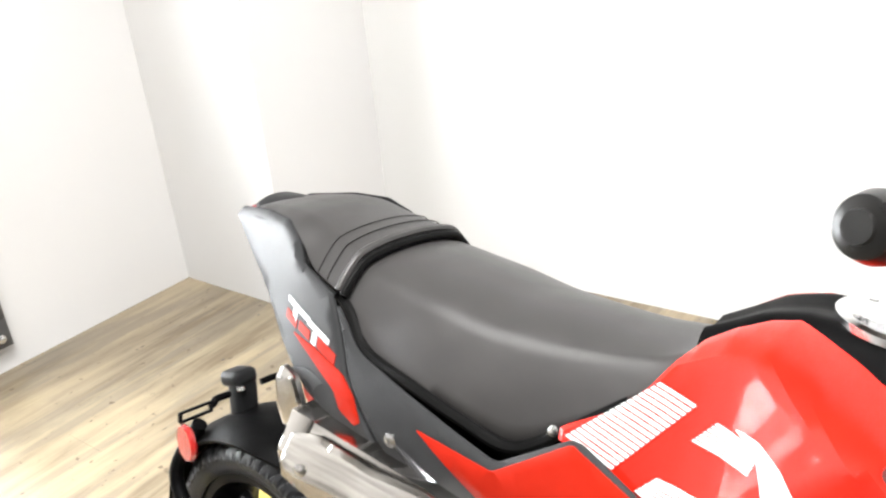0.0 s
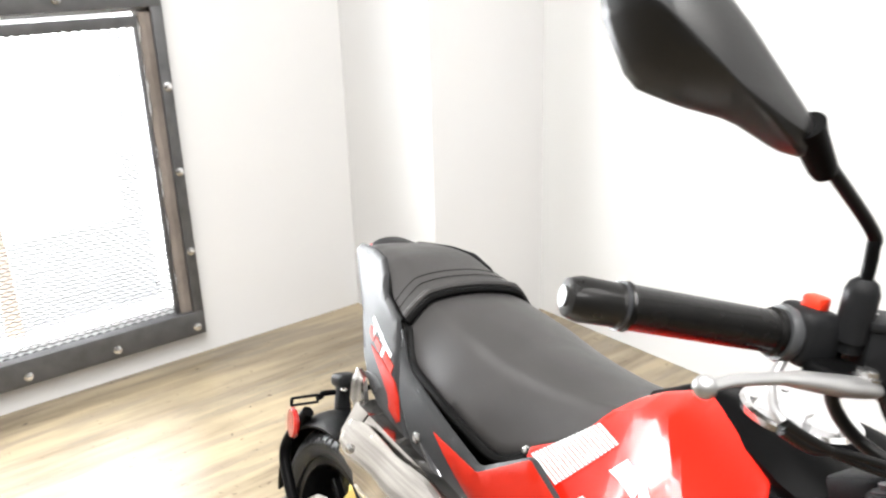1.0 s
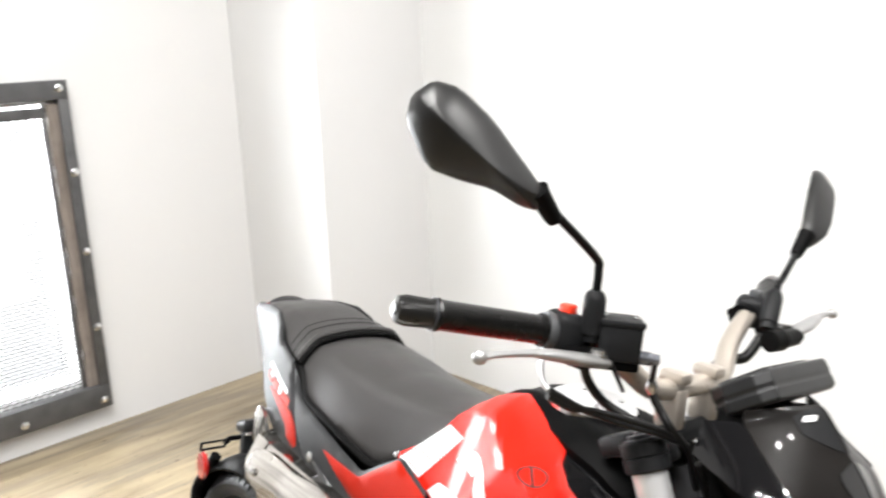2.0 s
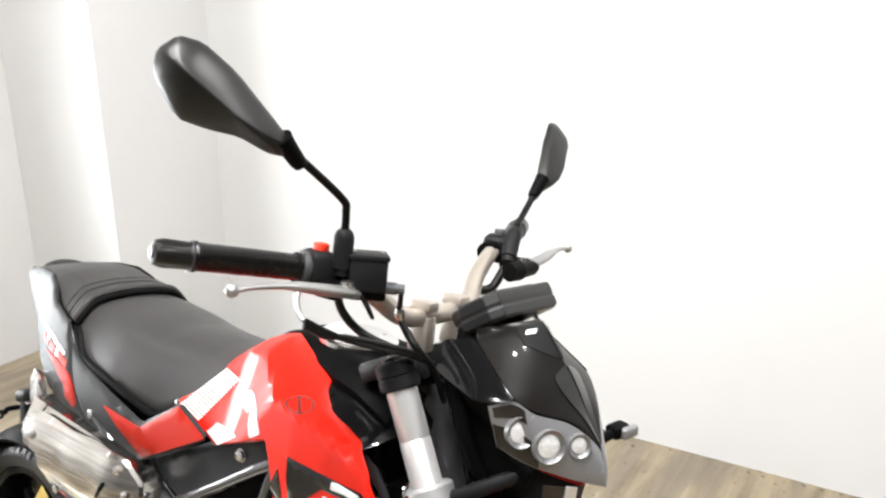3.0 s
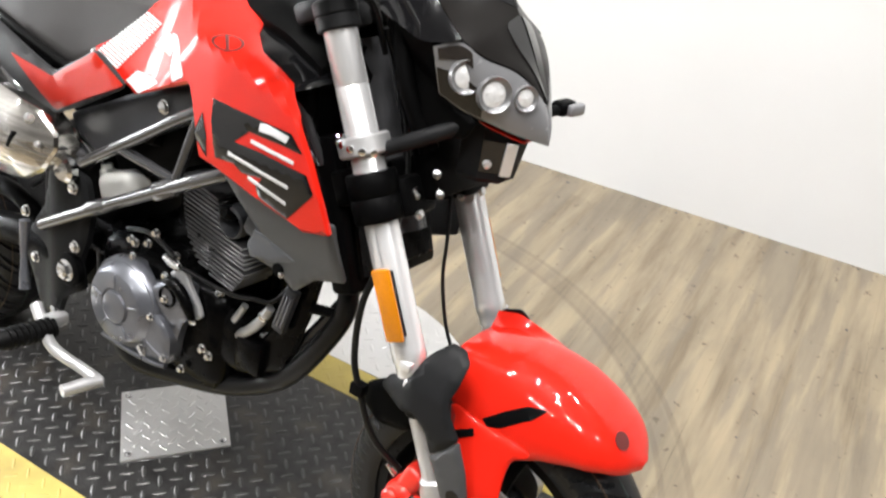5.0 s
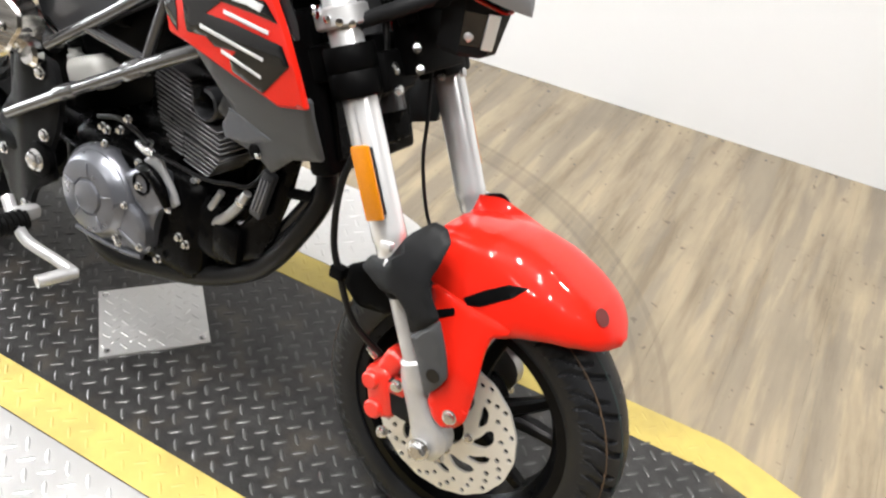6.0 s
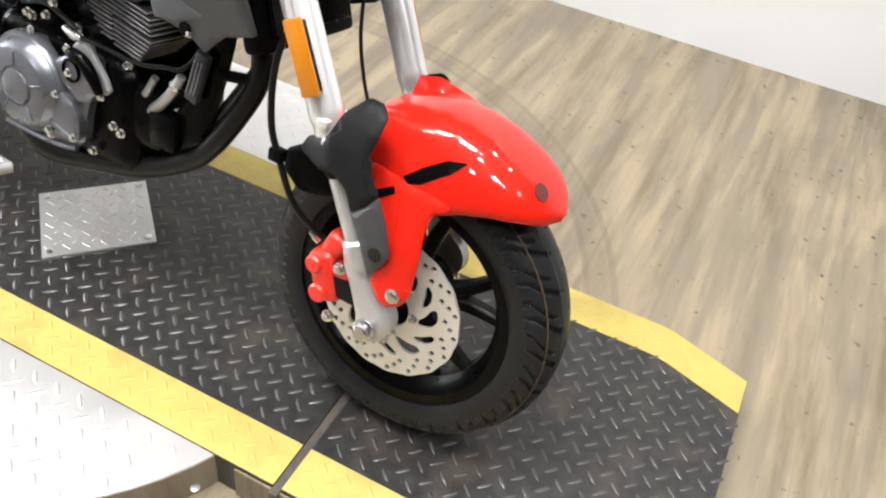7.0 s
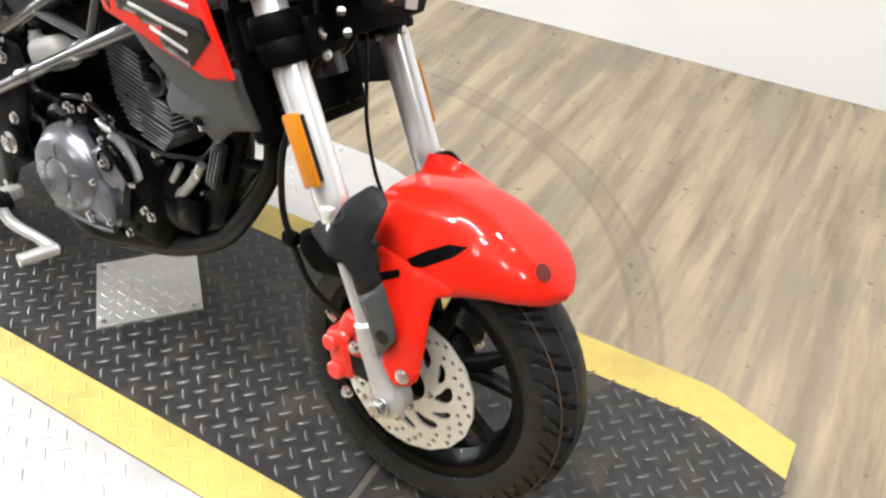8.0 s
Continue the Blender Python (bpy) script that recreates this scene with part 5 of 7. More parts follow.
def seat_mesh(rows, depth=0.03):
    table = [[(r[0], r[i]) for r in rows] for i in (1, 2, 3, 4)]
    x0, x1 = rows[0][0], rows[-1][0]
    secs = []
    for i in range(49):
        x = x0 + (x1 - x0) * i / 48

        def soft(t):
            e = 0.012
            return (lerp(t, x - e) + 2 * lerp(t, x) + lerp(t, x + e)) / 4
        w, ze, zt, ln = [soft(sorted(t)) for t in table]
        ring = seat_ring(x, w, ze, zt, ln)
        low = [(x, w * 0.93, ze - depth * 0.35), (x, w * 0.7, ze - depth * 0.5), (x, -w * 0.7, ze - depth * 0.5), (x, -w * 0.93, ze - depth * 0.35)]
        secs.append(ring + low)
    return loft(secs)


RIDER = [(-0.990, 0.104, 0.750, 0.782, 0.0), (-0.965, 0.112, 0.737, 0.786, 0.0), (-0.930, 0.122, 0.706, 0.786, 0.0), (-0.860, 0.126, 0.690, 0.780, 0.0), (-0.800, 0.123, 0.674, 0.773, 0.0), (-0.742, 0.113, 0.660, 0.773, 0.01), (-0.690, 0.098, 0.692, 0.772, 0.025), (-0.640, 0.082, 0.732, 0.776, 0.035), (-0.590, 0.060, 0.775, 0.792, 0.02), (-0.572, 0.045, 0.786, 0.796, 0.0)]
PILLION = [(-1.215, 0.050, 0.788, 0.797, 0.0), (-1.190, 0.064, 0.795, 0.806, 0.0), (-1.130, 0.078, 0.800, 0.815, 0.0), (-1.090, 0.087, 0.798, 0.816, 0.0), (-1.062, 0.094, 0.782, 0.812, 0.0), (-1.045, 0.101, 0.766, 0.809, 0.0), (-1.010, 0.108, 0.757, 0.803, 0.0), (-0.985, 0.112, 0.752, 0.797, 0.0)]
seat = bp("rider_seat", seat_mesh(RIDER), M_SEAT, "black grained vinyl rider seat", angle=60)
pill = bp("pillion_seat", seat_mesh(PILLION), M_SEAT, "black vinyl pillion seat with a rounded front welt", angle=60)


def strap(x, w, ze, zt, r, dx=0.0):
    ring = seat_ring(x, w, ze, zt)
    return tube([(p[0] + dx, p[1] * 1.01, p[2] + 0.001) for p in ring], r, 8, 1)


part("welt", strap(-0.984, 0.1125, 0.753, 0.797, 0.005), M_SEAT, pill, "rolled black welt")
part("stitch_line", strap(-1.008, 0.1088, 0.757, 0.8026, 0.0006), M_RUBBER, pill)
part("stitch_line", strap(-1.026, 0.1055, 0.761, 0.8058, 0.0005), M_RUBBER, pill)
# dark strip laid on the seat; puts the gap's shade into the colour
part("seat_gap_shade", strap(-0.9765, 0.1120, 0.748, 0.7900, 0.0055), M_RUBBER, pill, "dark strip drawing the shaded gap between the two seats")
for s in (-1, 1):
    # trim drawn thick, so its black also stands for the shaded gap below
    edge = [(x, s * (w + 0.002), ze - 0.004) for x, w, ze, zt, ln in RIDER[:-2]]
    part("seat_piping", tube(edge, 0.0065, 8, 6), M_RUBBER, seat, "black seat edge trim, thickened for the dark gap below")
    edge2 = [(x, s * (w + 0.003), ze - 0.004) for x, w, ze, zt, ln in PILLION]
    part("seat_piping", tube(edge2, 0.004, 8, 6), M_RUBBER, pill)
for s in (-1, 1):
    part("seat_bolt", bolt(0.0045, 0.005, Matrix.Translation((-0.700, s * 0.108, 0.687)) @ pose(0, 0, 0, 80 if s < 0 else -80), False), M_BOLT, seat)

# -- tail and side panels --
TAIL_W = [(-1.245, 0.064), (-1.22, 0.071), (-1.18, 0.082), (-1.13, 0.095), (-1.05, 0.114), (-0.97, 0.122), (-0.88, 0.126), (-0.72, 0.122), (-0.60, 0.126)]


def tail_half(x, z):
    w = (lerp(TAIL_W, x - 0.022) + 2 * lerp(TAIL_W, x) + lerp(TAIL_W, x + 0.022)) / 4
    flare = 0.021 * math.exp(-((z - 0.63) / 0.075) ** 2) - 0.9 * max(0.0, z - 0.738) ** 1.6
    return w + flare


TAIL = [(-1.240, 0.782), (-1.226, 0.796), (-1.150, 0.808), (-1.100, 0.808), (-1.068, 0.792), (-1.050, 0.768), (-0.990, 0.750), (-0.966, 0.706), (-0.946, 0.668), (-0.890, 0.604), (-0.950, 0.606), (-1.012, 0.628), (-1.075, 0.672), (-1.150, 0.730)]
SIDE = [(-0.980, 0.744), (-0.934, 0.700), (-0.800, 0.664), (-0.742, 0.650), (-0.706, 0.674), (-0.664, 0.702), (-0.588, 0.672), (-0.680, 0.618), (-0.752, 0.584), (-0.716, 0.536), (-0.742, 0.528), (-0.880, 0.606), (-0.940, 0.668)]
for s in (-1, 1):
    tail = bp("tail_panel", panel(TAIL, tail_half, 0.006, s, 0.014, 0.003, 0.05), M_TAIL, "matt dark grey tail panel with red stripe")
    sp = bp("side_panel", panel(SIDE, lambda x, z: tail_half(x, z) + 0.002, 0.006, s, 0.014, 0.003, 0.10), M_TAIL, "matt dark grey side panel with a red sticker")
    sticker("red_sticker", [(-0.838, 0.652), (-0.742, 0.643), (-0.665, 0.698), (-0.592, 0.672), (-0.737, 0.595)], lambda x, z: tail_half(x, z) + 0.002, M_REDSAT, sp, 0.001, s, 0.014, 0.03, "bright red sticker")
    sticker("red_stripe", [(-1.050, 0.690), (-1.002, 0.684), (-0.953, 0.672), (-0.930, 0.654), (-0.917, 0.628), (-0.926, 0.621), (-0.951, 0.632), (-0.962, 0.650), (-1.002, 0.669)], tail_half, M_REDSAT, tail, 0.001, s, 0.012, 0.06, "red stripe sticker")
    for ox, oz, w, h, mt in ((-1.044, 0.717, 0.046, 0.006, M_WHITE), (-1.050, 0.708, 0.008, 0.012, M_WHITE), (-1.003, 0.703, 0.042, 0.006, M_WHITE), (-1.008, 0.693, 0.008, 0.012, M_WHITE), (-1.056, 0.703, 0.024, 0.010, M_REDSAT), (-1.028, 0.697, 0.022, 0.010, M_REDSAT), (-0.984, 0.687, 0.034, 0.012, M_REDSAT)):
        sl = -0.30
        q = [(ox - w / 2, oz - h / 2 - sl * w / 2), (ox + w / 2, oz - h / 2 + sl * w / 2), (ox + w / 2, oz + h / 2 + sl * w / 2), (ox - w / 2, oz + h / 2 - sl * w / 2)]
        sticker("graphic_bar", q, tail_half, mt, tail, 0.0012, s)
    part("panel_screw", bolt(0.008, 0.005, Matrix.Translation((-0.868, s * 0.146, 0.628)) @ pose(0, 0, 0, 90 if s < 0 else -90), False), M_BOLT, sp)
    part("panel_screw", bolt(0.006, 0.005, Matrix.Translation((-0.735, s * 0.136, 0.575)) @ pose(0, 0, 0, 90 if s < 0 else -90), False), M_BOLT, sp)
    # airbox cover between side panel and upper frame tube
    air = bp("airbox_cover", panel([(-0.724, 0.560), (-0.745, 0.586), (-0.680, 0.618), (-0.602, 0.660), (-0.530, 0.688), (-0.470, 0.706), (-0.462, 0.670), (-0.560, 0.612), (-0.672, 0.542)], lambda x, z: 0.118 - (z - 0.56) * 0.06, 0.02, s, 0.014, 0.005, 0.10), M_AIRBOX, "dark grey airbox side cover")
    part("cover_bolt", bolt(0.008, 0.006, Matrix.Translation((-0.548, s * 0.112, 0.654)) @ pose(0, 0, 0, 90 if s < 0 else -90), False), M_BOLT, air)
bp("tail_top", loft([[(x, w * math.cos(t), zc + h * math.sin(t)) for t in [2 * math.pi * k / 20 for k in range(20)]] for x, w, zc, h in ((-0.95, 0.09, 0.72, 0.04), (-1.08, 0.078, 0.748, 0.045), (-1.16, 0.058, 0.775, 0.034), (-1.225, 0.040, 0.790, 0.016), (-1.240, 0.026, 0.790, 0.008))]), M_DARKGREY, "dark grey tail underside")
# added filler, unseen itself; keeps the slit beside the seat dark
bp("seat_filler", box(0.24, 0.19, 0.05, 0.012, 2, Matrix.Translation((-0.975, 0, 0.728)) @ pose(0, 0, 0, 0, 8, 0)), M_BLACK, "black filler box keeping the slit under the seats dark")
# widened beyond its part as black backing, so the gap before it reads dark
bp("subframe_cover", box(0.40, 0.20, 0.11, 0.02, 2, Matrix.Translation((-0.78, 0, 0.632))), M_BLACK, "black under-seat box, widened as backing for the dark gap")

# -- exhaust --
SIL_A, SIL_B = Vector((-0.715, -0.142, 0.542)), Vector((-1.000, -0.150, 0.572))
SIL_RING = [(1.0, -0.40), (1.0, 0.22), (0.42, 1.0), (-0.45, 1.0), (-1.0, 0.30), (-1.0, -0.40), (-0.45, -1.0), (0.38, -1.0)]


def sil_ring(u, h, w, back=0.0):
    """One eight-sided section of the silencer; back leans its top to the rear."""
    d = (SIL_B - SIL_A).normalized()
    up = Vector((0, 0, 1)) - d * d.z
    up.normalize()
    c = SIL_A + (SIL_B - SIL_A) * u
    return [c + up * (h * b) + Vector((0, -1, 0)) * (w * a) + d * (back * (b + 1) / 2) for a, b in SIL_RING]


def muffler():
    """Eight-sided folded silencer canted up at the rear."""
    rows = [(0.0, 0.024, 0.024), (0.04, 0.036, 0.032), (0.14, 0.046, 0.036), (0.35, 0.050, 0.040), (0.65, 0.050, 0.041), (0.905, 0.049, 0.040)]
    bm = loft([sil_ring(u, h, w) for u, h, w in rows])
    bmesh.ops.bevel(bm, geom=[e for e in bm.edges if e.is_manifold and e.calc_face_angle(0) > 0.5], offset=0.004, segments=2, profile=0.5, affect="EDGES", clamp_overlap=True)
    return bm


exh = bp("silencer", muffler(), M_SHIELD, "brushed steel silencer with a flat heat plate")
def shield_half(x, z):
    """The outer shield: a flat middle band, folded back above and below."""
    d = z - (0.548 + (-0.70 - x) * 0.03)
    fold = 0.42 * max(0.0, abs(d) - 0.020) + 0.25 * max(0.0, abs(d) - 0.050)
    return 0.198 - fold - 0.25 * max(0.0, x + 0.76) + 0.0018 * math.cos((x + 0.85) * 60) * max(0.0, 1 - abs(d) / 0.06)


SHIELD = [(-0.985, 0.606), (-0.950, 0.614), (-0.865, 0.608), (-0.797, 0.611), (-0.727, 0.603), (-0.687, 0.578), (-0.683, 0.558), (-0.707, 0.519), (-0.756, 0.488), (-0.830, 0.467), (-0.885, 0.478), (-0.922, 0.503), (-0.938, 0.530), (-0.941, 0.548), (-0.975, 0.556), (-0.991, 0.572)]
part("heat_shield", panel(SHIELD, shield_half, 0.004, -1, 0.011, 0.003, 0.08), M_SHIELD, exh, "folded brushed steel heat shield", angle=14)
for x, z in ((-0.712, 0.556), (-0.900, 0.500), (-0.735, 0.588), (-0.954, 0.578)):
    part("shield_bolt", bolt(0.006, 0.004, ytool(x, -shield_half(x, z) - 0.0005, z), False), M_BOLT, exh)
part("shield_slot", box(0.006, 0.003, 0.030, 0.002, 2, Matrix.Translation((-0.757, -shield_half(-0.757, 0.553) - 0.0004, 0.553)) @ pose(0, 0, 0, 0, 30, 0)), M_BLACK, exh)
part("end_cap", loft([sil_ring(0.90, 0.050, 0.041), sil_ring(0.91, 0.051, 0.042), sil_ring(0.955, 0.050, 0.040, 0.020), sil_ring(0.965, 0.045, 0.036, 0.020), sil_ring(0.945, 0.034, 0.026, 0.014)]), M_STEEL, exh, "folded steel end cap", angle=25)
part("tail_pipe", rod((-0.985, -0.150, 0.566), (-1.015, -0.151, 0.572), [(0, 0.032), (0.7, 0.032), (1.0, 0.028), (1.0, 0.022), (0.3, 0.020)], 32), M_STEEL, exh)
part("inner_guard", panel([(-1.040, 0.652), (-1.010, 0.660), (-0.870, 0.628), (-0.815, 0.604), (-0.860, 0.600), (-0.990, 0.628)], lambda x, z: 0.140, 0.005, -1, 0.014, 0.002, 0.10), M_GREY, exh, "grey inner heat guard")
part("end_ear", panel([(-1.052, 0.640), (-1.040, 0.658), (-1.016, 0.650), (-0.998, 0.620), (-1.000, 0.585), (-1.040, 0.580), (-1.052, 0.605)], lambda x, z: 0.152 + 0.2 * max(0.0, x + 1.03), 0.010, -1, 0.010, 0.003, 0.12), M_STEEL, exh, "folded steel ear of the end cap")
for k in range(4):
    part("hanger", box(0.020, 0.016, 0.012, 0.003, 2, Matrix.Translation((-0.800 - 0.022 * k + 0.05, -0.135, 0.612 + 0.004 * k))), M_BOLT, exh)
bp("header_pipe", tube([(-0.310, -0.03, 0.545), (-0.262, -0.050, 0.535), (-0.239, -0.064, 0.492), (-0.242, -0.066, 0.455), (-0.268, -0.068, 0.400), (-0.302, -0.070, 0.346), (-0.342, -0.070, 0.306), (-0.420, -0.072, 0.262), (-0.520, -0.074, 0.232), (-0.62, -0.08, 0.222), (-0.70, -0.06, 0.28), (-0.735, -0.05, 0.42), (-0.745, -0.085, 0.500), (-0.765, -0.125, 0.535)], [0.0140, 0.0140, 0.0140, 0.0140, 0.0140, 0.0145, 0.0155, 0.017, 0.020, 0.022, 0.022, 0.022, 0.024], 22, 8), M_HEADER, "matt black exhaust header")
# added black volume in place of the deep shadow behind the engine
bp("rear_shadow_filler", box(0.22, 0.13, 0.26, 0.03, 2, Matrix.Translation((-0.79, 0.0, 0.395))), M_BLACK, "black filler box for the shadowed space behind the engine")
bp("lower_frame_tube", tube([(-0.225, -0.03, 0.53), (-0.30, -0.045, 0.40), (-0.34, -0.05, 0.335)], 0.009, 14), M_FRAME, "black down tube")

# -- frame --
for s in (-1, 1):
    for pts, r in (([(-0.678, 0.140, 0.536), (-0.560, 0.140, 0.612), (-0.462, 0.138, 0.676), (-0.36, 0.11, 0.730), (-0.30, 0.05, 0.755)], 0.0085),
                   ([(-0.770, 0.140, 0.402), (-0.690, 0.140, 0.450), (-0.560, 0.142, 0.526), (-0.405, 0.142, 0.614), (-0.33, 0.11, 0.655), (-0.27, 0.05, 0.68)], 0.0098)):
        bp("frame_tube", tube([(x, s * y, z) for x, y, z in pts], r, 16), M_FRAME, "gloss black trellis frame tube")
    for a, b in (((-0.488, 0.141, 0.568), (-0.455, 0.138, 0.672)), ((-0.600, 0.140, 0.584), (-0.488, 0.13, 0.57)), ((-0.40, 0.14, 0.62), (-0.36, 0.115, 0.725)), ((-0.330, 0.11, 0.742), (-0.29, 0.09, 0.66))):
        bp("frame_brace", rod((a[0], s * a[1], a[2]), (b[0], s * b[1], b[2]), [(0, 0), (0, 0.007), (1, 0.007), (1, 0)], 16), M_FRAME, "gloss black frame brace")
    bp("frame_collar", rod((-0.655, s * 0.1405, 0.472), (-0.618, s * 0.141, 0.493), [(0, 0), (0, 0.0118), (0.9, 0.0118), (1, 0.0108), (1, 0)], 20), M_FRAME, "black tube collar")
    bp("weld_node", box(0.05, 0.018, 0.026, 0.007, 2, Matrix.Translation((-0.50, s * 0.143, 0.560)) @ pose(0, 0, 0, 0, -30, 0)), M_FRAME)
    pl = bp("frame_plate", panel([(-0.768, 0.498), (-0.735, 0.512), (-0.690, 0.502), (-0.676, 0.450), (-0.684, 0.405), (-0.700, 0.360), (-0.690, 0.318), (-0.728, 0.290), (-0.742, 0.245), (-0.790, 0.235), (-0.815, 0.290), (-0.845, 0.345), (-0.812, 0.392), (-0.785, 0.430)], lambda x, z: 0.128 + 0.010 * math.exp(-((x + 0.74) / 0.03) ** 2), 0.014, s, 0.014, 0.004, 0.10), M_DARKGREY, "dark grey cast swingarm pivot plate")
    part("pivot_bolt", bolt(0.014, 0.012, Matrix.Translation((-0.712, s * 0.137, 0.348)) @ pose(0, 0, 0, 90 if s < 0 else -90)), M_BOLT, pl)
    part("pivot_boss", lathe([(0.028, -0.004), (0.028, 0.006), (0.022, 0.009), (0.0, 0.009)], 32, Matrix.Translation((-0.712, s * 0.130, 0.348)) @ pose(0, 0, 0, 90 if s < 0 else -90)), M_BLACK, pl)
    for x, z in ((-0.820, 0.405), (-0.795, 0.335), (-0.705, 0.485), (-0.745, 0.262), (-0.698, 0.392)):
        part("plate_bolt", bolt(0.0075, 0.007, Matrix.Translation((x, s * 0.133, z)) @ pose(0, 0, 0, 90 if s < 0 else -90), False), M_BOLT, pl)
    bp("frame_end_cap", lathe([(0.0, 0), (0.021, 0), (0.021, 0.010), (0.016, 0.015), (0.0, 0.015)], 32, Matrix.Translation((-0.713, s * 0.136, 0.514)) @ pose(0, 0, 0, 90 if s < 0 else -90)), M_CHROME, "chromed round frame plug")
    # swingarm
    sw = [(-0.72, 0.105, 0.345), (-0.86, 0.112, 0.350), (-1.02, 0.115, 0.305), (-1.215, 0.112, 0.245)]
    arm = tube([(x, s * y, z) for x, y, z in sw], [0.026, 0.026, 0.022, 0.022], 14)
    bp("swingarm", arm, M_BLACK, "black swingarm")
    bp("subframe_tube", tube([(-0.70, s * 0.11, 0.52), (-0.80, s * 0.115, 0.575), (-0.95, s * 0.10, 0.66), (-1.15, s * 0.06, 0.76)], 0.012, 14), M_FRAME, "black rear frame tube")
    bp("rest_strut", rod((-0.872, s * 0.140, 0.630), (-0.716, s * 0.146, 0.540), [(0, 0), (0, 0.0085), (1, 0.0085), (1, 0)], 16), M_FRAME, "gloss black footrest strut")
    bp("swingarm_brace", tube([(-0.78, s * 0.11, 0.372), (-0.90, s * 0.12, 0.415), (-1.05, s * 0.12, 0.36)], 0.014, 12), M_BLACK, "black swingarm brace")

# rear shock, with a red spring
shock = bp("rear_shock", rod((-0.80, 0.0, 0.62), (-0.92, 0.0, 0.36), [(0, 0), (0, 0.018), (0.3, 0.018), (0.3, 0.010), (1, 0.010), (1, 0)], 20), M_BLACK, "rear shock absorber")
helix = []
for i in range(121):
    u = i / 120
    c = Vector((-0.80, 0, 0.62)).lerp(Vector((-0.92, 0, 0.36)), 0.1 + 0.8 * u)
    helix.append((c.x + 0.030 * math.cos(u * 44), 0.030 * math.sin(u * 44), c.z + 0.010 * math.cos(u * 44)))
part("spring", tube(helix, 0.0055, 8, 1), M_CALIPER, shock, "red coil spring")

# -- engine --
eng = bp("engine", merge(
    box(0.28, 0.20, 0.17, 0.03, 3, Matrix.Translation((-0.555, 0.0, 0.330))),
    box(0.12, 0.13, 0.10, 0.02, 2, Matrix.Translation((-0.435, -0.025, 0.350))),
    box(0.20, 0.16, 0.07, 0.02, 2, Matrix.Translation((-0.66, 0.0, 0.385)))), M_ENGBLK, "black and grey single cylinder engine")
# clutch cover: flat case, a stepped round drum, a teardrop lobe and a pale boss with a sunk bolt
case = panel([(-0.668, 0.330), (-0.658, 0.364), (-0.633, 0.391), (-0.605, 0.403), (-0.586, 0.404), (-0.572, 0.396), (-0.556, 0.386), (-0.533, 0.397), (-0.510, 0.410), (-0.480, 0.408), (-0.463, 0.390), (-0.464, 0.369), (-0.483, 0.350), (-0.490, 0.321), (-0.494, 0.284), (-0.511, 0.267), (-0.534, 0.262), (-0.640, 0.254), (-0.666, 0.276)], lambda x, z: 0.117, 0.03, -1, 0.014, 0.004, 0.12)
cover = part("clutch_cover", case, M_ENGINE, eng, "grey painted clutch cover")
lid = lathe([(0.0735, 0.0), (0.0725, 0.010), (0.0690, 0.015), (0.0670, 0.0155), (0.0655, 0.018), (0.0565, 0.030), (0.0540, 0.0315), (0.0290, 0.0315), (0.0275, 0.029), (0.0260, 0.029), (0.0245, 0.0335), (0.0215, 0.0345), (0.0, 0.0350)], 72, ytool(-0.594, -0.110, 0.338))
drum = part("round_lid", lid, M_ENGINE, cover, "round stepped cover")
for k in range(5):
    a = radians(20 + 72 * k)
    part("lid_rib", box(0.022, 0.003, 0.0022, 0.001, 1, Matrix.Translation((-0.594 + 0.041 * math.cos(a), -0.1420, 0.338 + 0.041 * math.sin(a))) @ pose(0, 0, 0, 0, -20 - 72 * k, 0)), M_ENGINE, drum)
part("oil_lid", panel([(-0.5265, 0.352), (-0.503, 0.345), (-0.490, 0.326), (-0.490, 0.297), (-0.504, 0.280), (-0.524, 0.284), (-0.556, 0.298), (-0.558, 0.318), (-0.545, 0.336)], lambda x, z: 0.131 - 2.2 * ((x + 0.520) ** 2 + (z - 0.318) ** 2), 0.020, -1, 0.007, 0.003, 0.16), M_ENGINE, cover, "teardrop oil filter cover")
part("ridge", box(0.060, 0.006, 0.006, 0.002, 2, Matrix.Translation((-0.528, -0.129, 0.300)) @ pose(0, 0, 0, 0, 18, 0)), M_ENGINE, cover)
part("case_lip", tube([(-0.648, -0.117, 0.258), (-0.590, -0.119, 0.259), (-0.535, -0.119, 0.264), (-0.505, -0.117, 0.270)], 0.0042, 10), M_ENGINE, cover)
part("boss", panel([(-0.541, 0.390), (-0.518, 0.406), (-0.505, 0.412), (-0.478, 0.407), (-0.461, 0.393), (-0.461, 0.372), (-0.479, 0.354), (-0.497, 0.347), (-0.520, 0.362)], lambda x, z: 0.125, 0.014, -1, 0.008, 0.003, 0.14), M_ENGINE, cover, "raised boss")
part("boss_socket", lathe([(0.0165, -0.002), (0.0165, 0.0035), (0.0140, 0.0045), (0.0125, -0.002), (0.0, -0.002)], 28, ytool(-0.502, -0.1245, 0.392)), M_ENGBLK, cover)
part("boss_arch", tube([(-0.512, -0.121, 0.412), (-0.496, -0.126, 0.418), (-0.478, -0.126, 0.412), (-0.464, -0.124, 0.394), (-0.457, -0.120, 0.374)], [0.006, 0.0085, 0.0090, 0.0085, 0.006], 14), M_ENGBLK, cover)
part("clutch_arm", panel([(-0.520, 0.416), (-0.505, 0.432), (-0.489, 0.435), (-0.476, 0.413), (-0.456, 0.390), (-0.450, 0.376), (-0.459, 0.367), (-0.468, 0.381), (-0.486, 0.399), (-0.498, 0.414)], lambda x, z: 0.110, 0.007, -1, 0.006, 0.002, 0.10), M_ALU, cover, "bare alloy edge of the cover")
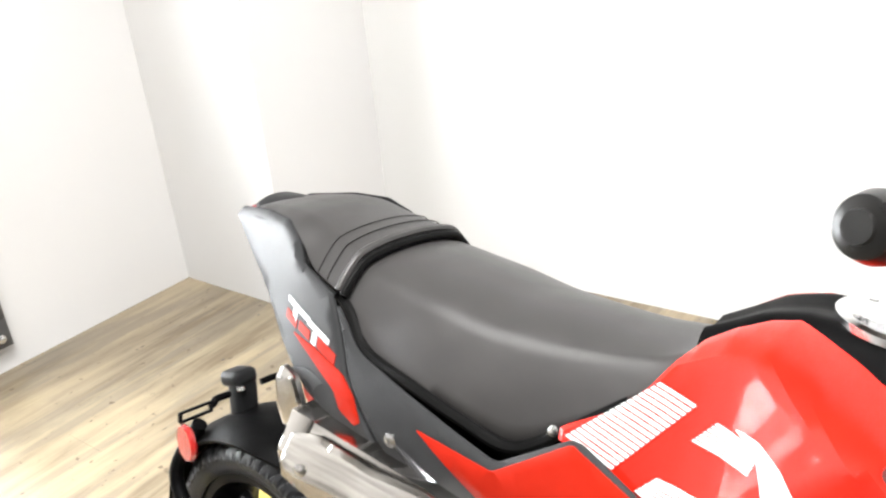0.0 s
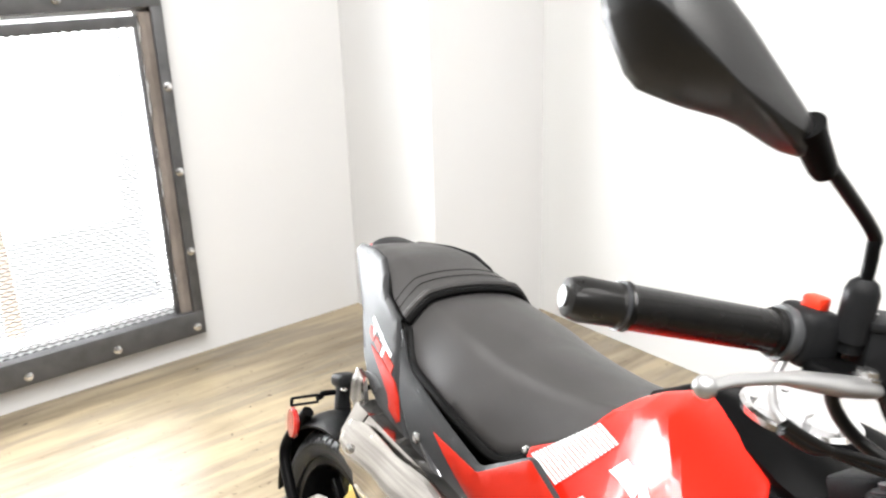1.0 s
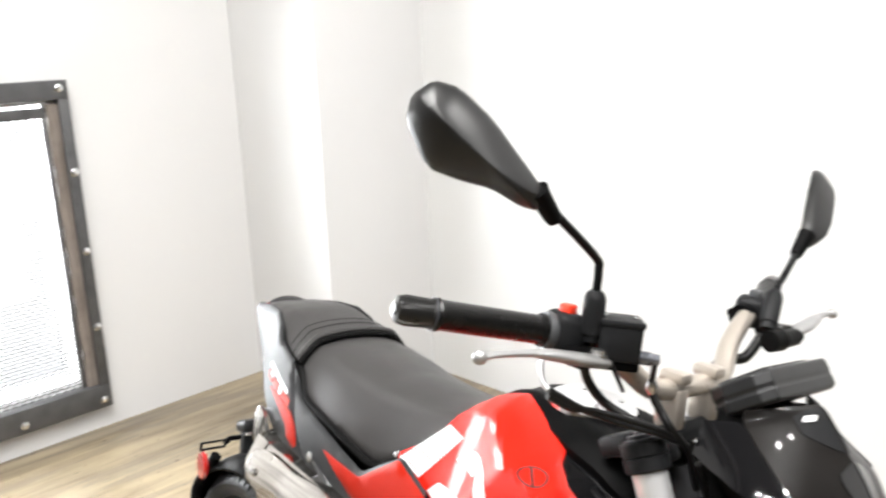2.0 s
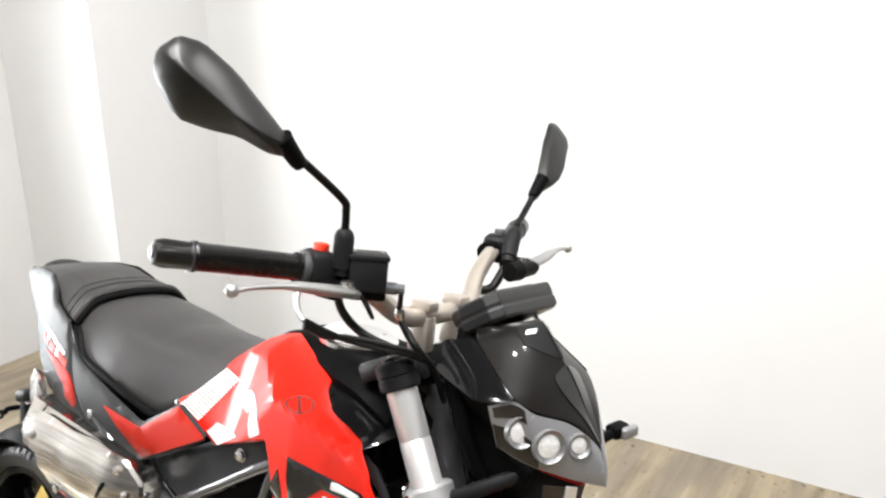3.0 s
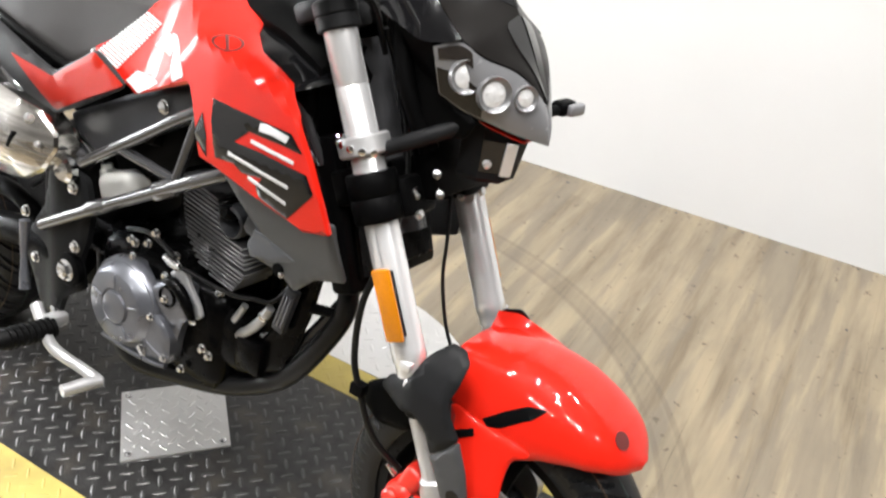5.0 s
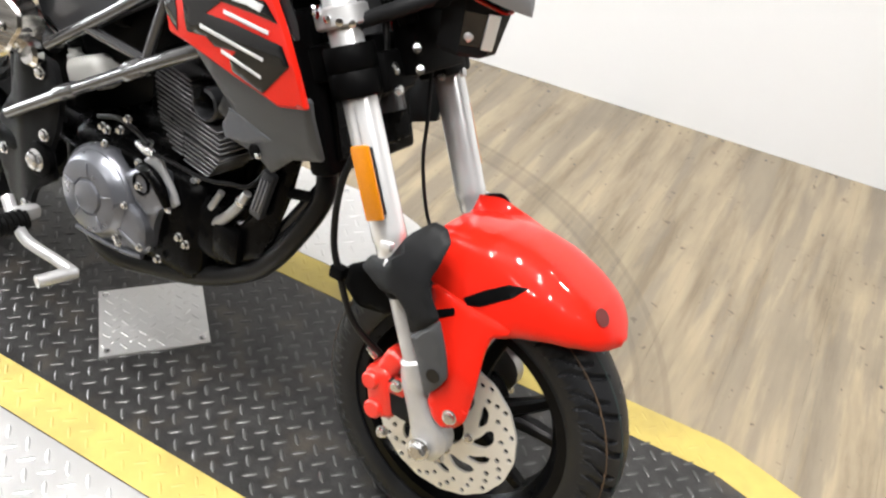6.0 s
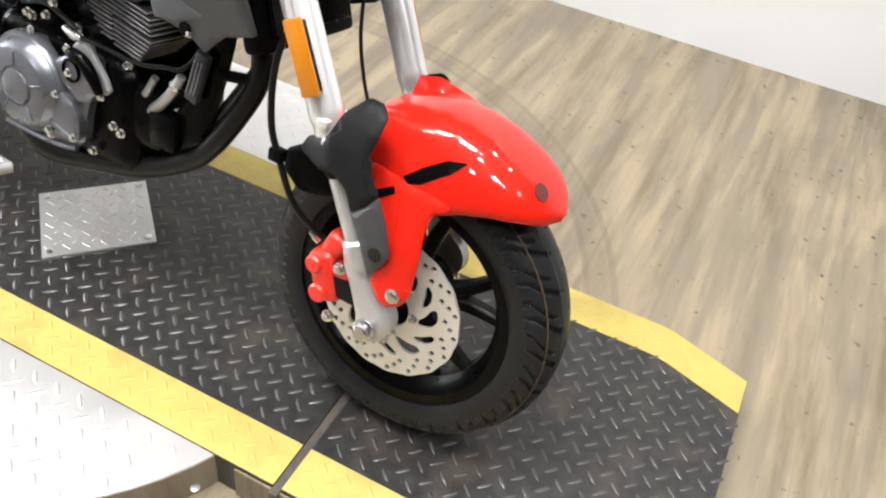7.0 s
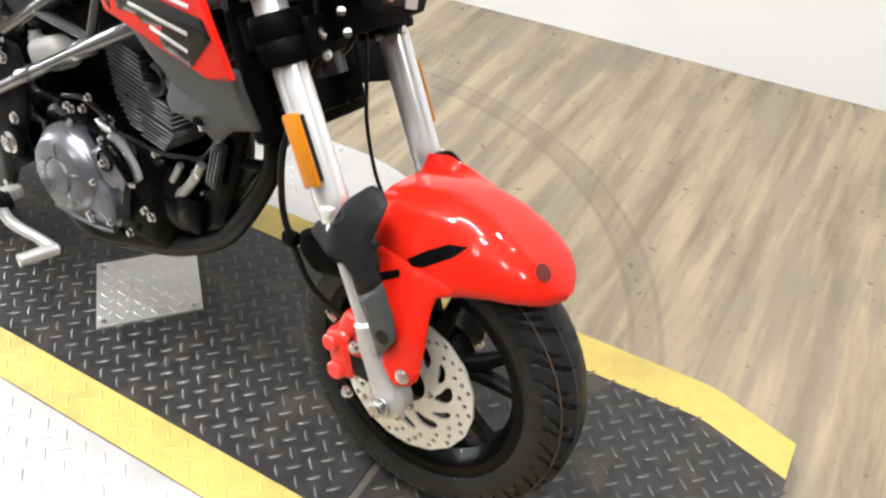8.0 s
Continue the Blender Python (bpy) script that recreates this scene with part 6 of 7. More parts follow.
for x, z in ((-0.590, 0.416), (-0.610, 0.404), (-0.5265, 0.350), (-0.552, 0.305), (-0.543, 0.290), (-0.538, 0.284), (-0.494, 0.296), (-0.500, 0.391), (-0.459, 0.368), (-0.521, 0.414)):
    part("case_bolt", bolt(0.0048, 0.006, ytool(x, -0.114 if z > 0.40 or x > -0.47 else -0.131, z)), M_BOLT, cover)
# cylinder: leaning barrel with fins in two steps, each a part
fin_c = Vector((-0.445, 0.0, 0.415))
ax_d = Vector((math.sin(radians(9)), 0, math.cos(radians(9))))
cyl = part("cylinder", rod(fin_c - ax_d * 0.02, fin_c + ax_d * 0.150, [(0, 0), (0, 0.048), (1, 0.048), (1, 0)], 32), M_ENGBLK, eng)


def fin_span(x0, x1, z, face):
    """One fin from x0 to x1 at height z over x = -0.445, dropping forward."""
    zc = z - ((x0 + x1) / 2 + 0.445) * 0.17
    return box(x1 - x0, face + 0.05, 0.0030, 0.0009, 1, Matrix.Translation(((x0 + x1) / 2, (0.05 - face) / 2, zc)) @ pose(0, 0, 0, 0, 9.5, 0))


for k in range(18):
    z = 0.4445 + 0.0065 * k
    xl = lerp([(0.440, -0.474), (0.470, -0.503), (0.530, -0.516), (0.560, -0.520)], z)
    xr = lerp([(0.440, -0.408), (0.462, -0.394), (0.475, -0.386), (0.505, -0.390), (0.512, -0.398), (0.520, -0.438), (0.560, -0.448)], z)
    if z < 0.478:
        part("fin", fin_span(xl, -0.4575, z, 0.098), M_FIN, cyl)
        part("fin", fin_span(-0.4525, xr, z - 0.002, 0.101), M_FIN, cyl)
    else:
        part("fin", fin_span(xl, xr, z, 0.100), M_FIN, cyl)
part("fin_post", box(0.006, 0.012, 0.042, 0.002, 2, Matrix.Translation((-0.455, -0.088, 0.460)) @ pose(0, 0, 0, 0, 6, 0)), M_ENGBLK, cyl)
part("cylinder_head", box(0.12, 0.14, 0.075, 0.016, 3, Matrix.Translation(fin_c + ax_d * 0.185) @ pose(0, 0, 0, 0, 12, 0)), M_ENGBLK, eng)
part("plug_well", lathe([(0.0150, -0.020), (0.0165, 0.004), (0.0190, 0.008), (0.0220, 0.006), (0.0235, -0.020)], 32, ytool(-0.419, -0.096, 0.533)), M_AIRBOX, eng, "grey rim round the spark plug well")
part("plug_cap", rod((-0.419, -0.060, 0.533), (-0.428, -0.108, 0.548), [(0, 0), (0, 0.010), (0.8, 0.011), (1, 0.008), (1, 0)], 16), M_ENGBLK, eng)
part("cam_cover", box(0.028, 0.05, 0.030, 0.006, 2, Matrix.Translation((-0.378, -0.082, 0.545)) @ pose(0, 0, 0, 0, 20, 0)), M_AIRBOX, eng)
for x, y, z in ((-0.441, -0.084, 0.413), (-0.524, -0.092, 0.438), (-0.437, -0.112, 0.333), (-0.425, -0.110, 0.326), (-0.482, -0.106, 0.274), (-0.437, -0.066, 0.306), (-0.383, -0.060, 0.322), (-0.372, -0.060, 0.363), (-0.612, -0.100, 0.432), (-0.602, -0.100, 0.430), (-0.575, -0.100, 0.440), (-0.560, -0.100, 0.462)):
    part("engine_bolt", bolt(0.0052, 0.008, ytool(x, y, z)), M_BOLT, eng)
for x, z in ((-0.383, 0.322), (-0.372, 0.363)):
    part("mount_nut", lathe([(0.0105, -0.004), (0.0105, 0.005), (0.0080, 0.007), (0.0, 0.007)], 20, ytool(x, -0.064, z)), M_BOLT, eng)
part("oil_pipe", tube([(-0.412, -0.072, 0.338), (-0.400, -0.082, 0.362), (-0.374, -0.092, 0.386), (-0.350, -0.098, 0.414), (-0.336, -0.098, 0.440)], [0.0075, 0.0078, 0.0075, 0.0070, 0.0060], 14), M_LEVER, eng, "dull coolant elbow")
part("hose_clip", lathe([(0.0082, -0.003), (0.0082, 0.003)], 16, Matrix.Translation((-0.345, -0.098, 0.424)) @ pose(0, 0, 0, 0, 28, 0)), M_BOLT, eng)
part("starter", rod((-0.52, -0.02, 0.455), (-0.43, -0.02, 0.44), [(0, 0), (0, 0.028), (1, 0.028), (1, 0)], 24), M_ENGBLK, eng)
part("front_mount", box(0.05, 0.02, 0.055, 0.008, 2, Matrix.Translation((-0.372, -0.085, 0.345))), M_ENGBLK, eng)
part("mount_plate", panel([(-0.312, 0.515), (-0.276, 0.515), (-0.286, 0.450), (-0.304, 0.385), (-0.320, 0.340), (-0.368, 0.314), (-0.392, 0.338), (-0.352, 0.385), (-0.326, 0.440)], lambda x, z: 0.082, 0.014, -1, 0.014, 0.003, 0.10), M_ENGBLK, eng, "black front engine mount plate")
part("pipe_stay", rod((-0.300, -0.074, 0.452), (-0.246, -0.068, 0.462), [(0, 0), (0, 0.0075), (1, 0.0075), (1, 0)], 14), M_BLACK, eng)
part("small_union", rod((-0.408, -0.086, 0.384), (-0.392, -0.086, 0.414), [(0, 0), (0, 0.0058), (1, 0.0050), (1, 0)], 14), M_LEVER, eng)
part("connector_block", box(0.020, 0.012, 0.072, 0.003, 2, Matrix.Translation((-0.314, -0.092, 0.446)) @ pose(0, 0, 0, 0, 14, 0)), M_AIRBOX, eng, "dark grey wiring connector")
for k in range(3):
    part("connector_pin", box(0.0035, 0.004, 0.052, 0.001, 1, Matrix.Translation((-0.320 + 0.006 * k, -0.0990, 0.446)) @ pose(0, 0, 0, 0, 14, 0)), M_ENGINE, eng)
part("sump", box(0.26, 0.11, 0.04, 0.014, 2, Matrix.Translation((-0.54, 0.0, 0.258))), M_ENGBLK, eng)
bp("clutch_cable", tube([(-0.500, -0.112, 0.437), (-0.454, -0.112, 0.438), (-0.403, -0.110, 0.437), (-0.364, -0.106, 0.445), (-0.323, -0.095, 0.464), (-0.29, -0.05, 0.58), (-0.27, 0.0, 0.72), (-0.28, 0.04, 0.86)], 0.0030, 10), M_HEADER, "black clutch cable")
part("cable_end", rod((-0.532, -0.108, 0.438), (-0.496, -0.112, 0.434), [(0, 0), (0, 0.005), (0.4, 0.0072), (0.7, 0.0072), (1, 0.005), (1, 0)], 12), M_BOLT, eng)
bp("reservoir_bottle", merge(box(0.075, 0.05, 0.050, 0.016, 3, Matrix.Translation((-0.652, -0.085, 0.497)) @ pose(0, 0, 0, 0, -22, 0)), rod((-0.684, -0.088, 0.492), (-0.692, -0.088, 0.520), [(0, 0), (0, 0.012), (0.7, 0.012), (0.75, 0.009), (1, 0.009), (1, 0)], 20)), M_MILKY, "milky white coolant bottle under the frame tube")
bp("engine_wiring", tube([(-0.63, -0.095, 0.44), (-0.58, -0.10, 0.455), (-0.545, -0.10, 0.448), (-0.515, -0.105, 0.442)], 0.0035, 10), M_CABLE, "black wiring sleeve")
# carburettor and dark mass between engine and tank
bp("throttle_body", rod((-0.58, 0.0, 0.52), (-0.46, 0.0, 0.57), [(0, 0), (0, 0.04), (0.4, 0.03), (1, 0.028), (1, 0)], 24), M_ENGBLK, "black throttle body")
bp("airbox", box(0.24, 0.16, 0.13, 0.02, 2, Matrix.Translation((-0.60, 0.0, 0.60)) @ pose(0, 0, 0, 0, -28, 0)), M_BLACK, "black airbox")
rad = bp("radiator", box(0.035, 0.19, 0.20, 0.008, 2, Matrix.Translation((-0.262, 0.0, 0.600)) @ pose(0, 0, 0, 0, -20, 0)), M_BLACK, "black radiator behind the fork")
part("radiator_core", box(0.012, 0.16, 0.16, 0.003, 1, Matrix.Translation((-0.243, 0.0, 0.604)) @ pose(0, 0, 0, 0, -20, 0)), M_ENGBLK, rad)
bp("steering_head", rod((-0.318, 0, 0.80), (-0.215, 0, 0.58), [(0, 0), (0, 0.03), (1, 0.03), (1, 0)], 28), M_FRAME, "black steering head")

# -- footpeg and brake pedal --
for s in (-1, 1):
    peg = bp("footpeg", rod((-0.722, s * 0.150, 0.246), (-0.738, s * 0.238, 0.244), [(0, 0), (0, 0.015), (0.9, 0.0165), (1, 0.012), (1, 0)], 20), M_RUBBER, "black rubber footpeg")
    for k in range(8):
        u = 0.1 + 0.1 * k
        a = Vector((-0.722, s * 0.150, 0.246)).lerp(Vector((-0.738, s * 0.238, 0.244)), u)
        part("rib", lathe([(0.0150, -0.0025), (0.0185, -0.001), (0.0185, 0.001), (0.0150, 0.0025)], 18, Matrix.Translation(a) @ pose(0, 0, 0, 90, 0, 0)), M_RUBBER, peg)
    part("peg_bracket", box(0.024, 0.040, 0.022, 0.006, 2, Matrix.Translation((-0.735, s * 0.142, 0.250))), M_ALU, peg)
bp("brake_pedal", merge(tube([(-0.770, -0.150, 0.265), (-0.735, -0.160, 0.240), (-0.690, -0.176, 0.236), (-0.655, -0.176, 0.232), (-0.636, -0.166, 0.222), (-0.612, -0.160, 0.214), (-0.598, -0.160, 0.213)], [0.010, 0.009, 0.009, 0.0085, 0.0085, 0.009, 0.009], 12), tube([(-0.598, -0.156, 0.213), (-0.604, -0.180, 0.213), (-0.611, -0.213, 0.212)], [0.009, 0.010, 0.0095], 12)), M_ALU, "bare aluminium rear brake pedal")
bp("pedal_linkage", tube([(-0.80, -0.15, 0.40), (-0.795, -0.155, 0.34), (-0.785, -0.16, 0.29)], [0.008, 0.005, 0.009], 12), M_ENGINE, "grey pedal linkage")

# -- handlebar and controls --
bar_pts = [(-0.412, -0.350, 0.985), (-0.358, -0.205, 0.968), (-0.345, -0.160, 0.962), (-0.335, -0.115, 0.935), (-0.318, -0.075, 0.905), (-0.312, -0.03, 0.900), (-0.312, 0.03, 0.900), (-0.318, 0.075, 0.905), (-0.335, 0.115, 0.935), (-0.345, 0.160, 0.962), (-0.358, 0.205, 0.968), (-0.412, 0.350, 0.985)]
hb = bp("handlebar", tube(bar_pts, [0.011, 0.011, 0.0115, 0.0125, 0.013, 0.0125, 0.0125, 0.013, 0.0125, 0.0115, 0.011, 0.011], 22, 8), M_BAR, "champagne coloured tapered handlebar")
for s in (-1, 1):
    part("riser", box(0.032, 0.022, 0.050, 0.006, 2, Matrix.Translation((-0.312, s * 0.035, 0.878))), M_BAR, hb, "champagne bar clamp")
    part("riser_cap", box(0.034, 0.022, 0.014, 0.004, 2, Matrix.Translation((-0.312, s * 0.035, 0.915))), M_BAR, hb)
GA, GB = Vector((-0.404, -0.330, 0.9825)), Vector((-0.362, -0.217, 0.9695))


def flip(v, s):
    return Vector((v[0], -s * v[1], v[2]))


for s in (-1, 1):
    a, b = flip(GA, s), flip(GB, s)
    grip = bp("grip", rod(a, b, [(0, 0), (0, 0.0160), (0.02, 0.0172), (0.05, 0.0156), (0.96, 0.0152), (0.97, 0.0172), (1, 0.0172), (1, 0)], 32), M_GRIP, "black rubber handlebar grip")
    d = (a - b).normalized()
    part("bar_end", rod(a + d * 0.000, a + d * 0.042, [(0, 0), (0, 0.0150), (0.05, 0.0168), (0.12, 0.0150), (0.16, 0.0150), (0.75, 0.0155), (0.95, 0.0130), (1, 0.008), (1, 0)], 36), M_BAREND, grip, "black bar-end weight")
    part("end_screw", rod(a + d * 0.040, a + d * 0.0435, [(0, 0), (0, 0.008), (1, 0.007), (1, 0)], 20), M_BAREND, grip)
    part("bar_end_ring", rod(a + d * 0.001, a + d * 0.0035, [(0, 0), (0, 0.0170), (1, 0.0170), (1, 0)], 36), M_AIRBOX, grip)
    c = b - d * 0.026
    house = bp("switch_housing", moved(box(0.042, 0.042, 0.036, 0.010, 3), aim(c, c - d) @ Matrix.Translation((0, 0.002, 0))), M_DARKGREY, "dark grey switch housing")
    part("housing_ring", rod(b - d * 0.001, b - d * 0.010, [(0, 0), (0, 0.0195), (0.5, 0.021), (1, 0.0195), (1, 0)], 32), M_GREY, house)
    part("switch", box(0.016, 0.014, 0.012, 0.003, 2, Matrix.Translation(c + Vector((0.002, 0, 0.026)))), M_RED_SWITCH if s < 0 else M_GREY, house, "red kill switch" if s < 0 else "grey switch")
    part("small_switch", box(0.012, 0.012, 0.010, 0.003, 2, Matrix.Translation(c + Vector((-0.028, 0, -0.006)))), M_BLACK, house)
    # lever and its perch
    perch = bp("lever_perch", moved(box(0.034, 0.040, 0.018, 0.006, 3), Matrix.Translation((-0.322, s * 0.196, 0.950))), M_BLACK, "black lever perch")
    part("bar_clamp", rod((-0.352, s * 0.162, 0.963), (-0.354, s * 0.186, 0.966), [(0, 0), (0, 0.0165), (1, 0.0165), (1, 0)], 28), M_BLACK, perch)
    pts = [(-0.312, s * 0.172, 0.944), (-0.302, s * 0.195, 0.950), (-0.299, s * 0.235, 0.958), (-0.304, s * 0.270, 0.964), (-0.308, s * 0.290, 0.966), (-0.313, s * 0.325, 0.967), (-0.314, s * 0.345, 0.966)]
    lev = tube(pts, [0.0085, 0.0110, 0.0110, 0.0090, 0.0058, 0.0052, 0.0046], 16)
    for v in lev.verts:
        zc = lerp([(0.172, 0.944), (0.195, 0.950), (0.235, 0.958), (0.270, 0.964), (0.290, 0.966), (0.325, 0.967), (0.345, 0.966)], abs(v.co.y))
        v.co.z = zc + (v.co.z - zc) * 0.62
    part("lever", lev, M_LEVER, perch, "bare aluminium hand lever")
    ball = bmesh.new()
    bmesh.ops.create_uvsphere(ball, u_segments=20, v_segments=14, radius=0.0072)
    part("lever_ball", moved(ball, Matrix.Translation((-0.3145, s * 0.350, 0.9658))), M_LEVER, perch)
    part("lever_pivot", bolt(0.008, 0.006, Matrix.Translation((-0.303, s * 0.196, 0.957))), M_BOLT, perch)
    # mirror: rubber boot, bent stem, shell and glass
    base = Vector((-0.328, s * 0.180, 0.965)) if s < 0 else Vector((-0.308, s * 0.152, 0.957))
    topb = Vector((-0.326, s * 0.183, 1.018)) if s < 0 else Vector((-0.323, s * 0.188, 1.004))
    mir = bp("mirror", rod(base, topb, [(0, 0), (0, 0.0095), (0.14, 0.0095), (0.16, 0.0118), (0.82, 0.0118), (0.94, 0.0095), (1, 0.006), (1, 0)], 24), M_DARKGREY, "black handlebar mirror on a bent stem")
    neck = Vector((-0.330, s * 0.276, 1.106)) if s < 0 else Vector((-0.330, s * 0.256, 1.068))
    part("stem", tube([topb - Vector((0, 0, 0.01)), topb + Vector((0.0, s * 0.001, 0.020)), topb + Vector((-0.001, s * 0.010, 0.036)), neck] if s < 0 else [topb - Vector((0, 0, 0.01)), topb + Vector((0.0, s * 0.005, 0.008)), topb + Vector((-0.002, s * 0.020, 0.018)), neck], 0.0048, 14), M_RIM, mir, "black mirror stem")
    tip = (neck - topb).normalized()
    part("mirror_collar", rod(neck - tip * 0.026, neck + tip * 0.014, [(0, 0), (0, 0.0075), (0.15, 0.0090), (0.8, 0.0105), (1.0, 0.0120), (1, 0)], 20), M_BLACK, mir)


def mirror_shell(sgn, neck, turn, roll):
    """A leaf-shaped shell, domed in front, with a flat glass at the back."""
    out = [(-0.004, 0.006), (0.020, 0.032), (0.055, 0.070), (0.090, 0.096), (0.114, 0.100), (0.134, 0.084), (0.137, 0.060), (0.112, 0.018), (0.080, 0.010), (0.050, 0.006), (0.020, -0.008), (0.004, -0.010)]
    cen = (0.082, 0.050)
    bm = bmesh.new()
    loops = []
    path = chaikin(out, 0.16, 1)
    for sc, dep in ((0.96, -0.004), (1.0, 0.0), (0.985, 0.004), (0.86, 0.011), (0.55, 0.020), (0.25, 0.029), (0.04, 0.033)):
        ring = []
        for u, v in path:
            # shrinks across the fold much faster than along it
            du, dv = u - cen[0], v - cen[1]
            along, across = du * 0.80 + dv * 0.60, -du * 0.60 + dv * 0.80
            along, across = along * sc ** 0.30, across * sc
            ring.append(bm.verts.new((dep, sgn * (cen[0] + along * 0.80 - across * 0.60), cen[1] + along * 0.60 + across * 0.80)))
        loops.append(ring)
    for a, b in zip(loops, loops[1:]):
        for i in range(len(path)):
            j = (i + 1) % len(path)
            bm.faces.new((a[i], a[j], b[j], b[i]))
    bm.faces.new(loops[-1])
    bm.faces.new(loops[0])
    gl = bmesh.new()
    face = [(-0.006, sgn * (cen[0] + (u - cen[0]) * 0.93), cen[1] + (v - cen[1]) * 0.93) for u, v in path]
    a = [gl.verts.new(p) for p in face]
    b = [gl.verts.new((p[0] + 0.003, p[1], p[2])) for p in face]
    gl.faces.new(a)
    gl.faces.new(b)
    for i in range(len(a)):
        j = (i + 1) % len(a)
        gl.faces.new((a[i], a[j], b[j], b[i]))
    m = Matrix.Translation(neck) @ pose(0, 0, 0, roll, 0, turn)
    return moved(bm, m), moved(gl, m)


mirrors = [o for o in bike.children if o.name.startswith("mirror")]
for mir, sgn, neck, turn, roll in ((mirrors[0], -1, (-0.330, -0.276, 1.106), -44, 0), (mirrors[1], 1, (-0.330, 0.256, 1.068), 25, 0)):
    sh, gl = mirror_shell(sgn, neck, turn, roll)
    part("mirror_shell", sh, M_MIRSHELL, mir, "matt black mirror shell", angle=25)
    part("mirror_glass", gl, M_MIRROR, mir, "mirror glass", smooth=False)

# front brake reservoir on the right
RES = Matrix.Translation((-0.313, -0.153, 0.966)) @ pose(0, 0, 0, 0, 0, 47)
res = bp("brake_reservoir", box(0.044, 0.040, 0.038, 0.003, 2, RES), M_DARKGREY, "black square brake fluid reservoir")
part("reservoir_lid", box(0.047, 0.043, 0.007, 0.002, 2, RES @ Matrix.Translation((0, 0, 0.0215))), M_DARKGREY, res)
part("reservoir_foot", box(0.046, 0.034, 0.012, 0.004, 2, RES @ Matrix.Translation((0, 0, -0.023))), M_BLACK, res)
for u in (-0.016, 0.016):
    part("lid_screw", lathe([(0.0032, 0), (0.0032, 0.0015), (0.0, 0.0022)], 12, RES @ Matrix.Translation((u, 0, 0.025))), M_BOLT, res)
part("hose_banjo", rod((-0.300, -0.134, 0.950), (-0.283, -0.118, 0.950), [(0, 0), (0, 0.0075), (0.6, 0.0075), (0.65, 0.006), (1, 0.006), (1, 0)], 16), M_ENGINE, res)
bline = bp("brake_line", tube([(-0.286, -0.120, 0.948), (-0.291, -0.113, 0.932), (-0.294, -0.108, 0.914), (-0.282, -0.104, 0.894), (-0.267, -0.099, 0.876), (-0.262, -0.070, 0.848), (-0.262, -0.04, 0.80)], [0.0032, 0.0032, 0.0044, 0.0050, 0.0048, 0.0040, 0.0036], 12), M_CABLE, "black brake line with a sleeve")
part("line_fitting", rod((-0.2925, -0.111, 0.924), (-0.2925, -0.1075, 0.910), [(0, 0), (0, 0.0050), (0.4, 0.0064), (0.6, 0.0064), (1, 0.0050), (1, 0)], 14), M_BOLT, bline, "bright hose fitting")
for k in range(2):
    bp("throttle_cable", tube([(-0.333, -0.228, 0.914 - 0.004 * k), (-0.322, -0.205, 0.902 - 0.005 * k), (-0.311, -0.180, 0.891 + 0.003 * k), (-0.290, -0.148, 0.881 + 0.006 * k), (-0.271, -0.116, 0.873 + 0.004 * k), (-0.262, -0.070, 0.855)], [0.0048, 0.0040, 0.0034, 0.0034, 0.0034, 0.0034], 12), M_CABLE, "black throttle cable")
bp("switch_loom", tube([(-0.336, -0.178, 0.945), (-0.335, -0.165, 0.918), (-0.320, -0.150, 0.896), (-0.292, -0.130, 0.881), (-0.270, -0.095, 0.868)], 0.0052, 12), M_CABLE, "black switch wiring sleeve")
bp("lever_wire", tube([(-0.300, -0.175, 0.945), (-0.292, -0.162, 0.920), (-0.305, -0.150, 0.922), (-0.312, -0.160, 0.945)], 0.0022, 10), M_CABLE, "small brake switch wire loop")
bp("throttle_elbow", tube([(-0.352, -0.215, 0.952), (-0.350, -0.226, 0.938), (-0.342, -0.229, 0.922), (-0.334, -0.228, 0.915)], 0.0036, 12), M_ALU, "bright cable elbow")
bp("clutch_loom", tube([(-0.322, 0.170, 0.945), (-0.330, 0.150, 0.915), (-0.345, 0.125, 0.910), (-0.345, 0.095, 0.888), (-0.31, 0.04, 0.862)], 0.007, 12), M_CABLE, "black ribbed cable sleeve")
bp("left_throttle_boot", rod((-0.296, 0.140, 0.946), (-0.287, 0.200, 0.951), [(0, 0), (0, 0.014), (0.35, 0.0145), (0.4, 0.012), (0.85, 0.011), (1, 0.007), (1, 0)], 24), M_RUBBER, "black rubber lever boot")

# -- instruments and lamp cowl --
def instrument():
    """A flat meter pod tilted to the rider, eight-sided, with a groove round it."""
    c, s = math.cos(radians(34)), math.sin(radians(34))
    rows = []
    for w, g in ((-0.030, 0.92), (-0.026, 0.99), (-0.016, 1.0), (-0.0145, 0.982), (-0.0115, 0.982), (-0.009, 1.0), (0.002, 0.99), (0.005, 0.955)):
        ring = []
        for u, y in ((0.0, 0.078), (-0.013, 0.090), (-0.050, 0.086), (-0.078, 0.060), (-0.078, -0.046), (-0.050, -0.068), (-0.013, -0.064), (0.0, -0.050)):
            uu, yy = -0.039 + (u + 0.039) * g, y * g
            ring.append((-0.196 + uu * c - w * s, yy, 0.955 + uu * s + w * c))
        rows.append(ring)
    bm = loft(rows)
    bmesh.ops.bevel(bm, geom=list(bm.edges), offset=0.0010, segments=1, affect="EDGES", clamp_overlap=True)
    return bm


dash = bp("instrument_panel", instrument(), M_DASH, "dark grey instrument pod above the lamp", angle=12)
part("display", box(0.058, 0.095, 0.004, 0.0015, 2, Matrix.Translation((-0.232, 0.006, 0.9383)) @ pose(0, 0, 0, 0, -34, 0)), M_GLOSS, dash, "dark glass display")

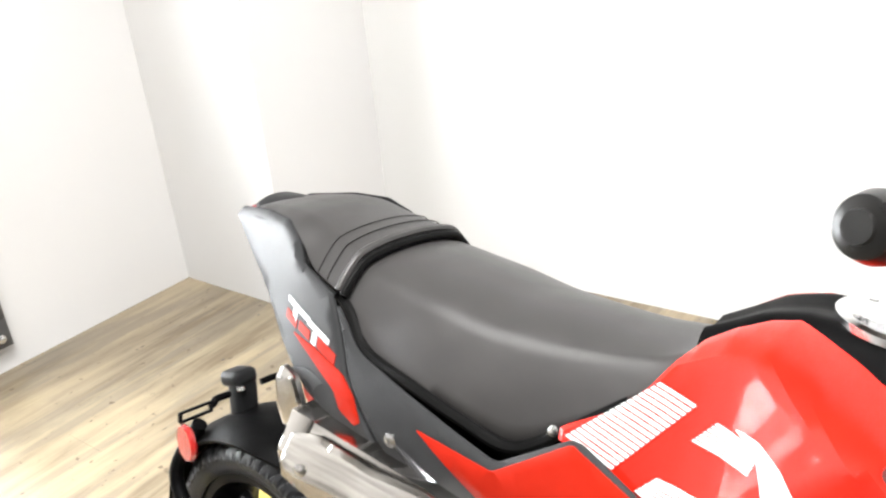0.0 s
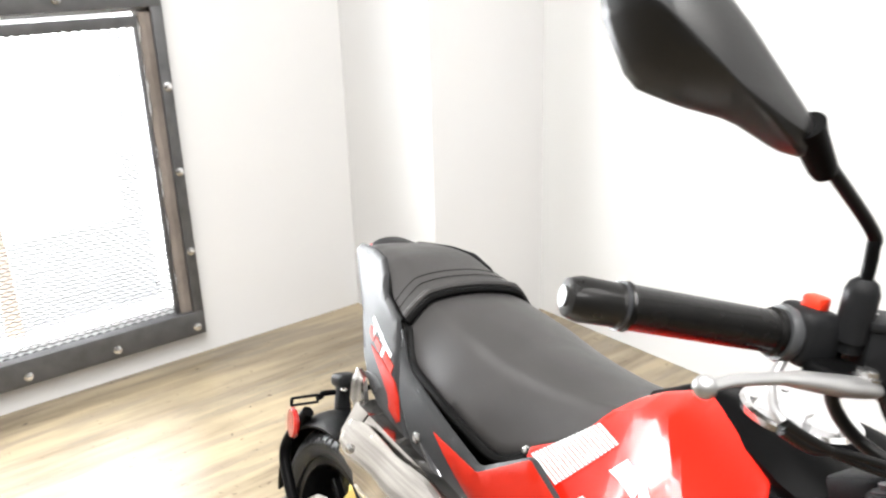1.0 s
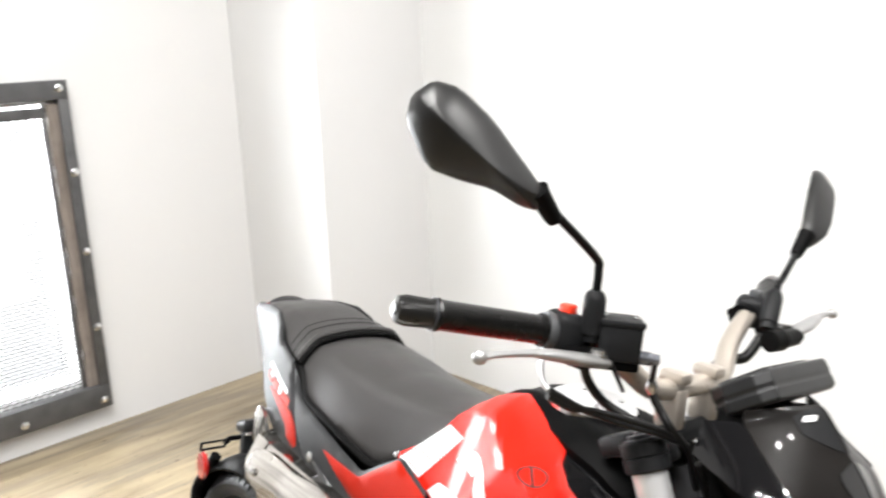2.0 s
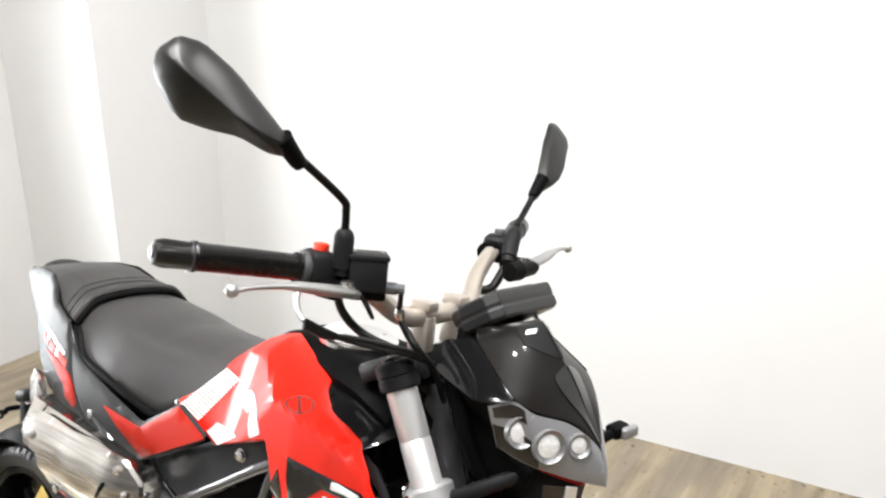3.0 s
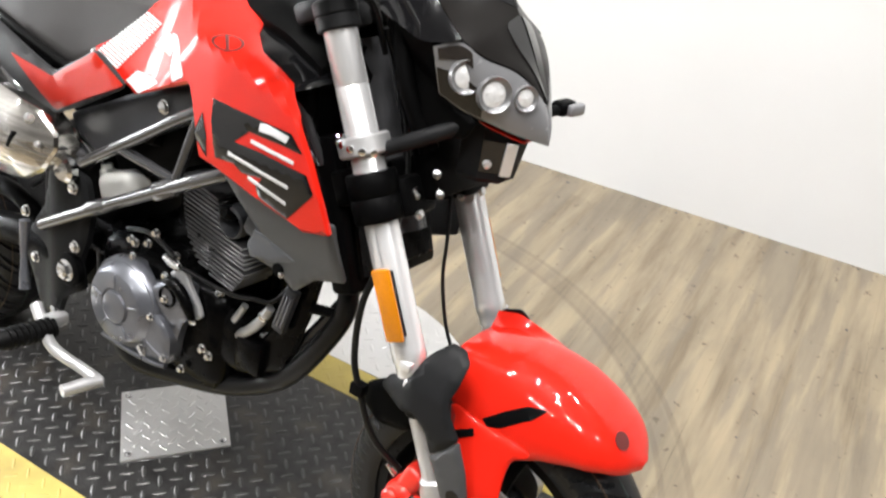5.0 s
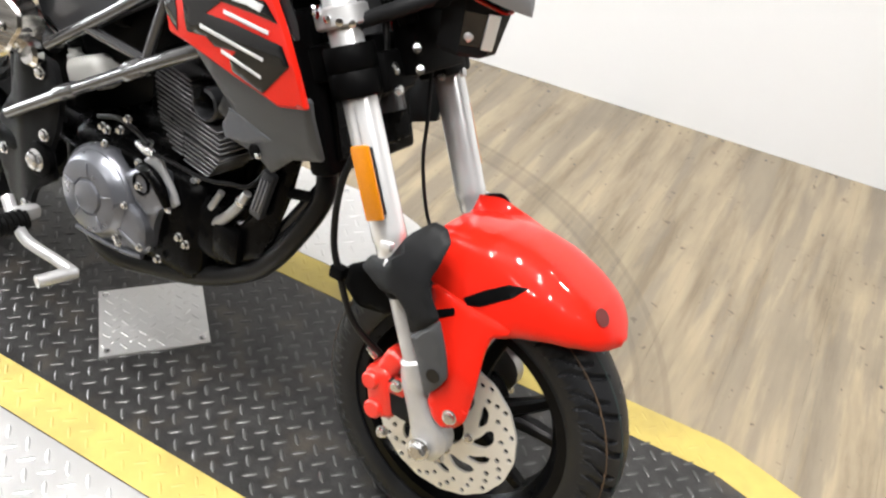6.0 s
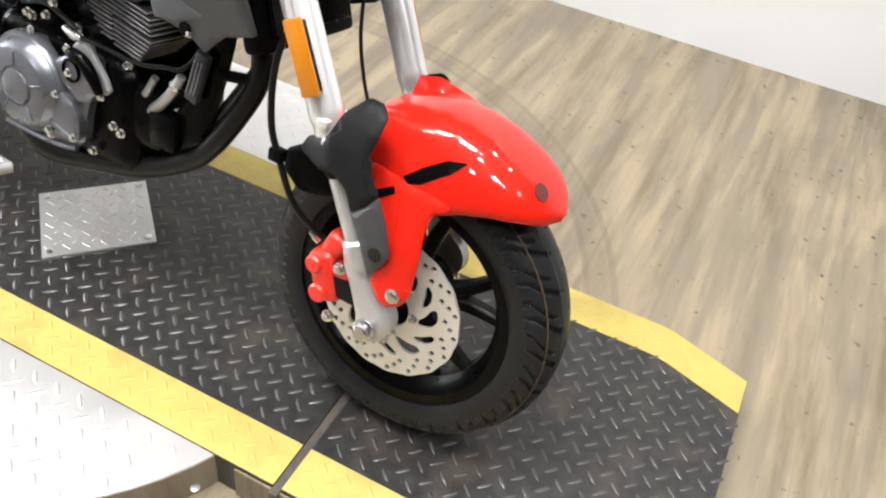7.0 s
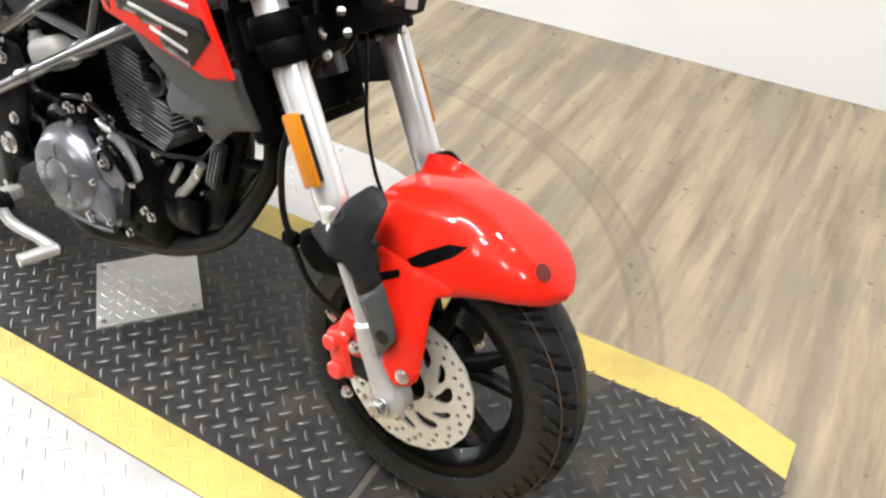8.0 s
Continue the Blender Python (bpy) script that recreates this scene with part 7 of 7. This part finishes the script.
# the lamp mask: ridge along the nose, the lower rim of the screen, the rims of the side panel and of the lens
RIDGE = [(-0.163, 0, 0.926), (-0.150, 0, 0.915), (-0.129, 0, 0.889), (-0.112, 0, 0.868), (-0.098, 0, 0.848), (-0.083, 0, 0.824), (-0.064, 0, 0.797)]
RIM = [(-0.206, -0.069, 0.914), (-0.201, -0.072, 0.899), (-0.166, -0.083, 0.874), (-0.134, -0.089, 0.852), (-0.113, -0.073, 0.838), (-0.087, -0.036, 0.826), (-0.065, -0.007, 0.799)]
SIDE_TOP = [(-0.242, -0.080, 0.893), (-0.222, -0.076, 0.897), (-0.202, -0.073, 0.898), (-0.167, -0.084, 0.873), (-0.135, -0.090, 0.851)]
SIDE_LOW = [(-0.243, -0.089, 0.857), (-0.222, -0.094, 0.851), (-0.200, -0.099, 0.846), (-0.172, -0.103, 0.840), (-0.137, -0.094, 0.847)]
LENS_TOP = [(-0.160, -0.102, 0.838), (-0.134, -0.091, 0.849), (-0.113, -0.075, 0.836), (-0.087, -0.038, 0.824), (-0.064, -0.006, 0.797), (-0.056, 0.0, 0.778)]
LENS_LOW = [(-0.152, -0.086, 0.789), (-0.126, -0.074, 0.776), (-0.101, -0.060, 0.769), (-0.075, -0.032, 0.758), (-0.054, -0.006, 0.751), (-0.048, 0.0, 0.750)]


def rail(pts, u):
    f = u * (len(pts) - 1)
    k = min(int(f), len(pts) - 2)
    a, b = Vector(pts[k]), Vector(pts[k + 1])
    return a + (b - a) * (f - k)


def ruled(top, low, bulge, u, v):
    """A point of the sheet between two rims, pushed outward in its middle."""
    a, b = rail(spline(top, 5), u), rail(spline(low, 5), u)
    return a + (b - a) * v + Vector(bulge) * (4 * v * (1 - v)) * (4 * u * (1 - u)) ** 0.4


def sheet(top, low, bulge, side, thick=0.003, u0=0.0, u1=1.0, v0=0.0, v1=1.0, lift=0.0, n=22, k=9, edge=None):
    rows = []
    for i in range(n + 1):
        u = u0 + (u1 - u0) * i / n
        row = []
        for j in range(k + 1):
            a, b = edge(u) if edge else (v0, v1)
            v = a + (b - a) * j / k
            p = ruled(top, low, bulge, u, v)
            e = 0.01
            du = ruled(top, low, bulge, min(1, u + e), v) - ruled(top, low, bulge, max(0, u - e), v)
            dv = ruled(top, low, bulge, u, min(1, v + e)) - ruled(top, low, bulge, u, max(0, v - e))
            nrm = du.cross(dv)
            if nrm.length > 1e-9:
                nrm.normalize()
                if nrm.dot(Vector((0.5, -0.7, 0.3))) < 0:
                    nrm = -nrm
            p = p + nrm * lift
            row.append(Vector((p.x, p.y if side < 0 else -p.y, p.z)))
        rows.append(row)
    bm = loft(rows, closed=False)
    bmesh.ops.remove_doubles(bm, verts=bm.verts, dist=1e-5)
    bmesh.ops.recalc_face_normals(bm, faces=bm.faces)
    mid = sum((f.normal.x + side * f.normal.y * 1.0 + 0.3 * f.normal.z) * f.calc_area() for f in bm.faces)
    if mid < 0:
        bmesh.ops.reverse_faces(bm, faces=bm.faces)
    bmesh.ops.solidify(bm, geom=list(bm.faces), thickness=thick)
    return bm


def cowl_body():
    """The black shell inside the mask, carried back to the fork."""
    secs = []
    for z, n, cx, cw, bx, bw in ((0.752, -0.070, -0.105, 0.030, -0.150, 0.030), (0.766, -0.074, -0.118, 0.050, -0.165, 0.045), (0.78, -0.078, -0.142, 0.068, -0.182, 0.058), (0.80, -0.086, -0.162, 0.076, -0.205, 0.068), (0.825, -0.104, -0.168, 0.086, -0.232, 0.074),
                                 (0.842, -0.118, -0.172, 0.088, -0.240, 0.078), (0.856, -0.126, -0.200, 0.080, -0.240, 0.076), (0.87, -0.138, -0.212, 0.070, -0.240, 0.068), (0.89, -0.156, -0.222, 0.062, -0.240, 0.062), (0.905, -0.170, -0.225, 0.058, -0.240, 0.058)):
        half = [(n, 0.0), (n + (cx - n) * 0.45, cw * 0.55), (cx, cw), (bx, bw)]
        secs.append([(x, -y, z) for x, y in half] + [(x, y, z) for x, y in reversed(half[1:])])
    return loft(secs)


mask = bp("lamp_cowl", cowl_body(), M_BLACK, "dark headlamp cowl with a smoked nose screen", angle=40)
OUT = (0.0015, -0.002, 0.0015)
for s in (-1, 1):
    part("screen", sheet(RIDGE, RIM, OUT, s), M_SMOKE, mask, "dark smoked nose screen", angle=50)
    part("gloss_blade", sheet(RIDGE, RIM, OUT, s, 0.002, 0.42, 0.995, lift=0.0016, n=14, k=4, edge=lambda u: (0.02, 0.30 if u > 0.47 else 0.06 + 0.24 * (u - 0.42) / 0.05)), M_GLOSS, mask, "gloss black nose blade", angle=50)
    part("badge_field", sheet(RIDGE, RIM, OUT, s, 0.0015, 0.06, 0.36, lift=0.0010, n=10, k=4, edge=lambda u: (0.03, 0.03 + 0.40 * min(1, (0.36 - u) / 0.12) * min(1, 0.35 + (u - 0.06) / 0.10))), M_DARKGREY, mask, "dark raised badge field", angle=50)
    part("badge", sheet(RIDGE, RIM, OUT, s, 0.0015, 0.14, 0.18, lift=0.0024, n=4, k=4, edge=lambda u: (0.14 + (u - 0.14) * 1.5, 0.30 + (u - 0.14) * 1.5)), M_ALU, mask, "small silver badge")
    part("side_gloss_panel", sheet(SIDE_TOP, SIDE_LOW, (0.0, -0.0012, 0.0004), s, lift=0.003), M_GLOSS, mask, "gloss black cowl side", angle=50)
    lens = part("headlamp_lens", sheet(LENS_TOP, LENS_LOW, (0.004, -0.004, 0.0), s, 0.003), M_LIGHTGREY, mask, "pale grey headlamp lens", angle=50)
    part("lens_bezel", sheet(LENS_TOP, LENS_LOW, (0.004, -0.004, 0.0), s, 0.0015, 0.01, 0.36, lift=0.0010, n=10, k=6, edge=lambda u: (0.42 + 0.30 * u, 0.97)), M_GLOSS, lens, "black lamp bezel", angle=50)
    part("lens_brow", sheet(LENS_TOP, LENS_LOW, (0.004, -0.004, 0.0), s, 0.0015, 0.03, 0.30, lift=0.0010, n=8, k=4, edge=lambda u: (0.05, 0.26)), M_BROW, lens, "brown tinted lamp brow", angle=50)
    for u, v, r in ((0.225, 0.46, 0.0185), (0.45, 0.48, 0.0200), (0.640, 0.30, 0.0145)):
        c = ruled(LENS_TOP, LENS_LOW, (0.004, -0.004, 0.0), u, v)
        d = Vector((0.80, -0.58, 0.10)).normalized()
        if s > 0:
            c.y, d.y = -c.y, -d.y
            c = c - d * 0.010
        pod = part("lamp_pod", rod(c - d * 0.009, c + d * 0.0045, [(0, r * 0.5), (0.4, r), (0.9, r), (1.0, r * 0.97), (0.9, r * 0.92), (0.72, r * 0.7), (0.62, 0.0)], 32), M_PODRIM, lens, "bright lamp pod")
        part("pod_lens", rod(c - d * 0.003, c + d * 0.0024, [(0, 0), (0, r * 0.93), (0.5, r * 0.86), (0.85, r * 0.50), (1, 0.0)], 28), M_PODLENS, pod)
for s in (-1, 1):
    part("inner_cheek", panel([(-0.248, 0.872), (-0.240, 0.846), (-0.200, 0.832), (-0.170, 0.828), (-0.150, 0.788), (-0.108, 0.768), (-0.118, 0.745), (-0.150, 0.735), (-0.205, 0.752), (-0.228, 0.806)], lambda x, z: 0.072 + 0.10 * max(0.0, z - 0.80), 0.006, s, 0.014, 0.004, 0.14), M_BLACK, mask, "black inner cheek of the cowl")
lowlamp = bp("daytime_lamp", loft([[(fx, -0.012, z), (-0.112, -w, z), (-0.140, -w, z), (-0.140, w, z), (-0.112, w, z), (fx, 0.012, z)] for z, fx, w in ((0.690, -0.094, 0.030), (0.695, -0.087, 0.034), (0.745, -0.079, 0.038), (0.757, -0.084, 0.040))]), M_DARKGREY, "small lower lamp under the headlamp", angle=30)
part("lower_lens", loft([[(fx + 0.0015, -0.0125, z), (-0.1105, -w - 0.0015, z), (-0.1115, -w + 0.002, z), (fx - 0.002, -0.0105, z)] for z, fx, w in ((0.704, -0.087, 0.034), (0.742, -0.080, 0.0375))]), M_BROW, lowlamp, "smoky lower lamp lens", smooth=False)
part("lamp_reflector", box(0.003, 0.014, 0.042, 0.001, 1, Matrix.Translation((-0.0845, -0.0175, 0.723)) @ pose(0, 0, 0, 0, 6, -48)), M_FORK, lowlamp, "bright lamp reflector")
part("lamp_bulb", rod((-0.106, -0.030, 0.715), (-0.098, -0.034, 0.713), [(0, 0), (0, 0.005), (0.6, 0.005), (1, 0)], 16), M_FORK, lowlamp)
part("red_trim", tube([(-0.122, -0.044, 0.766), (-0.110, -0.040, 0.760), (-0.079, -0.013, 0.748), (-0.077, 0.0, 0.747), (-0.079, 0.013, 0.748), (-0.110, 0.040, 0.760)], 0.0022, 8), M_RED, lowlamp, "thin red trim line")
for s in (-1, 1):
    bp("cowl_stay", tube([(-0.225, s * 0.070, 0.845), (-0.20, s * 0.075, 0.78), (-0.165, s * 0.060, 0.715)], 0.012, 12), M_BLACK, "black lamp stay")
    # front indicators
    y0, y1 = s * 0.075, s * 0.185
    stalk = bp("front_indicator", rod((-0.130, y0, 0.742), (-0.116, s * 0.155, 0.754), [(0, 0), (0, 0.008), (1, 0.007), (1, 0)], 16), M_BLACK, "short black indicator with a clear lens") if s > 0 else None
    if stalk:
        head = moved(box(0.024, 0.032, 0.019, 0.006, 3), Matrix.Translation((-0.113, s * 0.172, 0.757)) @ pose(0, 0, 0, 8, 0, -18))
        part("indicator_shell", head, M_BLACK, stalk)
        part("indicator_lens", moved(box(0.012, 0.029, 0.017, 0.005, 3), Matrix.Translation((-0.098, s * 0.176, 0.758)) @ pose(0, 0, 0, 8, 0, -18)), M_LIGHTGREY, stalk, "clear indicator lens")
# loose wiring between fork and lamp
for k in range(5):
    y = -0.05 + 0.022 * k
    bp("lamp_wiring", tube([(-0.25, y, 0.83), (-0.205 + 0.01 * k, y * 0.8, 0.76), (-0.185, y + 0.01, 0.69), (-0.20, y * 0.7, 0.62), (-0.25, y, 0.57)], 0.0032 + 0.0008 * (k % 3), 8), M_CABLE, "black wiring behind the lamp")
for x, y, z in ((-0.150, -0.058, 0.690), (-0.165, -0.070, 0.660), (-0.145, -0.05, 0.665), (-0.170, -0.06, 0.64), (-0.155, 0.0, 0.66), (-0.16, 0.03, 0.64)):
    bp("bracket_bolt", bolt(0.0042, 0.004, Matrix.Translation((x, y, z)) @ pose(0, 0, 0, 20, 70, -30)), M_BOLT)
bp("lamp_bracket", box(0.03, 0.11, 0.10, 0.006, 2, Matrix.Translation((-0.175, 0, 0.70)) @ pose(0, 0, 0, 0, -20, 0)), M_BLACK, "black lamp bracket")

# -- rear hugger, plate holder, tail lights --
def hugger():
    secs = []
    for i in range(33):
        u = i / 32
        a = radians(62 + 118 * u)
        r = 0.240 + 0.004 * math.sin(u * 3)
        w = lerp([(0, 0.045), (0.2, 0.075), (0.6, 0.082), (1, 0.070)], u)
        pts = []
        for k in range(15):
            v = -1 + 2 * k / 14
            pts.append((RX[0] + (r - 0.022 * abs(v) ** 3) * math.cos(a), w * v, RX[2] + (r - 0.022 * abs(v) ** 3) * math.sin(a)))
        for k in range(14, -1, -1):
            v = -1 + 2 * k / 14
            pts.append((RX[0] + (r - 0.005 - 0.022 * abs(v) ** 3) * math.cos(a), w * 0.97 * v, RX[2] + (r - 0.005 - 0.022 * abs(v) ** 3) * math.sin(a)))
        secs.append(pts)
    return loft(secs)


hug = bp("rear_hugger", hugger(), M_BLACK, "black rear mudguard hugging the tyre", angle=50)
part("hugger_arm", tube([(-1.215, -0.110, 0.245), (-1.32, -0.098, 0.29), (-1.375, -0.090, 0.35), (-1.335, -0.070, 0.44)], [0.012, 0.011, 0.011, 0.012], 12), M_BLACK, hug)
part("plate_lamp", merge(box(0.030, 0.040, 0.094, 0.009, 3, Matrix.Translation((-1.314, -0.004, 0.462)) @ pose(0, 0, 0, 0, -6, 0)), box(0.046, 0.042, 0.026, 0.009, 3, Matrix.Translation((-1.324, -0.005, 0.500)) @ pose(0, 0, 0, 0, -16, 0))), M_DARKGREY, hug, "dark grey plate lamp hood")
for s in (-1, 1):
    arm = part("reflector_arm", tube([(-1.315, s * 0.030, 0.482), (-1.312, s * 0.055, 0.484), (-1.310, s * 0.060, 0.480), (-1.309, s * 0.068, 0.478)], 0.0055, 10), M_BLACK, hug, "black slotted reflector bracket")
    part("slot_plate", merge(box(0.006, 0.056, 0.0035, 0.001, 1, Matrix.Translation((-1.310, s * 0.092, 0.484))), box(0.006, 0.056, 0.0035, 0.001, 1, Matrix.Translation((-1.310, s * 0.092, 0.470))), box(0.006, 0.0035, 0.014, 0.001, 1, Matrix.Translation((-1.310, s * 0.066, 0.477))), box(0.006, 0.005, 0.014, 0.001, 1, Matrix.Translation((-1.310, s * 0.118, 0.477)))), M_BLACK, hug, "slotted bracket end")
    ref = lathe([(0.0, -0.004), (0.026, -0.004), (0.028, 0.0), (0.025, 0.005), (0.0, 0.006)], 36, Matrix.Translation((-1.294, s * 0.119, 0.444)) @ pose(0, 0, 0, 90 if s < 0 else -90, 0, -10))
    part("round_reflector", ref, M_REFLRED, hug, "round red reflector")
part("bracket_bolt", bolt(0.006, 0.005, Matrix.Translation((-1.300, -0.02, 0.492))), M_BOLT, hug)
rc = bp("rear_caliper", box(0.085, 0.045, 0.05, 0.010, 3, Matrix.Translation((-1.125, -0.090, 0.300)) @ pose(0, 0, 0, 0, -35, 0)), M_CALIPER, "red painted rear brake caliper")
part("caliper_pin", bolt(0.007, 0.008, ytool(-1.105, -0.112, 0.30)), M_BOLT, rc)
bp("tail_light", box(0.016, 0.075, 0.022, 0.005, 2, Matrix.Translation((-1.232, 0, 0.782))), M_REFLRED, "slim red tail light")


# ---- plank floor ----
def plank_floor():
    root = tagged(new("floor"), "worn grey-tan wood-look vinyl plank floor", "floor", kind="structure")
    w, length, gap = 0.152, 1.22, 0.0002
    meshes = {}

    def plank_mesh(y0, y1):
        key = round(y1 - y0, 3)
        if key not in meshes:
            bm = box(w - gap, y1 - y0 - gap, 0.008, 0.0002, 1)
            me = bpy.data.meshes.new("plank")
            bm.to_mesh(me)
            bm.free()
            me.materials.append(M_PLANK)
            meshes[key] = me
        return meshes[key]

    rnd = random.Random(4)
    x = WX
    while x < 2.6:
        y = -2.2 - rnd.random() * length
        while y < RY + 0.2:
            y0, y1 = max(y, -2.2), min(y + length, RY + 0.2)
            if y1 - y0 > 0.03:
                ob = new("plank", plank_mesh(y0, y1))
                ob.parent = root
                ob.location = (x + w / 2, (y0 + y1) / 2, FLOOR - 0.004 - 0.0001 * rnd.random())
            y += length
        x += w


plank_floor()
# the floor goes on behind the camera
far = part("floor_far", merge(box(2.6 - WX, -2.2 - YS, 0.008, 0, m=Matrix.Translation(((2.6 + WX) / 2, (-2.2 + YS) / 2, FLOOR - 0.004))), box(XE - 2.62, RY + 0.2 - YS, 0.008, 0, m=Matrix.Translation(((2.62 + XE) / 2, (RY + 0.2 + YS) / 2, FLOOR - 0.004)))), M_PLANK, smooth=False)
tagged(far, "plank floor of the showroom behind the viewer", "floor", kind="structure")


# crumbs of dirt on the floor, thicker along the wall
def crumbs():
    rnd = random.Random(11)
    verts, faces = [], []
    for i in range(150):
        if i < 95:
            x = rnd.uniform(-1.2, 2.2)
            y = 1.6415 + 0.025 * x - abs(rnd.gauss(0.0, 0.02)) - 0.005
        else:
            x, y = rnd.uniform(-2.4, 2.0), rnd.uniform(0.75, 1.55)
        r = rnd.uniform(0.0018, 0.0056)
        b = len(verts)
        n = rnd.choice((5, 6, 7))
        for k in range(n):
            a = 2 * math.pi * k / n + rnd.uniform(-0.3, 0.3)
            verts.append((x + r * rnd.uniform(0.6, 1.5) * math.cos(a), y + r * rnd.uniform(0.6, 1.5) * math.sin(a), FLOOR + 0.0002))
        verts.append((x, y, FLOOR + r * 0.5))
        faces += [(b + k, b + (k + 1) % n, b + n) for k in range(n)]
    me = bpy.data.meshes.new("floor_crumbs")
    me.from_pydata(verts, [], faces)
    me.materials.append(M_CRUMB)
    tagged(new("floor_crumbs", me), "dark crumbs of dirt along the wall on the floor", "dirt", kind="stuff")


crumbs()
